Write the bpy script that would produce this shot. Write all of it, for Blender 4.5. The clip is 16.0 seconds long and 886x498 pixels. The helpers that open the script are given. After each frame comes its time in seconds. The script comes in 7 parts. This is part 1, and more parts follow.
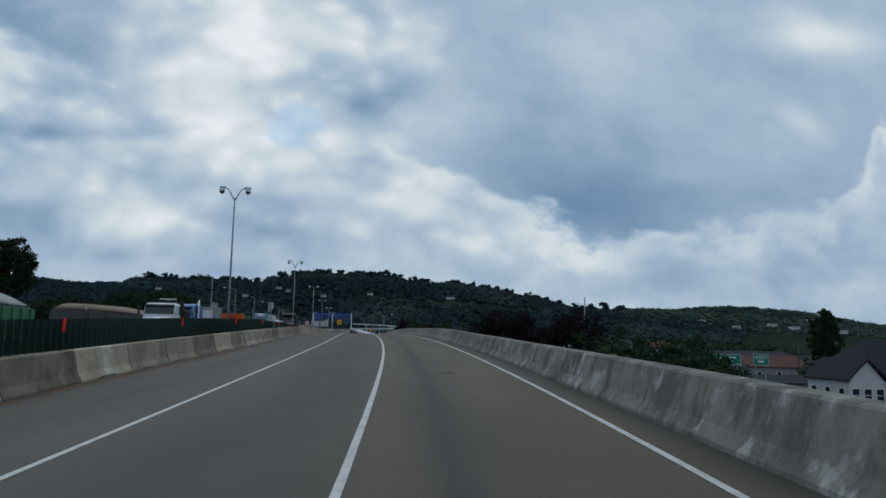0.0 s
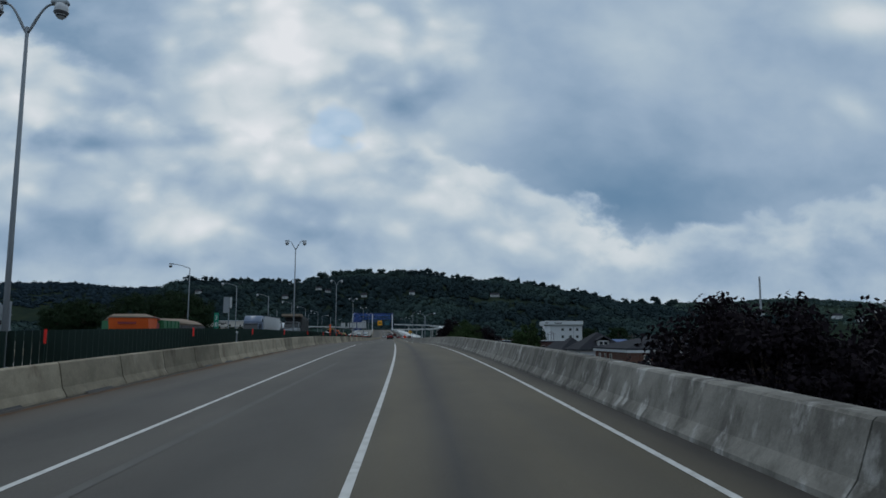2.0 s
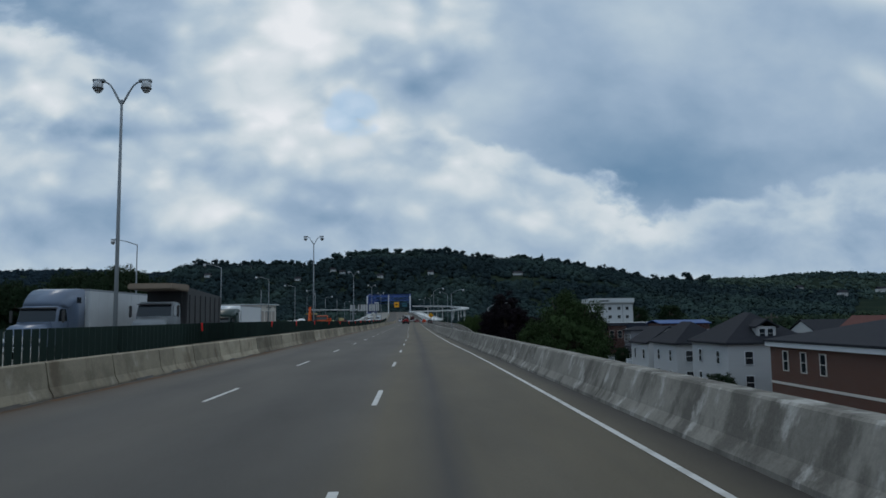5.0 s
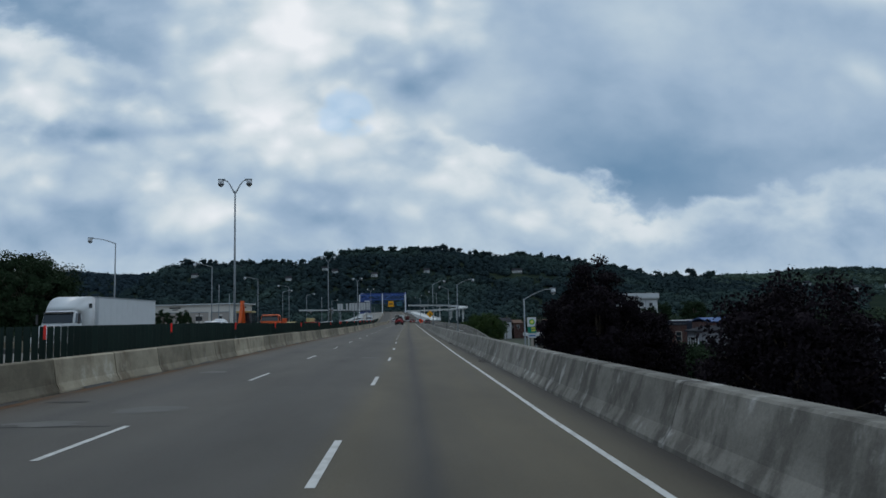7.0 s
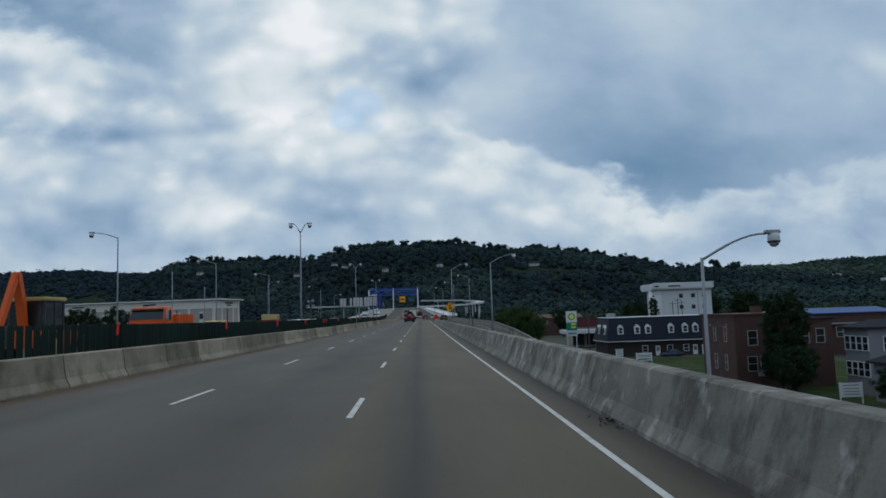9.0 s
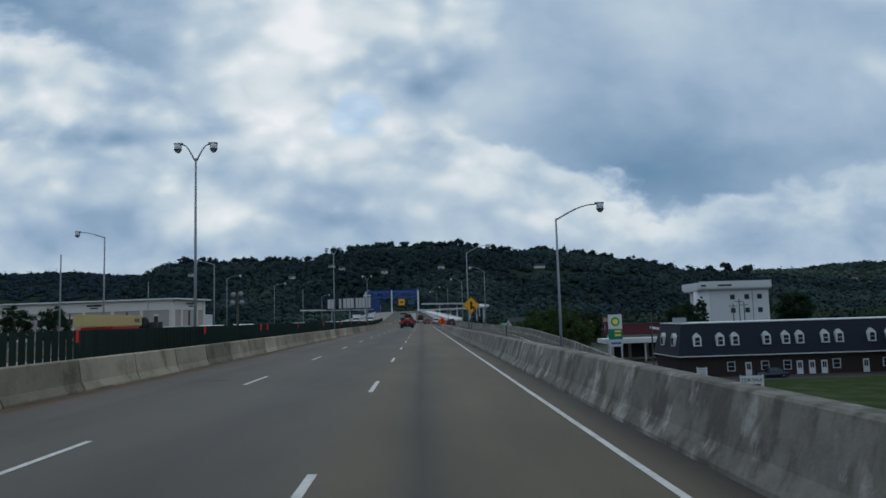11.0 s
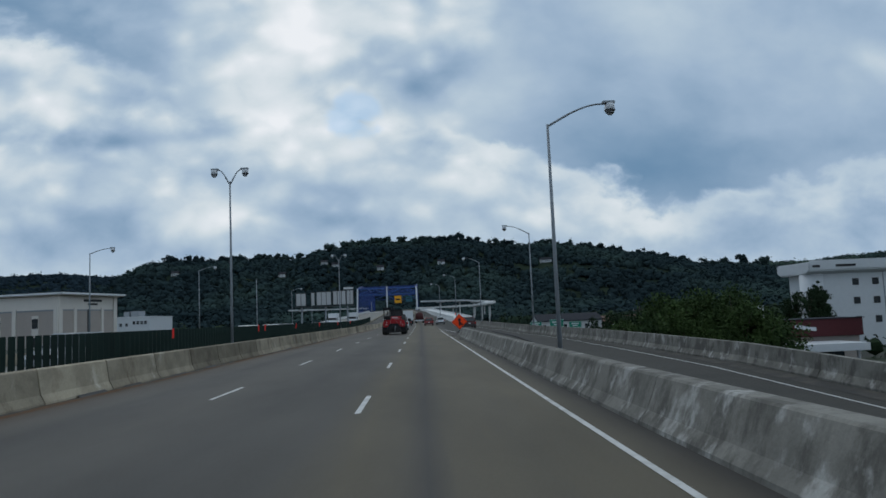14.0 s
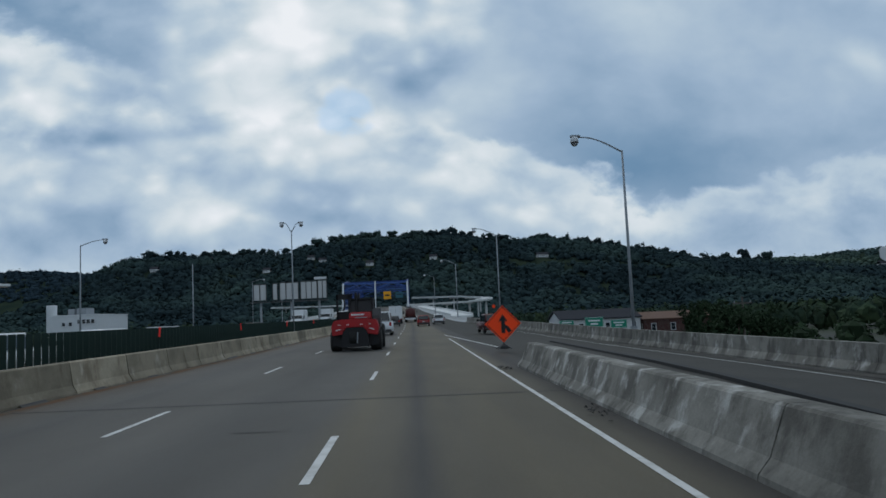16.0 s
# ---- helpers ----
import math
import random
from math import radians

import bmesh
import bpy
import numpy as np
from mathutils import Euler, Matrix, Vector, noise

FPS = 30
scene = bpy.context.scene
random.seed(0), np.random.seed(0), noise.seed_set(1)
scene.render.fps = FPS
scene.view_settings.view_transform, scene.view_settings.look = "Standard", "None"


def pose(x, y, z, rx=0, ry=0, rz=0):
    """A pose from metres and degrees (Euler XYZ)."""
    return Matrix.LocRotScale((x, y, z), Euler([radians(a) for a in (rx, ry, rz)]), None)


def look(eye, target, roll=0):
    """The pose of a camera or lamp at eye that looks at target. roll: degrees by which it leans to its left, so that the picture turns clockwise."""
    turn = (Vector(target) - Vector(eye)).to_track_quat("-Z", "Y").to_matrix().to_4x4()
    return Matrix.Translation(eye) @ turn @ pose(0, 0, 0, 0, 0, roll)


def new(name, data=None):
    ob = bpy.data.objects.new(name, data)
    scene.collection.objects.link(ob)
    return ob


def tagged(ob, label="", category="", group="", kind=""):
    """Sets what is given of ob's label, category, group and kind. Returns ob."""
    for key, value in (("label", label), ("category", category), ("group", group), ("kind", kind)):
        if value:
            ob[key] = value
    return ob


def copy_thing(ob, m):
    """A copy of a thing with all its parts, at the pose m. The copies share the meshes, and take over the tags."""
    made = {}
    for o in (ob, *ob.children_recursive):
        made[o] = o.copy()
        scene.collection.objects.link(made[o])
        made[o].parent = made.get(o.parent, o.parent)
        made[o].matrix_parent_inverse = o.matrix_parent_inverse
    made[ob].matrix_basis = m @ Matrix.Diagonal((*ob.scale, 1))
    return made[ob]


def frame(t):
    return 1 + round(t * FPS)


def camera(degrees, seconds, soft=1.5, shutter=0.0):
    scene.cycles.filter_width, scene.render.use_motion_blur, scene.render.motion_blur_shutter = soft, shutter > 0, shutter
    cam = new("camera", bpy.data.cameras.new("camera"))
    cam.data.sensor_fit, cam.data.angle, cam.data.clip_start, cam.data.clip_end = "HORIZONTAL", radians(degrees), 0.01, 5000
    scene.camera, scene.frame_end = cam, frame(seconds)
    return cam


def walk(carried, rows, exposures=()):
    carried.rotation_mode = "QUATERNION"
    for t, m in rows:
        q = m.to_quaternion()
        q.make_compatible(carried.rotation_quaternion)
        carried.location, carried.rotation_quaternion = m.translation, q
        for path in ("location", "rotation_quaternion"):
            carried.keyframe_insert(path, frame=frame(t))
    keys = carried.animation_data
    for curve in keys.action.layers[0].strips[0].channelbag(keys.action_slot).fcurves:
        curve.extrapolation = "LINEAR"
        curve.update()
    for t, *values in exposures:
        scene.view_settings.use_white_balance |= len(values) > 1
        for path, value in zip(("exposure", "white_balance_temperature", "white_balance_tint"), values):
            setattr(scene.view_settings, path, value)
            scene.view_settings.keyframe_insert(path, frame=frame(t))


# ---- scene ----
cam = camera(63.04, 16.0, soft=1.6)
PATH = [
    (0.0, -2.858, -0.000, -0.160, 97.070, -1.200, -7.322),
    (0.5, -1.968, 10.407, 0.208, 97.252, -0.820, -7.009),
    (0.7, -1.654, 14.576, 0.343, 97.226, -0.696, -5.823),
    (1.0, -1.229, 20.835, 0.535, 96.880, -0.436, -5.655),
    (1.5, -0.662, 31.245, 0.826, 97.020, -0.148, -4.044),
    (2.0, -0.275, 41.505, 1.089, 96.938, -0.191, -3.906),
    (2.5, -0.026, 51.768, 1.326, 96.189, -0.123, -3.717),
    (3.0, 0.160, 62.055, 1.532, 96.610, 0.091, -3.531),
    (3.5, 0.337, 72.385, 1.704, 96.582, 0.356, -2.678),
    (4.0, 0.484, 82.764, 1.840, 95.682, 0.805, -2.640),
    (4.5, 0.600, 93.715, 1.946, 95.573, 0.766, -2.443),
    (5.0, 0.671, 104.350, 2.010, 95.455, 0.766, -2.407),
    (5.5, 0.751, 115.026, 2.030, 95.313, 0.824, -2.595),
    (6.0, 0.851, 125.742, 2.005, 95.170, 0.883, -2.782),
    (6.5, 0.969, 136.255, 1.944, 95.179, 1.055, -2.878),
    (7.0, 1.090, 147.167, 1.879, 95.437, 1.265, -2.723),
    (7.3, 1.160, 153.774, 1.843, 95.524, 1.792, -2.083),
    (7.5, 1.175, 158.171, 1.820, 95.247, 2.016, -2.118),
    (8.0, 1.230, 169.069, 1.769, 95.394, 1.535, -2.002),
    (8.5, 1.250, 179.905, 1.722, 95.625, 2.126, -2.011),
    (9.0, 1.364, 190.711, 1.680, 95.152, 1.884, -1.683),
    (9.5, 1.308, 201.515, 1.647, 95.228, 2.053, -1.579),
    (10.0, 1.241, 212.388, 1.625, 95.315, 1.927, -1.605),
    (10.5, 1.183, 223.256, 1.609, 95.402, 1.800, -1.631),
    (11.0, 1.133, 234.112, 1.598, 95.488, 1.674, -1.657),
    (11.5, 1.091, 245.041, 1.592, 95.575, 1.546, -1.683),
    (12.0, 1.076, 255.769, 1.592, 95.560, 1.649, -1.773),
    (12.5, 1.087, 266.520, 1.593, 95.180, 1.628, -2.345),
    (13.0, 1.129, 277.334, 1.593, 95.650, 1.947, -1.765),
    (13.5, 1.119, 287.912, 1.593, 95.237, 2.052, -1.248),
    (14.0, 1.095, 298.393, 1.593, 95.390, 2.429, -1.718),
    (14.5, 1.090, 308.896, 1.593, 95.563, 1.944, -1.985),
    (15.0, 1.089, 319.377, 1.593, 95.202, 2.100, -1.632),
    (15.5, 1.072, 329.845, 1.593, 95.545, 2.082, -1.820),
    (16.0, 1.048, 340.308, 1.593, 95.168, 2.524, -2.406),
]
walk(cam, [(t, pose(x, y, z, rx, ry, rz)) for t, x, y, z, rx, ry, rz in PATH], [(0, -0.05), (0.5, -0.18), (2.0, -0.16), (4, -0.12), (7, 0), (16, 0)])

# ---- sky and sun ----
world = bpy.data.worlds.new("World")
scene.world = world
world.use_nodes = True
WT = world.node_tree
WT.nodes.clear()


def wn(kind):
    return WT.nodes.new(kind)


def wvec(op):
    n = wn("ShaderNodeVectorMath")
    n.operation = op
    return n


def wlink(a, b):
    WT.links.new(a, b)


def wmath(op, a, b=None):
    n = wn("ShaderNodeMath")
    n.operation = op
    for i, v in enumerate((a, b)):
        if v is None:
            continue
        if isinstance(v, (int, float)):
            n.inputs[i].default_value = v
        else:
            wlink(v, n.inputs[i])
    return n.outputs[0]


tc = wn("ShaderNodeTexCoord")
sep = wn("ShaderNodeSeparateXYZ")
wlink(tc.outputs["Generated"], sep.inputs[0])
depth = wmath("MAXIMUM", wmath("ABSOLUTE", sep.outputs[1]), 0.12)
plane = wn("ShaderNodeCombineXYZ")
wlink(wmath("DIVIDE", sep.outputs[0], depth), plane.inputs[0])
wlink(wmath("DIVIDE", sep.outputs[2], depth), plane.inputs[1])
wlink(sep.outputs[1], plane.inputs[2])


def wnoise(vec, scale, detail, rough, off=(0, 0, 0), stretch=(1, 1, 1)):
    mp = wn("ShaderNodeMapping")
    mp.inputs["Location"].default_value = off
    mp.inputs["Scale"].default_value = stretch
    wlink(vec, mp.inputs[0])
    n = wn("ShaderNodeTexNoise")
    n.inputs["Scale"].default_value = scale
    n.inputs["Detail"].default_value = detail
    n.inputs["Roughness"].default_value = rough
    wlink(mp.outputs[0], n.inputs["Vector"])
    return n


warp = wnoise(plane.outputs[0], 7.0, 3.5, 0.5, (3.1, 0.4, 0))
wsub = wvec("SUBTRACT")
wlink(warp.outputs["Color"], wsub.inputs[0])
wsub.inputs[1].default_value = (0.5, 0.5, 0.5)
wscl = wvec("MULTIPLY")
wlink(wsub.outputs[0], wscl.inputs[0])
wscl.inputs[1].default_value = (0.06, 0.045, 0)
wadd = wvec("ADD")
wlink(plane.outputs[0], wadd.inputs[0])
wlink(wscl.outputs[0], wadd.inputs[1])


def blob(cx, cz, sx, sz, lean=0.0):
    """A soft cloud patch round a direction (x / y, z / y), with its half sizes and lean in degrees."""
    mp = wn("ShaderNodeMapping")
    mp.vector_type = "TEXTURE"
    mp.inputs["Location"].default_value = (cx, cz, 0)
    mp.inputs["Rotation"].default_value = (0, 0, radians(lean))
    mp.inputs["Scale"].default_value = (sx, sz, 1e6)
    wlink(wadd.outputs[0], mp.inputs[0])
    dot = wvec("DOT_PRODUCT")
    wlink(mp.outputs[0], dot.inputs[0])
    wlink(mp.outputs[0], dot.inputs[1])
    return wmath("EXPONENT", wmath("MULTIPLY", dot.outputs["Value"], -1.0))


def wval(vec, axis):
    s_ = wn("ShaderNodeSeparateXYZ")
    wlink(vec, s_.inputs[0])
    return s_.outputs[axis]


def wstep(a, b, x):
    """A smooth rise from 0 at a to 1 at b."""
    n = wn("ShaderNodeMapRange")
    n.interpolation_type = "SMOOTHSTEP"
    n.inputs["From Min"].default_value, n.inputs["From Max"].default_value = a, b
    wlink(x, n.inputs["Value"])
    return n.outputs[0]


def wmixf(f, a, b):
    """a where f is 0, b where f is 1."""
    return wmath("ADD", wmath("MULTIPLY", a, wmath("SUBTRACT", 1.0, f)), wmath("MULTIPLY", b, f))


def wfoot(x, pts):
    """The height of a cloud's lower edge along x, straight between points."""
    mr = wn("ShaderNodeMapRange")
    mr.inputs["From Min"].default_value, mr.inputs["From Max"].default_value = -0.8, 1.0
    wlink(x, mr.inputs["Value"])
    n = wn("ShaderNodeValToRGB")
    el = n.color_ramp.elements
    el[0].position, el[0].color = 0.0, (pts[0][1],) * 3 + (1,)
    el[1].position, el[1].color = 1.0, (pts[-1][1],) * 3 + (1,)
    for q, v in pts:
        e = el.new(q)
        e.color = (v, v, v, 1)
    wlink(mr.outputs[0], n.inputs[0])
    return n.outputs[0]


def wlumps(scale, off):
    """Soft rounded heaps, brightest at their middles."""
    mp = wn("ShaderNodeMapping")
    mp.inputs["Location"].default_value, mp.inputs["Scale"].default_value = off, (1, 1.5, 0)
    wlink(wadd.outputs[0], mp.inputs[0])
    n = wn("ShaderNodeTexVoronoi")
    n.feature = "SMOOTH_F1"
    n.inputs["Scale"].default_value, n.inputs["Smoothness"].default_value = scale, 0.9
    wlink(mp.outputs[0], n.inputs["Vector"])
    return wmath("SUBTRACT", 0.42, n.outputs["Distance"])


def wpatches(start, patches):
    """Adds soft patches of (x, z, half sizes, lean, gain) to a brightness."""
    for cx, cz, sx, sz, lean, gain in patches:
        start = wmath("ADD", start, wmath("MULTIPLY", blob(cx, cz, sx, sz, lean), gain))
    return start


px_, pz_ = wval(wadd.outputs[0], 0), wval(wadd.outputs[0], 1)
fine_noise = wnoise(wadd.outputs[0], 11.0, 6, 0.52, (0.7, 5.2, 0), (1, 1.5, 1))
soft_noise = wnoise(plane.outputs[0], 4.2, 3, 0.5, (1.9, 2.2, 0), (1, 1.5, 1))
soft_dev = wmath("SUBTRACT", soft_noise.outputs[0], 0.5)
fine_dev = wmath("SUBTRACT", fine_noise.outputs[0], 0.5)
heaps = wmath("ADD", wmath("MULTIPLY", wlumps(10.0, (0.31, 0.2, 0)), 0.26), wmath("MULTIPLY", wlumps(24.0, (0.7, 0.1, 0)), 0.20))
lively = wmath("MULTIPLY", wstep(0.06, 0.16, pz_), wstep(0.45, 0.10, px_))
# white heaps and pale gaps, dull patches, and the shades within the heavy mass
PUFFS = [
    (-0.532, 0.391, 0.087, 0.023, -18, 0.11), (-0.438, 0.336, 0.087, 0.032, -22, 0.03), (-0.293, 0.257, 0.049, 0.013, -8, 0.09), (-0.460, 0.233, 0.056, 0.013, 0, 0.04),
    (-0.328, 0.174, 0.087, 0.029, -6, 0.10), (-0.460, 0.183, 0.048, 0.016, 0, 0.03), (-0.165, 0.403, 0.056, 0.089, 8, 0.12), (-0.242, 0.299, 0.063, 0.048, -20, 0.05),
    (-0.140, 0.247, 0.103, 0.048, -10, 0.09), (0.001, 0.187, 0.095, 0.073, -15, 0.08), (0.059, 0.271, 0.063, 0.015, -20, 0.07), (0.278, 0.152, 0.095, 0.021, -25, 0.07),
    (0.056, 0.407, 0.048, 0.048, 0, 0.03), (-0.075, 0.327, 0.048, 0.016, 0, 0.04),
]
GREYS = [
    (-0.453, 0.267, 0.119, 0.018, -3, -0.13), (-0.553, 0.272, 0.048, 0.018, 0, -0.04), (-0.344, 0.275, 0.048, 0.016, 0, -0.07), (-0.540, 0.190, 0.060, 0.026, 0, -0.06),
    (-0.138, 0.153, 0.056, 0.026, -10, -0.08), (-0.305, 0.107, 0.075, 0.015, -3, -0.10), (-0.034, 0.372, 0.060, 0.036, -10, -0.10), (0.021, 0.325, 0.048, 0.040, 0, -0.05),
    (0.494, 0.172, 0.044, 0.011, -8, -0.08), (0.609, 0.110, 0.20, 0.085, 0, -0.09), (-0.10, 0.085, 0.45, 0.030, 0, -0.05), (-0.266, 0.211, 0.071, 0.016, 0, -0.04),
]
HEAVY = [
    (0.369, 0.189, 0.151, 0.056, -6, -0.16), (0.415, 0.262, 0.111, 0.065, 0, -0.04), (0.245, 0.287, 0.087, 0.056, 0, -0.03), (0.560, 0.225, 0.135, 0.024, 3, -0.05),
    (0.385, 0.434, 0.127, 0.048, 0, 0.04), (0.102, 0.348, 0.063, 0.073, 0, 0.06), (0.545, 0.355, 0.103, 0.048, 0, 0.02), (0.264, 0.344, 0.048, 0.032, 0, -0.03),
    (0.713, 0.476, 0.087, 0.032, 0, 0.20), (0.679, 0.343, 0.040, 0.021, -30, 0.10), (0.662, 0.515, 0.048, 0.016, 0, 0.05),
]
relief = wmath("ADD", wmath("MULTIPLY", heaps, lively), wmath("ADD", wmath("MULTIPLY", fine_dev, 0.28), wmath("MULTIPLY", soft_dev, 0.17)))
bright = wpatches(wpatches(wmath("ADD", 0.785, relief), PUFFS), GREYS)
ragged = wmath("ADD", wmath("MULTIPLY", fine_dev, 0.14), wmath("ADD", 0.012, wmath("MULTIPLY", soft_dev, 0.08)))
# the heavy rain-blue mass with a slanting foot
over = wmath("ADD", wmath("SUBTRACT", pz_, wfoot(px_, [(0.40, 0.34), (0.469, 0.296), (0.517, 0.249), (0.56, 0.206), (0.591, 0.179), (0.626, 0.16), (0.664, 0.152), (0.69, 0.178), (0.727, 0.19),
                                                      (0.786, 0.202), (0.849, 0.207), (0.877, 0.273), (0.896, 0.365)])), ragged)
rim = wmath("MULTIPLY", wstep(-0.07, -0.012, over), 0.05)
inner = wpatches(wmath("ADD", 0.705, wmath("ADD", wmath("MULTIPLY", soft_dev, 0.16), wmath("MULTIPLY", fine_dev, 0.13))), HEAVY)
# Added boost to the unseen upper sky, to lift the light on the ground.
inner = wmath("ADD", inner, wmath("MULTIPLY", wstep(0.50, 1.3, pz_), 0.09))
veil = wmath("MULTIPLY", wstep(-0.010, 0.017, over), wstep(-0.03, 0.17, wmath("ADD", px_, wmath("MULTIPLY", soft_dev, 0.3))))
bright = wmixf(veil, wmath("ADD", bright, rim), inner)
# the dull mass opposite
over = wmath("ADD", wmath("SUBTRACT", pz_, wfoot(px_, [(0.122, 0.424), (0.153, 0.415), (0.17, 0.396), (0.188, 0.377), (0.231, 0.352), (0.28, 0.335), (0.40, 0.30)])), ragged)
inner = wmath("ADD", 0.615, wmath("ADD", wmath("MULTIPLY", wstep(-0.50, -0.22, px_), 0.10), wmath("ADD", wmath("MULTIPLY", soft_dev, 0.22), wmath("MULTIPLY", fine_dev, 0.24))))
# The same added brightening overhead, out of view, on this side.
inner = wmath("ADD", inner, wmath("MULTIPLY", wstep(0.50, 1.3, pz_), 0.12))
veil = wmath("MULTIPLY", wstep(-0.014, 0.03, over), wstep(-0.20, -0.40, wmath("ADD", px_, wmath("MULTIPLY", soft_dev, 0.4))))
bright = wmixf(veil, bright, inner)
ramp = wn("ShaderNodeValToRGB")
cr = ramp.color_ramp
cr.elements[0].position, cr.elements[0].color = 0.0, (0.100, 0.175, 0.300, 1)
cr.elements[1].position, cr.elements[1].color = 1.0, (0.830, 0.860, 0.900, 1)
for pos, col in ((0.50, (0.130, 0.246, 0.392, 1)), (0.60, (0.207, 0.325, 0.472, 1)), (0.70, (0.335, 0.452, 0.595, 1)), (0.78, (0.455, 0.566, 0.670, 1)), (0.86, (0.620, 0.698, 0.752, 1))):
    e = cr.elements.new(pos)
    e.color = col
wlink(bright, ramp.inputs[0])
sky = wn("ShaderNodeTexSky")
sky.sky_type, sky.sun_disc = "NISHITA", False
sky.sun_elevation, sky.sun_rotation = radians(52), radians(-20)
skys = wvec("MULTIPLY")
wlink(sky.outputs[0], skys.inputs[0])
skys.inputs[1].default_value = (0.075, 0.098, 0.108)
gap = wmath("MULTIPLY", wstep(0.35, 0.75, wmath("MULTIPLY", blob(-0.076, 0.284, 0.055, 0.042, -12), wmath("ADD", 0.85, wmath("MULTIPLY", fine_dev, 4.0)))), 0.45)
mix = wn("ShaderNodeMix")
mix.data_type = "RGBA"
wlink(gap, mix.inputs["Factor"])
wlink(ramp.outputs[0], mix.inputs["A"])
wlink(skys.outputs[0], mix.inputs["B"])
bg = wn("ShaderNodeBackground")
bg.inputs["Strength"].default_value = 1.0
wlink(mix.outputs["Result"], bg.inputs[0])
wlink(bg.outputs[0], wn("ShaderNodeOutputWorld").inputs[0])

sun = new("sun", bpy.data.lights.new("sun", "SUN"))
sun.data.energy, sun.data.angle, sun.data.color = 0.5, radians(18), (1.0, 0.96, 0.9)
sun.matrix_world = look((-200, 560, 800), (0, 0, 0))


# ---- materials ----
def mat(name, col, rough=0.7, metal=0.0, var=0.18, scale=1.5, bump=0.0, bscale=30.0, rand=0.0, stretch=(1, 1, 1),
        col2=None, spec=0.3, island=0.0):
    m = bpy.data.materials.new(name)
    m.use_nodes = True
    nt = m.node_tree
    b = nt.nodes["Principled BSDF"]
    b.inputs["Roughness"].default_value, b.inputs["Metallic"].default_value = rough, metal
    b.inputs["Specular IOR Level"].default_value = spec
    t = nt.nodes.new("ShaderNodeTexCoord")
    mp = nt.nodes.new("ShaderNodeMapping")
    mp.inputs["Scale"].default_value = stretch
    nt.links.new(t.outputs["Object"], mp.inputs[0])

    def nz(sc, detail, rough_=0.6):
        n = nt.nodes.new("ShaderNodeTexNoise")
        n.inputs["Scale"].default_value, n.inputs["Detail"].default_value, n.inputs["Roughness"].default_value = sc, detail, rough_
        nt.links.new(mp.outputs[0], n.inputs["Vector"])
        return n.outputs[0]

    def mth(op, a, bb):
        n = nt.nodes.new("ShaderNodeMath")
        n.operation = op
        for i, v in enumerate((a, bb)):
            if isinstance(v, (int, float)):
                n.inputs[i].default_value = v
            else:
                nt.links.new(v, n.inputs[i])
        return n.outputs[0]

    big, fine = nz(scale, 4), nz(scale * 11, 5, 0.7)
    f = mth("ADD", mth("MULTIPLY", big, 0.65), mth("MULTIPLY", fine, 0.35))
    val = mth("ADD", 1 - var * 1.6, mth("MULTIPLY", f, var * 3.2))
    if rand:
        oi = nt.nodes.new("ShaderNodeObjectInfo")
        val = mth("MULTIPLY", val, mth("ADD", 1 - rand, mth("MULTIPLY", oi.outputs["Random"], 2 * rand)))
    if island:
        ge = nt.nodes.new("ShaderNodeNewGeometry")
        val = mth("MULTIPLY", val, mth("ADD", 1 - island, mth("MULTIPLY", ge.outputs["Random Per Island"], 2 * island)))
    base = nt.nodes.new("ShaderNodeMix")
    base.data_type = "RGBA"
    base.inputs["A"].default_value = (*col, 1)
    base.inputs["B"].default_value = (*(col2 or col), 1)
    st = mth("MULTIPLY", mth("SUBTRACT", big, 0.44), 5.0)
    nt.links.new(st, base.inputs["Factor"])
    base.clamp_factor = True
    sc = nt.nodes.new("ShaderNodeVectorMath")
    sc.operation = "SCALE"
    nt.links.new(base.outputs["Result"], sc.inputs[0])
    nt.links.new(val, sc.inputs["Scale"])
    nt.links.new(sc.outputs[0], b.inputs["Base Color"])
    rr = mth("ADD", rough - 0.06, mth("MULTIPLY", fine, 0.12))
    nt.links.new(rr, b.inputs["Roughness"])
    if bump:
        bn = nt.nodes.new("ShaderNodeBump")
        bn.inputs["Strength"].default_value, bn.inputs["Distance"].default_value = bump, 0.02
        nt.links.new(nz(bscale, 4), bn.inputs["Height"])
        nt.links.new(bn.outputs[0], b.inputs["Normal"])
    return m


def brick_mat(name, c1, c2, mortar):
    m = mat(name, c1, 0.85)
    nt = m.node_tree
    b = nt.nodes["Principled BSDF"]
    t = nt.nodes.new("ShaderNodeTexCoord")
    s = nt.nodes.new("ShaderNodeSeparateXYZ")
    a = nt.nodes.new("ShaderNodeMath")
    c = nt.nodes.new("ShaderNodeCombineXYZ")
    nt.links.new(t.outputs["Object"], s.inputs[0])
    nt.links.new(s.outputs[0], a.inputs[0])
    nt.links.new(s.outputs[1], a.inputs[1])
    nt.links.new(a.outputs[0], c.inputs[0])
    nt.links.new(s.outputs[2], c.inputs[1])
    k = nt.nodes.new("ShaderNodeTexBrick")
    k.inputs["Color1"].default_value, k.inputs["Color2"].default_value, k.inputs["Mortar"].default_value = (*c1, 1), (*c2, 1), (*mortar, 1)
    k.inputs["Scale"].default_value, k.inputs["Brick Width"].default_value, k.inputs["Row Height"].default_value = 1.0, 0.23, 0.076
    k.inputs["Mortar Size"].default_value = 0.008
    nt.links.new(c.outputs[0], k.inputs["Vector"])
    nt.links.new(k.outputs["Color"], b.inputs["Base Color"])
    return m


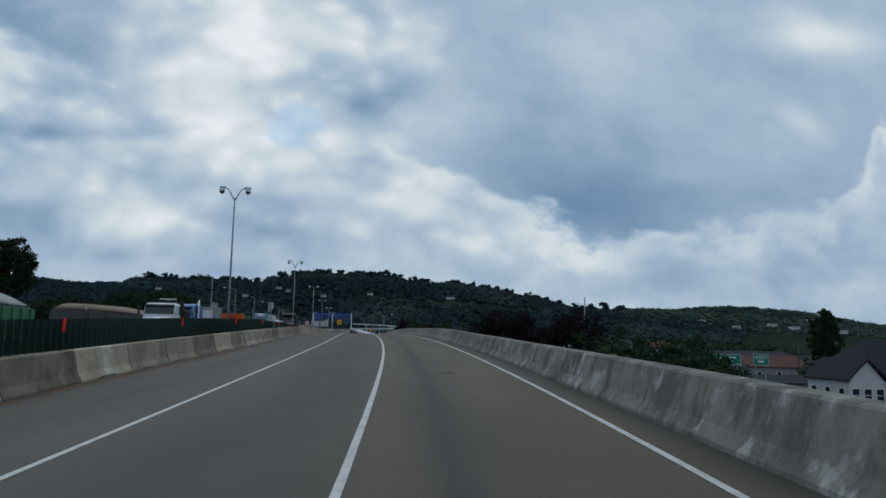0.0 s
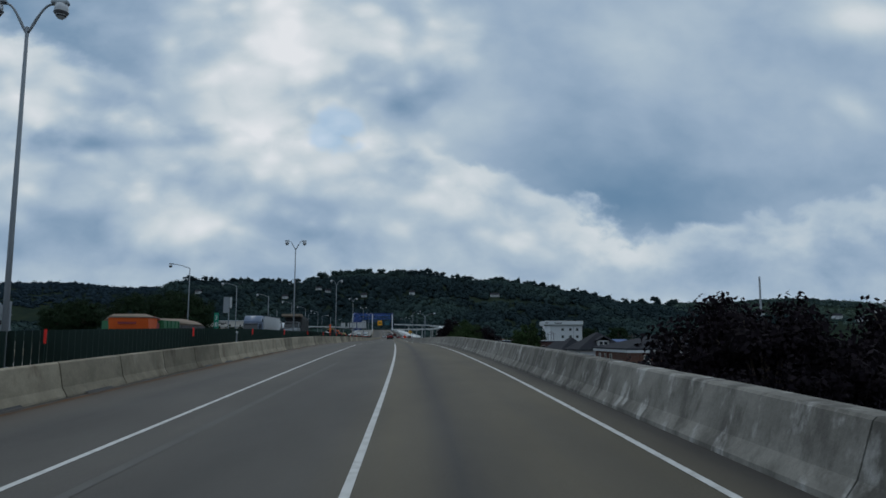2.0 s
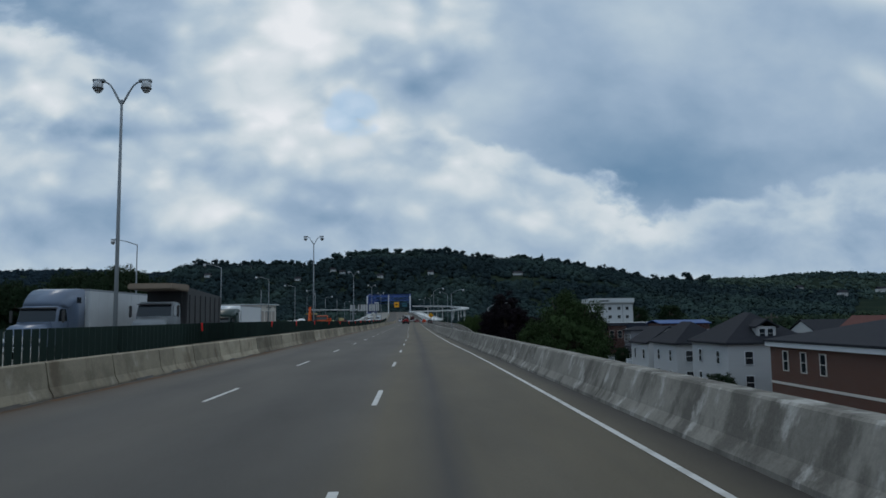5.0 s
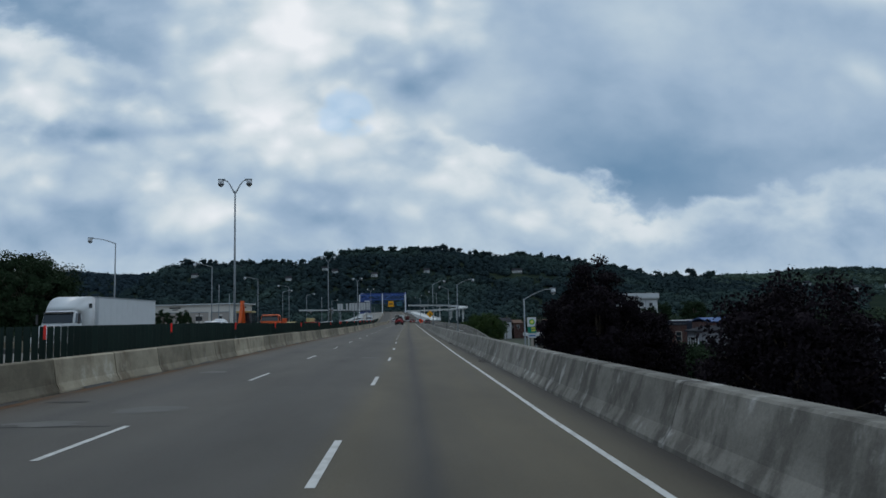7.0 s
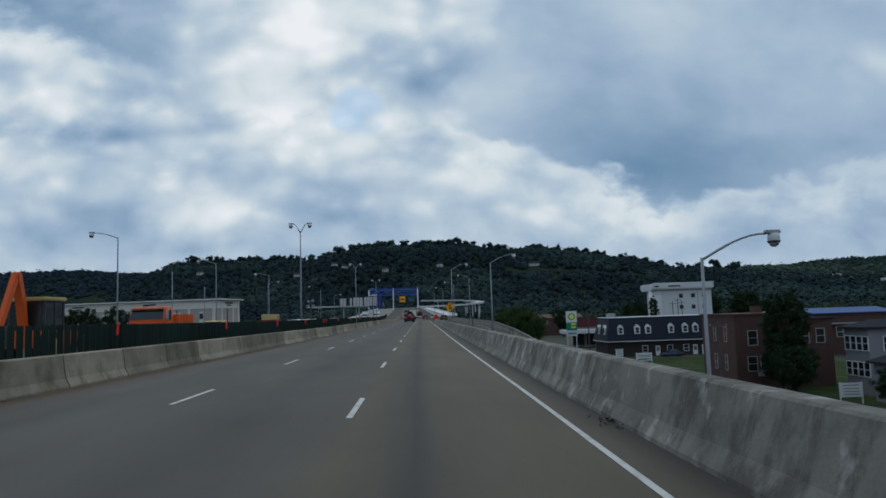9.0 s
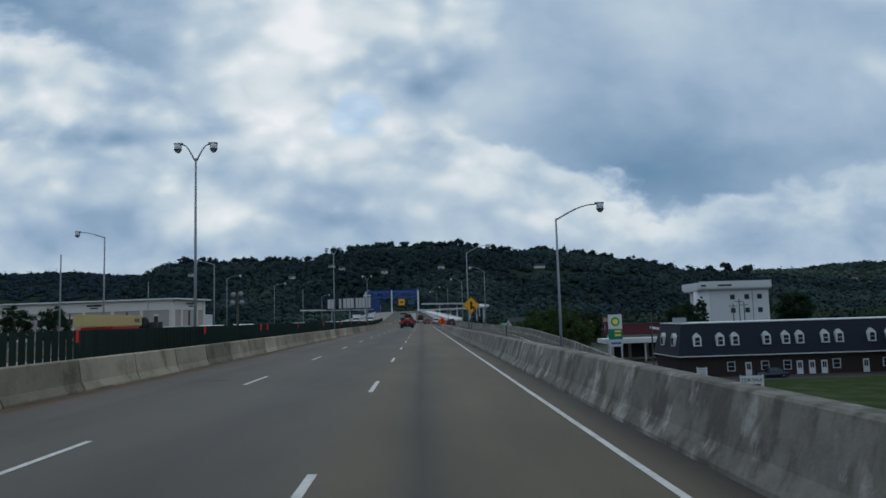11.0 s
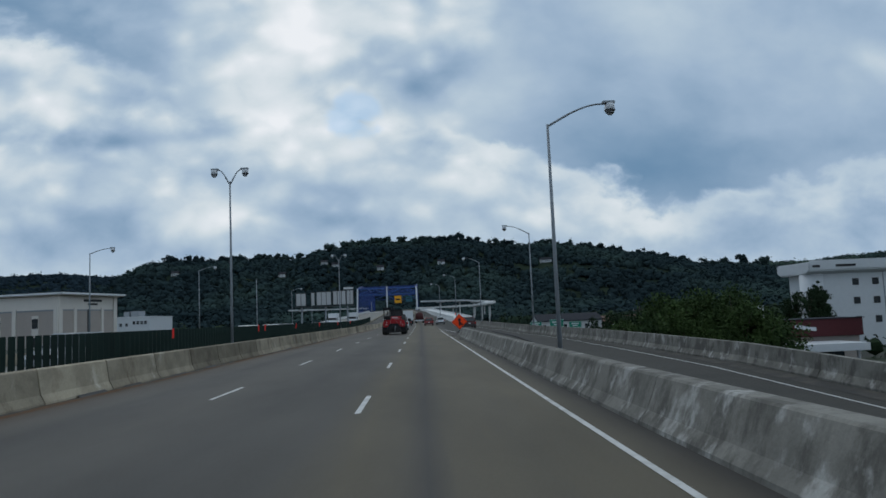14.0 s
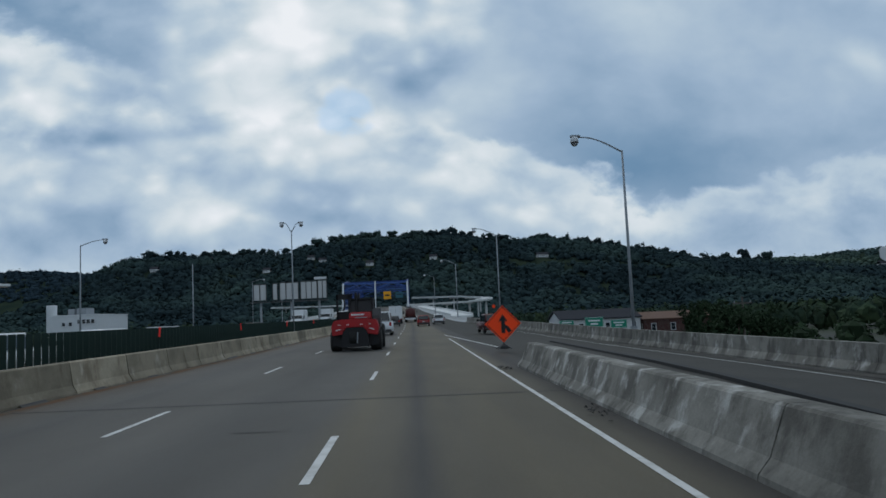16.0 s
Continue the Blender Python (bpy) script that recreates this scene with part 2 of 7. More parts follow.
def glass_mat(name, col, rough=0.06):
    m = bpy.data.materials.new(name)
    m.use_nodes = True
    b = m.node_tree.nodes["Principled BSDF"]
    b.inputs["Base Color"].default_value, b.inputs["Roughness"].default_value = (*col, 1), rough
    b.inputs["Specular IOR Level"].default_value = 0.6
    return m




def road_mat(name, lanes):
    """Worn road surface: tones across the road at (u, colour), with long streaks, grain and stains."""
    m = bpy.data.materials.new(name)
    m.use_nodes = True
    nt = m.node_tree
    b = nt.nodes["Principled BSDF"]
    b.inputs["Specular IOR Level"].default_value = 0.25
    uv = nt.nodes.new("ShaderNodeUVMap")
    uv.uv_map = "along"
    sp = nt.nodes.new("ShaderNodeSeparateXYZ")
    nt.links.new(uv.outputs[0], sp.inputs[0])

    def mth(op, a, bb):
        n = nt.nodes.new("ShaderNodeMath")
        n.operation = op
        for i, v in enumerate((a, bb)):
            if isinstance(v, (int, float)):
                n.inputs[i].default_value = v
            else:
                nt.links.new(v, n.inputs[i])
        return n.outputs[0]

    def nz(scale, stretch, detail=5, rough=0.6):
        mp = nt.nodes.new("ShaderNodeMapping")
        mp.inputs["Scale"].default_value = stretch
        nt.links.new(uv.outputs[0], mp.inputs[0])
        n = nt.nodes.new("ShaderNodeTexNoise")
        n.inputs["Scale"].default_value, n.inputs["Detail"].default_value, n.inputs["Roughness"].default_value = scale, detail, rough
        nt.links.new(mp.outputs[0], n.inputs["Vector"])
        return n.outputs[0]

    streak, blot, grain, wide = nz(1.4, (1, 0.035, 1)), nz(0.5, (1, 0.3, 1)), nz(24, (1, 1, 1), 3, 0.7), nz(0.22, (1, 0.12, 1), 3)
    u = mth("ADD", sp.outputs[0], mth("MULTIPLY", mth("SUBTRACT", streak, 0.5), 0.5))
    rmp = nt.nodes.new("ShaderNodeValToRGB")
    el = rmp.color_ramp.elements
    lo, hi = lanes[0][0], lanes[-1][0]
    el[0].position, el[0].color = 0, (*lanes[0][1], 1)
    el[1].position, el[1].color = 1, (*lanes[-1][1], 1)
    for q, c in lanes[1:-1]:
        e = el.new((q - lo) / (hi - lo))
        e.color = (*c, 1)
    nt.links.new(mth("DIVIDE", mth("SUBTRACT", u, lo), hi - lo), rmp.inputs[0])
    f = mth("ADD", -0.4, mth("ADD", mth("MULTIPLY", streak, 0.7), mth("ADD", mth("MULTIPLY", blot, 0.85), mth("ADD", mth("MULTIPLY", wide, 0.65), mth("MULTIPLY", grain, 0.6)))))
    sc = nt.nodes.new("ShaderNodeVectorMath")
    sc.operation = "SCALE"
    nt.links.new(rmp.outputs[0], sc.inputs[0])
    nt.links.new(f, sc.inputs["Scale"])
    nt.links.new(sc.outputs[0], b.inputs["Base Color"])
    nt.links.new(mth("ADD", 0.62, mth("MULTIPLY", streak, 0.3)), b.inputs["Roughness"])
    bn = nt.nodes.new("ShaderNodeBump")
    bn.inputs["Strength"].default_value, bn.inputs["Distance"].default_value = 0.3, 0.01
    nt.links.new(nz(70, (1, 1, 1), 3), bn.inputs["Height"])
    nt.links.new(bn.outputs[0], b.inputs["Normal"])
    return m


def stained_mat(name, base, dark, pale, dark_at=0.5, pale_at=0.62, rand=0.1, run=0.16, scale=0.9):
    """Old cast concrete: blotches, dark runs down the face and whitish deposits."""
    m = bpy.data.materials.new(name)
    m.use_nodes = True
    nt = m.node_tree
    b = nt.nodes["Principled BSDF"]
    b.inputs["Roughness"].default_value, b.inputs["Specular IOR Level"].default_value = 0.9, 0.15
    t = nt.nodes.new("ShaderNodeTexCoord")

    def nz(scale_, stretch, off, detail=5, rough=0.6):
        mp = nt.nodes.new("ShaderNodeMapping")
        mp.inputs["Scale"].default_value, mp.inputs["Location"].default_value = stretch, off
        nt.links.new(t.outputs["Object"], mp.inputs[0])
        n = nt.nodes.new("ShaderNodeTexNoise")
        n.inputs["Scale"].default_value, n.inputs["Detail"].default_value, n.inputs["Roughness"].default_value = scale_, detail, rough
        nt.links.new(mp.outputs[0], n.inputs["Vector"])
        return n.outputs[0]

    def rise(a, c, x):
        n = nt.nodes.new("ShaderNodeMapRange")
        n.interpolation_type = "SMOOTHSTEP"
        n.inputs["From Min"].default_value, n.inputs["From Max"].default_value = a, c
        nt.links.new(x, n.inputs["Value"])
        return n.outputs[0]

    def blend(f, a, c):
        n = nt.nodes.new("ShaderNodeMix")
        n.data_type = "RGBA"
        nt.links.new(f, n.inputs["Factor"])
        if isinstance(a, tuple):
            n.inputs["A"].default_value = (*a, 1)
        else:
            nt.links.new(a, n.inputs["A"])
        n.inputs["B"].default_value = (*c, 1)
        return n.outputs["Result"]

    runs = nz(scale, (1, 1, run), (0, 0, 0), 6, 0.65)
    blot = nz(0.9, (1, 1, 1.4), (7, 3, 1), 4)
    salt = nz(scale * 1.3, (1, 1, run * 1.6), (3, 9, 5), 5)
    c = blend(rise(0.38, 0.66, blot), base, tuple(q * 0.72 for q in base))
    c = blend(rise(dark_at - 0.04, dark_at + 0.14, runs), c, dark)
    c = blend(rise(pale_at - 0.03, pale_at + 0.12, salt), c, pale)
    sc = nt.nodes.new("ShaderNodeVectorMath")
    sc.operation = "SCALE"
    nt.links.new(c, sc.inputs[0])
    oi = nt.nodes.new("ShaderNodeObjectInfo")
    k = nt.nodes.new("ShaderNodeMath")
    k.operation = "MULTIPLY_ADD"
    nt.links.new(oi.outputs["Random"], k.inputs[0])
    k.inputs[1].default_value, k.inputs[2].default_value = 2 * rand, 1 - rand
    g = nt.nodes.new("ShaderNodeMath")
    g.operation = "MULTIPLY"
    gr = nt.nodes.new("ShaderNodeMath")
    gr.operation = "MULTIPLY_ADD"
    nt.links.new(nz(18, (1, 1, 1), (0, 0, 0), 4, 0.7), gr.inputs[0])
    gr.inputs[1].default_value, gr.inputs[2].default_value = 0.5, 0.75
    nt.links.new(k.outputs[0], g.inputs[0])
    nt.links.new(gr.outputs[0], g.inputs[1])
    nt.links.new(g.outputs[0], sc.inputs["Scale"])
    nt.links.new(sc.outputs[0], b.inputs["Base Color"])
    bn = nt.nodes.new("ShaderNodeBump")
    bn.inputs["Strength"].default_value, bn.inputs["Distance"].default_value = 0.35, 0.02
    nt.links.new(nz(22, (1, 1, 1), (0, 0, 0), 4), bn.inputs["Height"])
    nt.links.new(bn.outputs[0], b.inputs["Normal"])
    return m


GREY1, GREY2, TAN1, TAN2, OIL, DIRT = (0.077, 0.071, 0.063), (0.062, 0.058, 0.053), (0.096, 0.082, 0.058), (0.082, 0.071, 0.053), (0.048, 0.044, 0.040), (0.044, 0.040, 0.036)
M_ROAD = road_mat("worn asphalt and concrete lanes", [(-7.4, (0.085, 0.062, 0.046)), (-6.5, (0.080, 0.070, 0.060)), (-5.9, GREY1), (-5.4, GREY2), (-4.3, GREY1), (-3.0, GREY1), (-1.8, GREY2), (-0.5, GREY1),
                  (0.35, TAN1), (0.85, TAN2), (1.2, OIL), (1.55, TAN2), (2.2, TAN1), (3.5, TAN1), (3.9, TAN2), (4.3, DIRT), (5.05, DIRT)])
M_SIDE = mat("side road asphalt", (0.062, 0.059, 0.053), 0.9, var=0.2, scale=0.4, bump=0.3, bscale=55, col2=(0.050, 0.048, 0.044), spec=0.15)
M_OPP = mat("pale worn concrete road", (0.20, 0.195, 0.18), 0.9, var=0.15, scale=0.5, bump=0.2, bscale=50, spec=0.15)
M_SHOULDER = mat("gritty shoulder", (0.05, 0.048, 0.045), 0.9, var=0.25, scale=0.9, bump=0.4, bscale=50, col2=(0.075, 0.068, 0.058))
M_PATCHL = mat("scraped pale concrete patch", (0.107, 0.104, 0.098), 0.85, var=0.3, scale=2.5)
M_LINE = mat("worn road paint", (0.56, 0.56, 0.545), 0.7, var=0.16, scale=3.0, col2=(0.40, 0.397, 0.38))
M_JOINT = mat("rubber joint", (0.02, 0.02, 0.02), 0.8)
M_DARKPATCH = mat("dark road patch", (0.040, 0.038, 0.035), 0.9, var=0.25, scale=1.5)
M_PATCH = mat("pale road patch", (0.094, 0.091, 0.085), 0.85, var=0.25, scale=1.2)
M_RUST = mat("rusty dirt", (0.125, 0.068, 0.036), 0.95, var=0.5, scale=0.8, col2=(0.072, 0.058, 0.046))
M_CONC = stained_mat("cast concrete", (0.30, 0.262, 0.198), (0.155, 0.126, 0.092), (0.39, 0.355, 0.295), 0.55, 0.62, 0.42, 0.5)
M_PARA = stained_mat("stained parapet concrete", (0.205, 0.197, 0.176), (0.100, 0.095, 0.085), (0.33, 0.325, 0.305), 0.48, 0.57, 0.16, 0.42, 1.5)
M_WHITEC = mat("pale new concrete", (0.54, 0.55, 0.55), 0.8, var=0.12, scale=0.1)
M_DARKG = mat("dark green plastic", (0.010, 0.024, 0.019), 0.7, var=0.15, rand=0.2)
M_FLUO = mat("fluorescent orange sheeting", (1.0, 0.080, 0.020), 0.6, var=0.02, spec=0.1)
M_MARKER = mat("fluorescent red marker", (0.92, 0.05, 0.04), 0.5, var=0.05)
M_MAROON = mat("dark maroon paint", (0.065, 0.012, 0.012), 0.4, var=0.2, spec=0.4)
M_ORANGE = mat("safety orange", (0.62, 0.098, 0.016), 0.45, var=0.12)
M_STEEL = mat("galvanised steel", (0.25, 0.275, 0.30), 0.6, 0.1, var=0.12, scale=2)
M_LAMPGL = mat("lamp bowl", (0.55, 0.57, 0.6), 0.25, var=0.03, spec=0.5)
M_GRASS = mat("grass", (0.028, 0.05, 0.016), 0.95, var=0.35, scale=0.3, col2=(0.05, 0.06, 0.028), spec=0.05)
M_GROUND = mat("town ground", (0.045, 0.047, 0.04), 0.95, var=0.3, scale=0.05, col2=(0.03, 0.045, 0.02))
M_HILL = mat("hill soil and grass", (0.020, 0.031, 0.024), 0.95, var=0.3, scale=0.02, col2=(0.026, 0.036, 0.024), spec=0.0)
# Haze of distance is put into these crown colours as a bluish, paler tint.
M_WOODS = mat("hazed far tree crowns", (0.0255, 0.0420, 0.0470), 0.95, var=0.5, scale=0.007, island=0.06, col2=(0.042, 0.066, 0.060), spec=0.0)
M_WOODSB = mat("haze-blue tree crowns", (0.0250, 0.0410, 0.0530), 0.95, var=0.25, scale=0.008, island=0.14, spec=0.0)
M_WOODSP = mat("haze-paled green crowns", (0.046, 0.072, 0.070), 0.95, var=0.35, scale=0.008, island=0.14, col2=(0.066, 0.094, 0.072), spec=0.0)
M_LEAF = mat("green leaves", (0.036, 0.060, 0.023), 0.8, var=0.25, scale=0.5, island=0.35, spec=0.06)
M_LEAFY = mat("fresh green leaves", (0.050, 0.080, 0.026), 0.8, var=0.3, scale=0.3, island=0.35, col2=(0.030, 0.052, 0.022), spec=0.06)
M_LEAFV = mat("valley leaves", (0.026, 0.043, 0.030), 0.85, var=0.25, scale=0.05, island=0.35, col2=(0.036, 0.052, 0.026), spec=0.03)
M_LEAFD = mat("dark green leaves", (0.022, 0.038, 0.019), 0.8, var=0.25, scale=0.5, island=0.35, spec=0.06)
M_LEAFP = mat("dark purple maple leaves", (0.0125, 0.0090, 0.0120), 0.8, var=0.25, scale=0.5, island=0.4, spec=0.08)
M_BARK = mat("bark", (0.09, 0.07, 0.055), 0.95, var=0.3, scale=4, bump=0.5)
M_WHITE = mat("white paint", (0.62, 0.64, 0.66), 0.35, var=0.05, spec=0.5)
M_WHITED = mat("dull white panel", (0.56, 0.58, 0.60), 0.5, var=0.08)
M_RED = mat("red paint", (0.36, 0.014, 0.018), 0.5, var=0.25, scale=1.2, spec=0.3, col2=(0.26, 0.015, 0.016))
M_DKRED = mat("dark red paint", (0.22, 0.02, 0.02), 0.4, var=0.1, spec=0.5)
M_BLACK = mat("black paint", (0.012, 0.012, 0.014), 0.5, var=0.15)
M_DARK = mat("dark grey steel", (0.05, 0.05, 0.052), 0.6, var=0.15)
M_RUBBER = mat("tyre rubber", (0.016, 0.016, 0.016), 0.85, var=0.2, scale=6)
M_CHROME = mat("chrome", (0.65, 0.66, 0.68), 0.18, 1.0, var=0.03)
M_BLUE = mat("blue truck paint", (0.022, 0.125, 0.36), 0.35, var=0.06, spec=0.5)
M_BLUEPALE = mat("paler blue bridge steel", (0.045, 0.11, 0.34), 0.55, var=0.15, scale=0.3)
M_BLUEST = mat("blue bridge steel", (0.018, 0.043, 0.175), 0.6, var=0.15, scale=0.3)
M_GREENT = mat("green truck paint", (0.015, 0.12, 0.045), 0.4, var=0.1, spec=0.5)
M_DKGREENT = mat("dark green truck paint", (0.007, 0.028, 0.025), 0.4, var=0.06, spec=0.4)
M_TAN = mat("tan tarpaulin", (0.21, 0.165, 0.125), 0.8, var=0.15, scale=1.0)
M_BLUEGREY = mat("blue-grey cab paint", (0.12, 0.16, 0.235), 0.35, var=0.08, spec=0.5)
M_GREY = mat("grey paint", (0.24, 0.26, 0.28), 0.5, var=0.1)
M_CREAM = mat("cream boom paint", (0.46, 0.37, 0.15), 0.5, var=0.1)
M_YELLOW = mat("warning yellow", (0.80, 0.36, 0.01), 0.4, var=0.05)
M_SIGNG = mat("sign green", (0.01, 0.20, 0.13), 0.4, var=0.05)
M_STUCCO = mat("cream stucco", (0.64, 0.60, 0.555), 0.85, var=0.06, scale=0.6)
M_STUCCOB = mat("beige stucco", (0.38, 0.335, 0.305), 0.85, var=0.08, scale=0.6)
M_BRICK = brick_mat("red-brown brick", (0.105, 0.040, 0.026), (0.13, 0.052, 0.034), (0.15, 0.13, 0.115))
M_BRICKD = brick_mat("dark red brick", (0.066, 0.023, 0.021), (0.082, 0.030, 0.025), (0.12, 0.105, 0.095))
M_SHINGLE = mat("dark grey shingles", (0.024, 0.026, 0.033), 0.9, var=0.25, scale=1.5, bump=0.4, bscale=14, stretch=(1, 1, 3), spec=0.15)
M_BRICKB = mat("near-black brick", (0.036, 0.027, 0.025), 0.9, var=0.2, scale=2.0)
M_SHINGLEB = mat("blue-black shingles", (0.013, 0.017, 0.030), 0.8, var=0.2, scale=1.5, bump=0.4, bscale=14, stretch=(1, 1, 3))
M_SIDINGG = mat("grey-lilac siding", (0.21, 0.21, 0.235), 0.7, var=0.08, scale=1.0, stretch=(0.3, 0.3, 6))
M_SIDING = mat("pale siding", (0.48, 0.49, 0.50), 0.7, var=0.07, scale=1.0, stretch=(0.3, 0.3, 6))
M_GLASS = glass_mat("dark window glass", (0.02, 0.025, 0.03))
M_PANE = mat("dim rough window glass", (0.026, 0.030, 0.034), 0.4, var=0.2, scale=2.0, spec=0.25)
M_GLASSB = glass_mat("car glass", (0.015, 0.02, 0.025))
M_LENS = glass_mat("clear lamp lens", (0.75, 0.76, 0.78), 0.15)
M_REDLENS = glass_mat("red lamp lens", (0.35, 0.01, 0.01), 0.2)
M_BPG = mat("fuel sign green", (0.01, 0.33, 0.08), 0.4, var=0.03)
M_BPY = mat("fuel sign yellow", (0.85, 0.75, 0.05), 0.4, var=0.03)
M_WOOD = mat("weathered pole wood", (0.085, 0.075, 0.066), 0.9, var=0.25, scale=3)


# ---- mesh helpers ----
def part(name, bm, material, parent=None, label="", smooth=False):
    me = bpy.data.meshes.new(name)
    bmesh.ops.recalc_face_normals(bm, faces=bm.faces)
    bm.to_mesh(me)
    bm.free()
    me.materials.append(material)
    if smooth:
        for p in me.polygons:
            p.use_smooth = True
    ob = new(name, me)
    if parent:
        ob.parent = parent
    return tagged(ob, label)


def raw(name, verts, faces, material, parent=None, label=""):
    me = bpy.data.meshes.new(name)
    me.from_pydata(verts, [], faces)
    me.materials.append(material)
    ob = new(name, me)
    if parent:
        ob.parent = parent
    return tagged(ob, label)


def thing(name, label, category, m=None, group="", kind=""):
    e = new(name)
    e.empty_display_size = 0.2
    if m is not None:
        e.matrix_basis = m
    return tagged(e, label, category, group, kind)


def box(bm, x0, x1, y0, y1, z0, z1):
    v = [bm.verts.new(p) for p in ((x0, y0, z0), (x1, y0, z0), (x1, y1, z0), (x0, y1, z0), (x0, y0, z1), (x1, y0, z1), (x1, y1, z1), (x0, y1, z1))]
    for f in ((0, 3, 2, 1), (4, 5, 6, 7), (0, 1, 5, 4), (1, 2, 6, 5), (2, 3, 7, 6), (3, 0, 4, 7)):
        bm.faces.new([v[i] for i in f])
    return bm


def B(*b, bevel=0.0):
    bm = bmesh.new()
    for q in b:
        box(bm, *q)
    if bevel:
        bmesh.ops.bevel(bm, geom=list(bm.edges), offset=bevel, segments=2, affect="EDGES", clamp_overlap=True)
    return bm


def tube(bm, pts, radii, n=10, caps=True):
    """A round tube along points, with a radius at each."""
    pts = [Vector(p) for p in pts]
    if isinstance(radii, (int, float)):
        radii = [radii] * len(pts)
    rings = []
    for i, p in enumerate(pts):
        d = (pts[min(i + 1, len(pts) - 1)] - pts[max(i - 1, 0)]).normalized()
        a = d.cross(Vector((0, 0, 1)) if abs(d.z) < 0.9 else Vector((1, 0, 0))).normalized()
        b = d.cross(a)
        rings.append([bm.verts.new(p + (a * math.cos(k * math.tau / n) + b * math.sin(k * math.tau / n)) * radii[i]) for k in range(n)])
    for r, s in zip(rings, rings[1:]):
        for k in range(n):
            bm.faces.new((r[k], r[(k + 1) % n], s[(k + 1) % n], s[k]))
    if caps:
        bm.faces.new(rings[0][::-1])
        bm.faces.new(rings[-1])
    return bm


def T(pts, radii, n=10):
    return tube(bmesh.new(), pts, radii, n)


def ext(pts, x0, x1, bevel=0.0, inset=None):
    """A side profile of (y, z) points drawn out across x; inset(y, z) pulls the flanks in."""
    bm = bmesh.new()
    rows = []
    for s, x in ((1, x0), (-1, x1)):
        rows.append([bm.verts.new((x + s * (inset(y, z) if inset else 0), y, z)) for y, z in pts])
    n = len(pts)
    bm.faces.new(rows[0])
    bm.faces.new(rows[1][::-1])
    for k in range(n):
        bm.faces.new((rows[0][k], rows[0][(k + 1) % n], rows[1][(k + 1) % n], rows[1][k]))
    if bevel:
        bmesh.ops.recalc_face_normals(bm, faces=bm.faces)
        es = [e for e in bm.edges if len(e.link_faces) == 2 and e.calc_face_angle(0) > 0.4]
        bmesh.ops.bevel(bm, geom=es, offset=bevel, segments=2, affect="EDGES", clamp_overlap=True)
    return bm


def flat(pts, t0, t1, axis="y"):
    """A plate: an outline of (x, z) points, from t0 to t1 along y."""
    bm = bmesh.new()
    a = [bm.verts.new((x, t0, z)) for x, z in pts]
    b = [bm.verts.new((x, t1, z)) for x, z in pts]
    n = len(pts)
    bm.faces.new(a)
    bm.faces.new(b[::-1])
    for k in range(n):
        bm.faces.new((a[k], a[(k + 1) % n], b[(k + 1) % n], b[k]))
    return bm


# ---- the line of the road ----
NODE = [-60, -20, 0, 25, 50, 75, 100, 130, 160, 200, 260, 430, 520, 900]
TURN = [-8.0, -6.561, -4.899, -3.237, -1.486, -0.598, 0.037, -0.267, -0.155, 0.246, 0.0, 0.0, 1.2, 1.6]
GRADE = [2.9, 2.657, 2.144, 1.63, 1.3, 0.807, 0.333, -0.329, -0.256, -0.157, 0.0, 0.0, 1.25, 1.25]
BANK = [-4.0, -3.624, -2.587, -1.551, -1.273, -0.869, -0.662, -0.129, 0.936, 1.483, 0.405, 0.4, 0.4, 0.4]
SS = np.arange(-60, 901, 2.0)
_a, _g, _b = (np.radians(np.interp(SS, NODE, q)) for q in (TURN, GRADE, BANK))
_f = np.stack([-np.sin(_a) * np.cos(_g), np.cos(_a) * np.cos(_g), np.sin(_g)], 1)
_r = np.stack([np.cos(_a) * np.cos(_b), np.sin(_a) * np.cos(_b), -np.sin(_b)], 1)
_u = np.cross(_r, _f)
_c = np.vstack([[0, 0, 0], np.cumsum((_f[1:] + _f[:-1]), 0)])
_c = _c - _c[np.searchsorted(SS, 200)] + np.array([0, 200, 0])


def road(s, u=0.0, h=0.0):
    """The place s metres along the road, u to the right of its lane line and h above the deck."""
    q = [np.array([np.interp(s, SS, a[:, k]) for k in range(3)]) for a in (_c, _r, _u)]
    return Vector(q[0] + q[1] * u + q[2] * h)


def turn_at(s):
    return float(np.interp(s, NODE, TURN))


def stand(s, u, h=0.0, rz=0.0):
    """The pose of an upright thing on the road, facing along it."""
    p = road(s, u, h)
    return pose(p.x, p.y, p.z, 0, 0, turn_at(s) + rz)


def sweep(bm, prof, s0, s1, step=6.0, closed=False):
    n = max(1, round((s1 - s0) / step))
    rows = []
    for i in range(n + 1):
        s = s0 + (s1 - s0) * i / n
        rows.append([bm.verts.new(road(s, u, h)) for u, h in prof])
    k = len(prof)
    for a, b in zip(rows, rows[1:]):
        for j in range(k if closed else k - 1):
            bm.faces.new((a[j], a[(j + 1) % k], b[(j + 1) % k], b[j]))
    if closed:
        bm.faces.new(rows[0][::-1])
        bm.faces.new(rows[-1])
    return bm


def S(prof, s0, s1, step=6.0, closed=False):
    return sweep(bmesh.new(), prof, s0, s1, step, closed)


# ---- ground, hills ----
def smooth(a, b, x):
    t = min(1.0, max(0.0, (x - a) / (b - a)))
    return t * t * (3 - 2 * t)


def ridge(x, pts):
    return float(np.interp(x, [p[0] for p in pts], [p[1] for p in pts]))


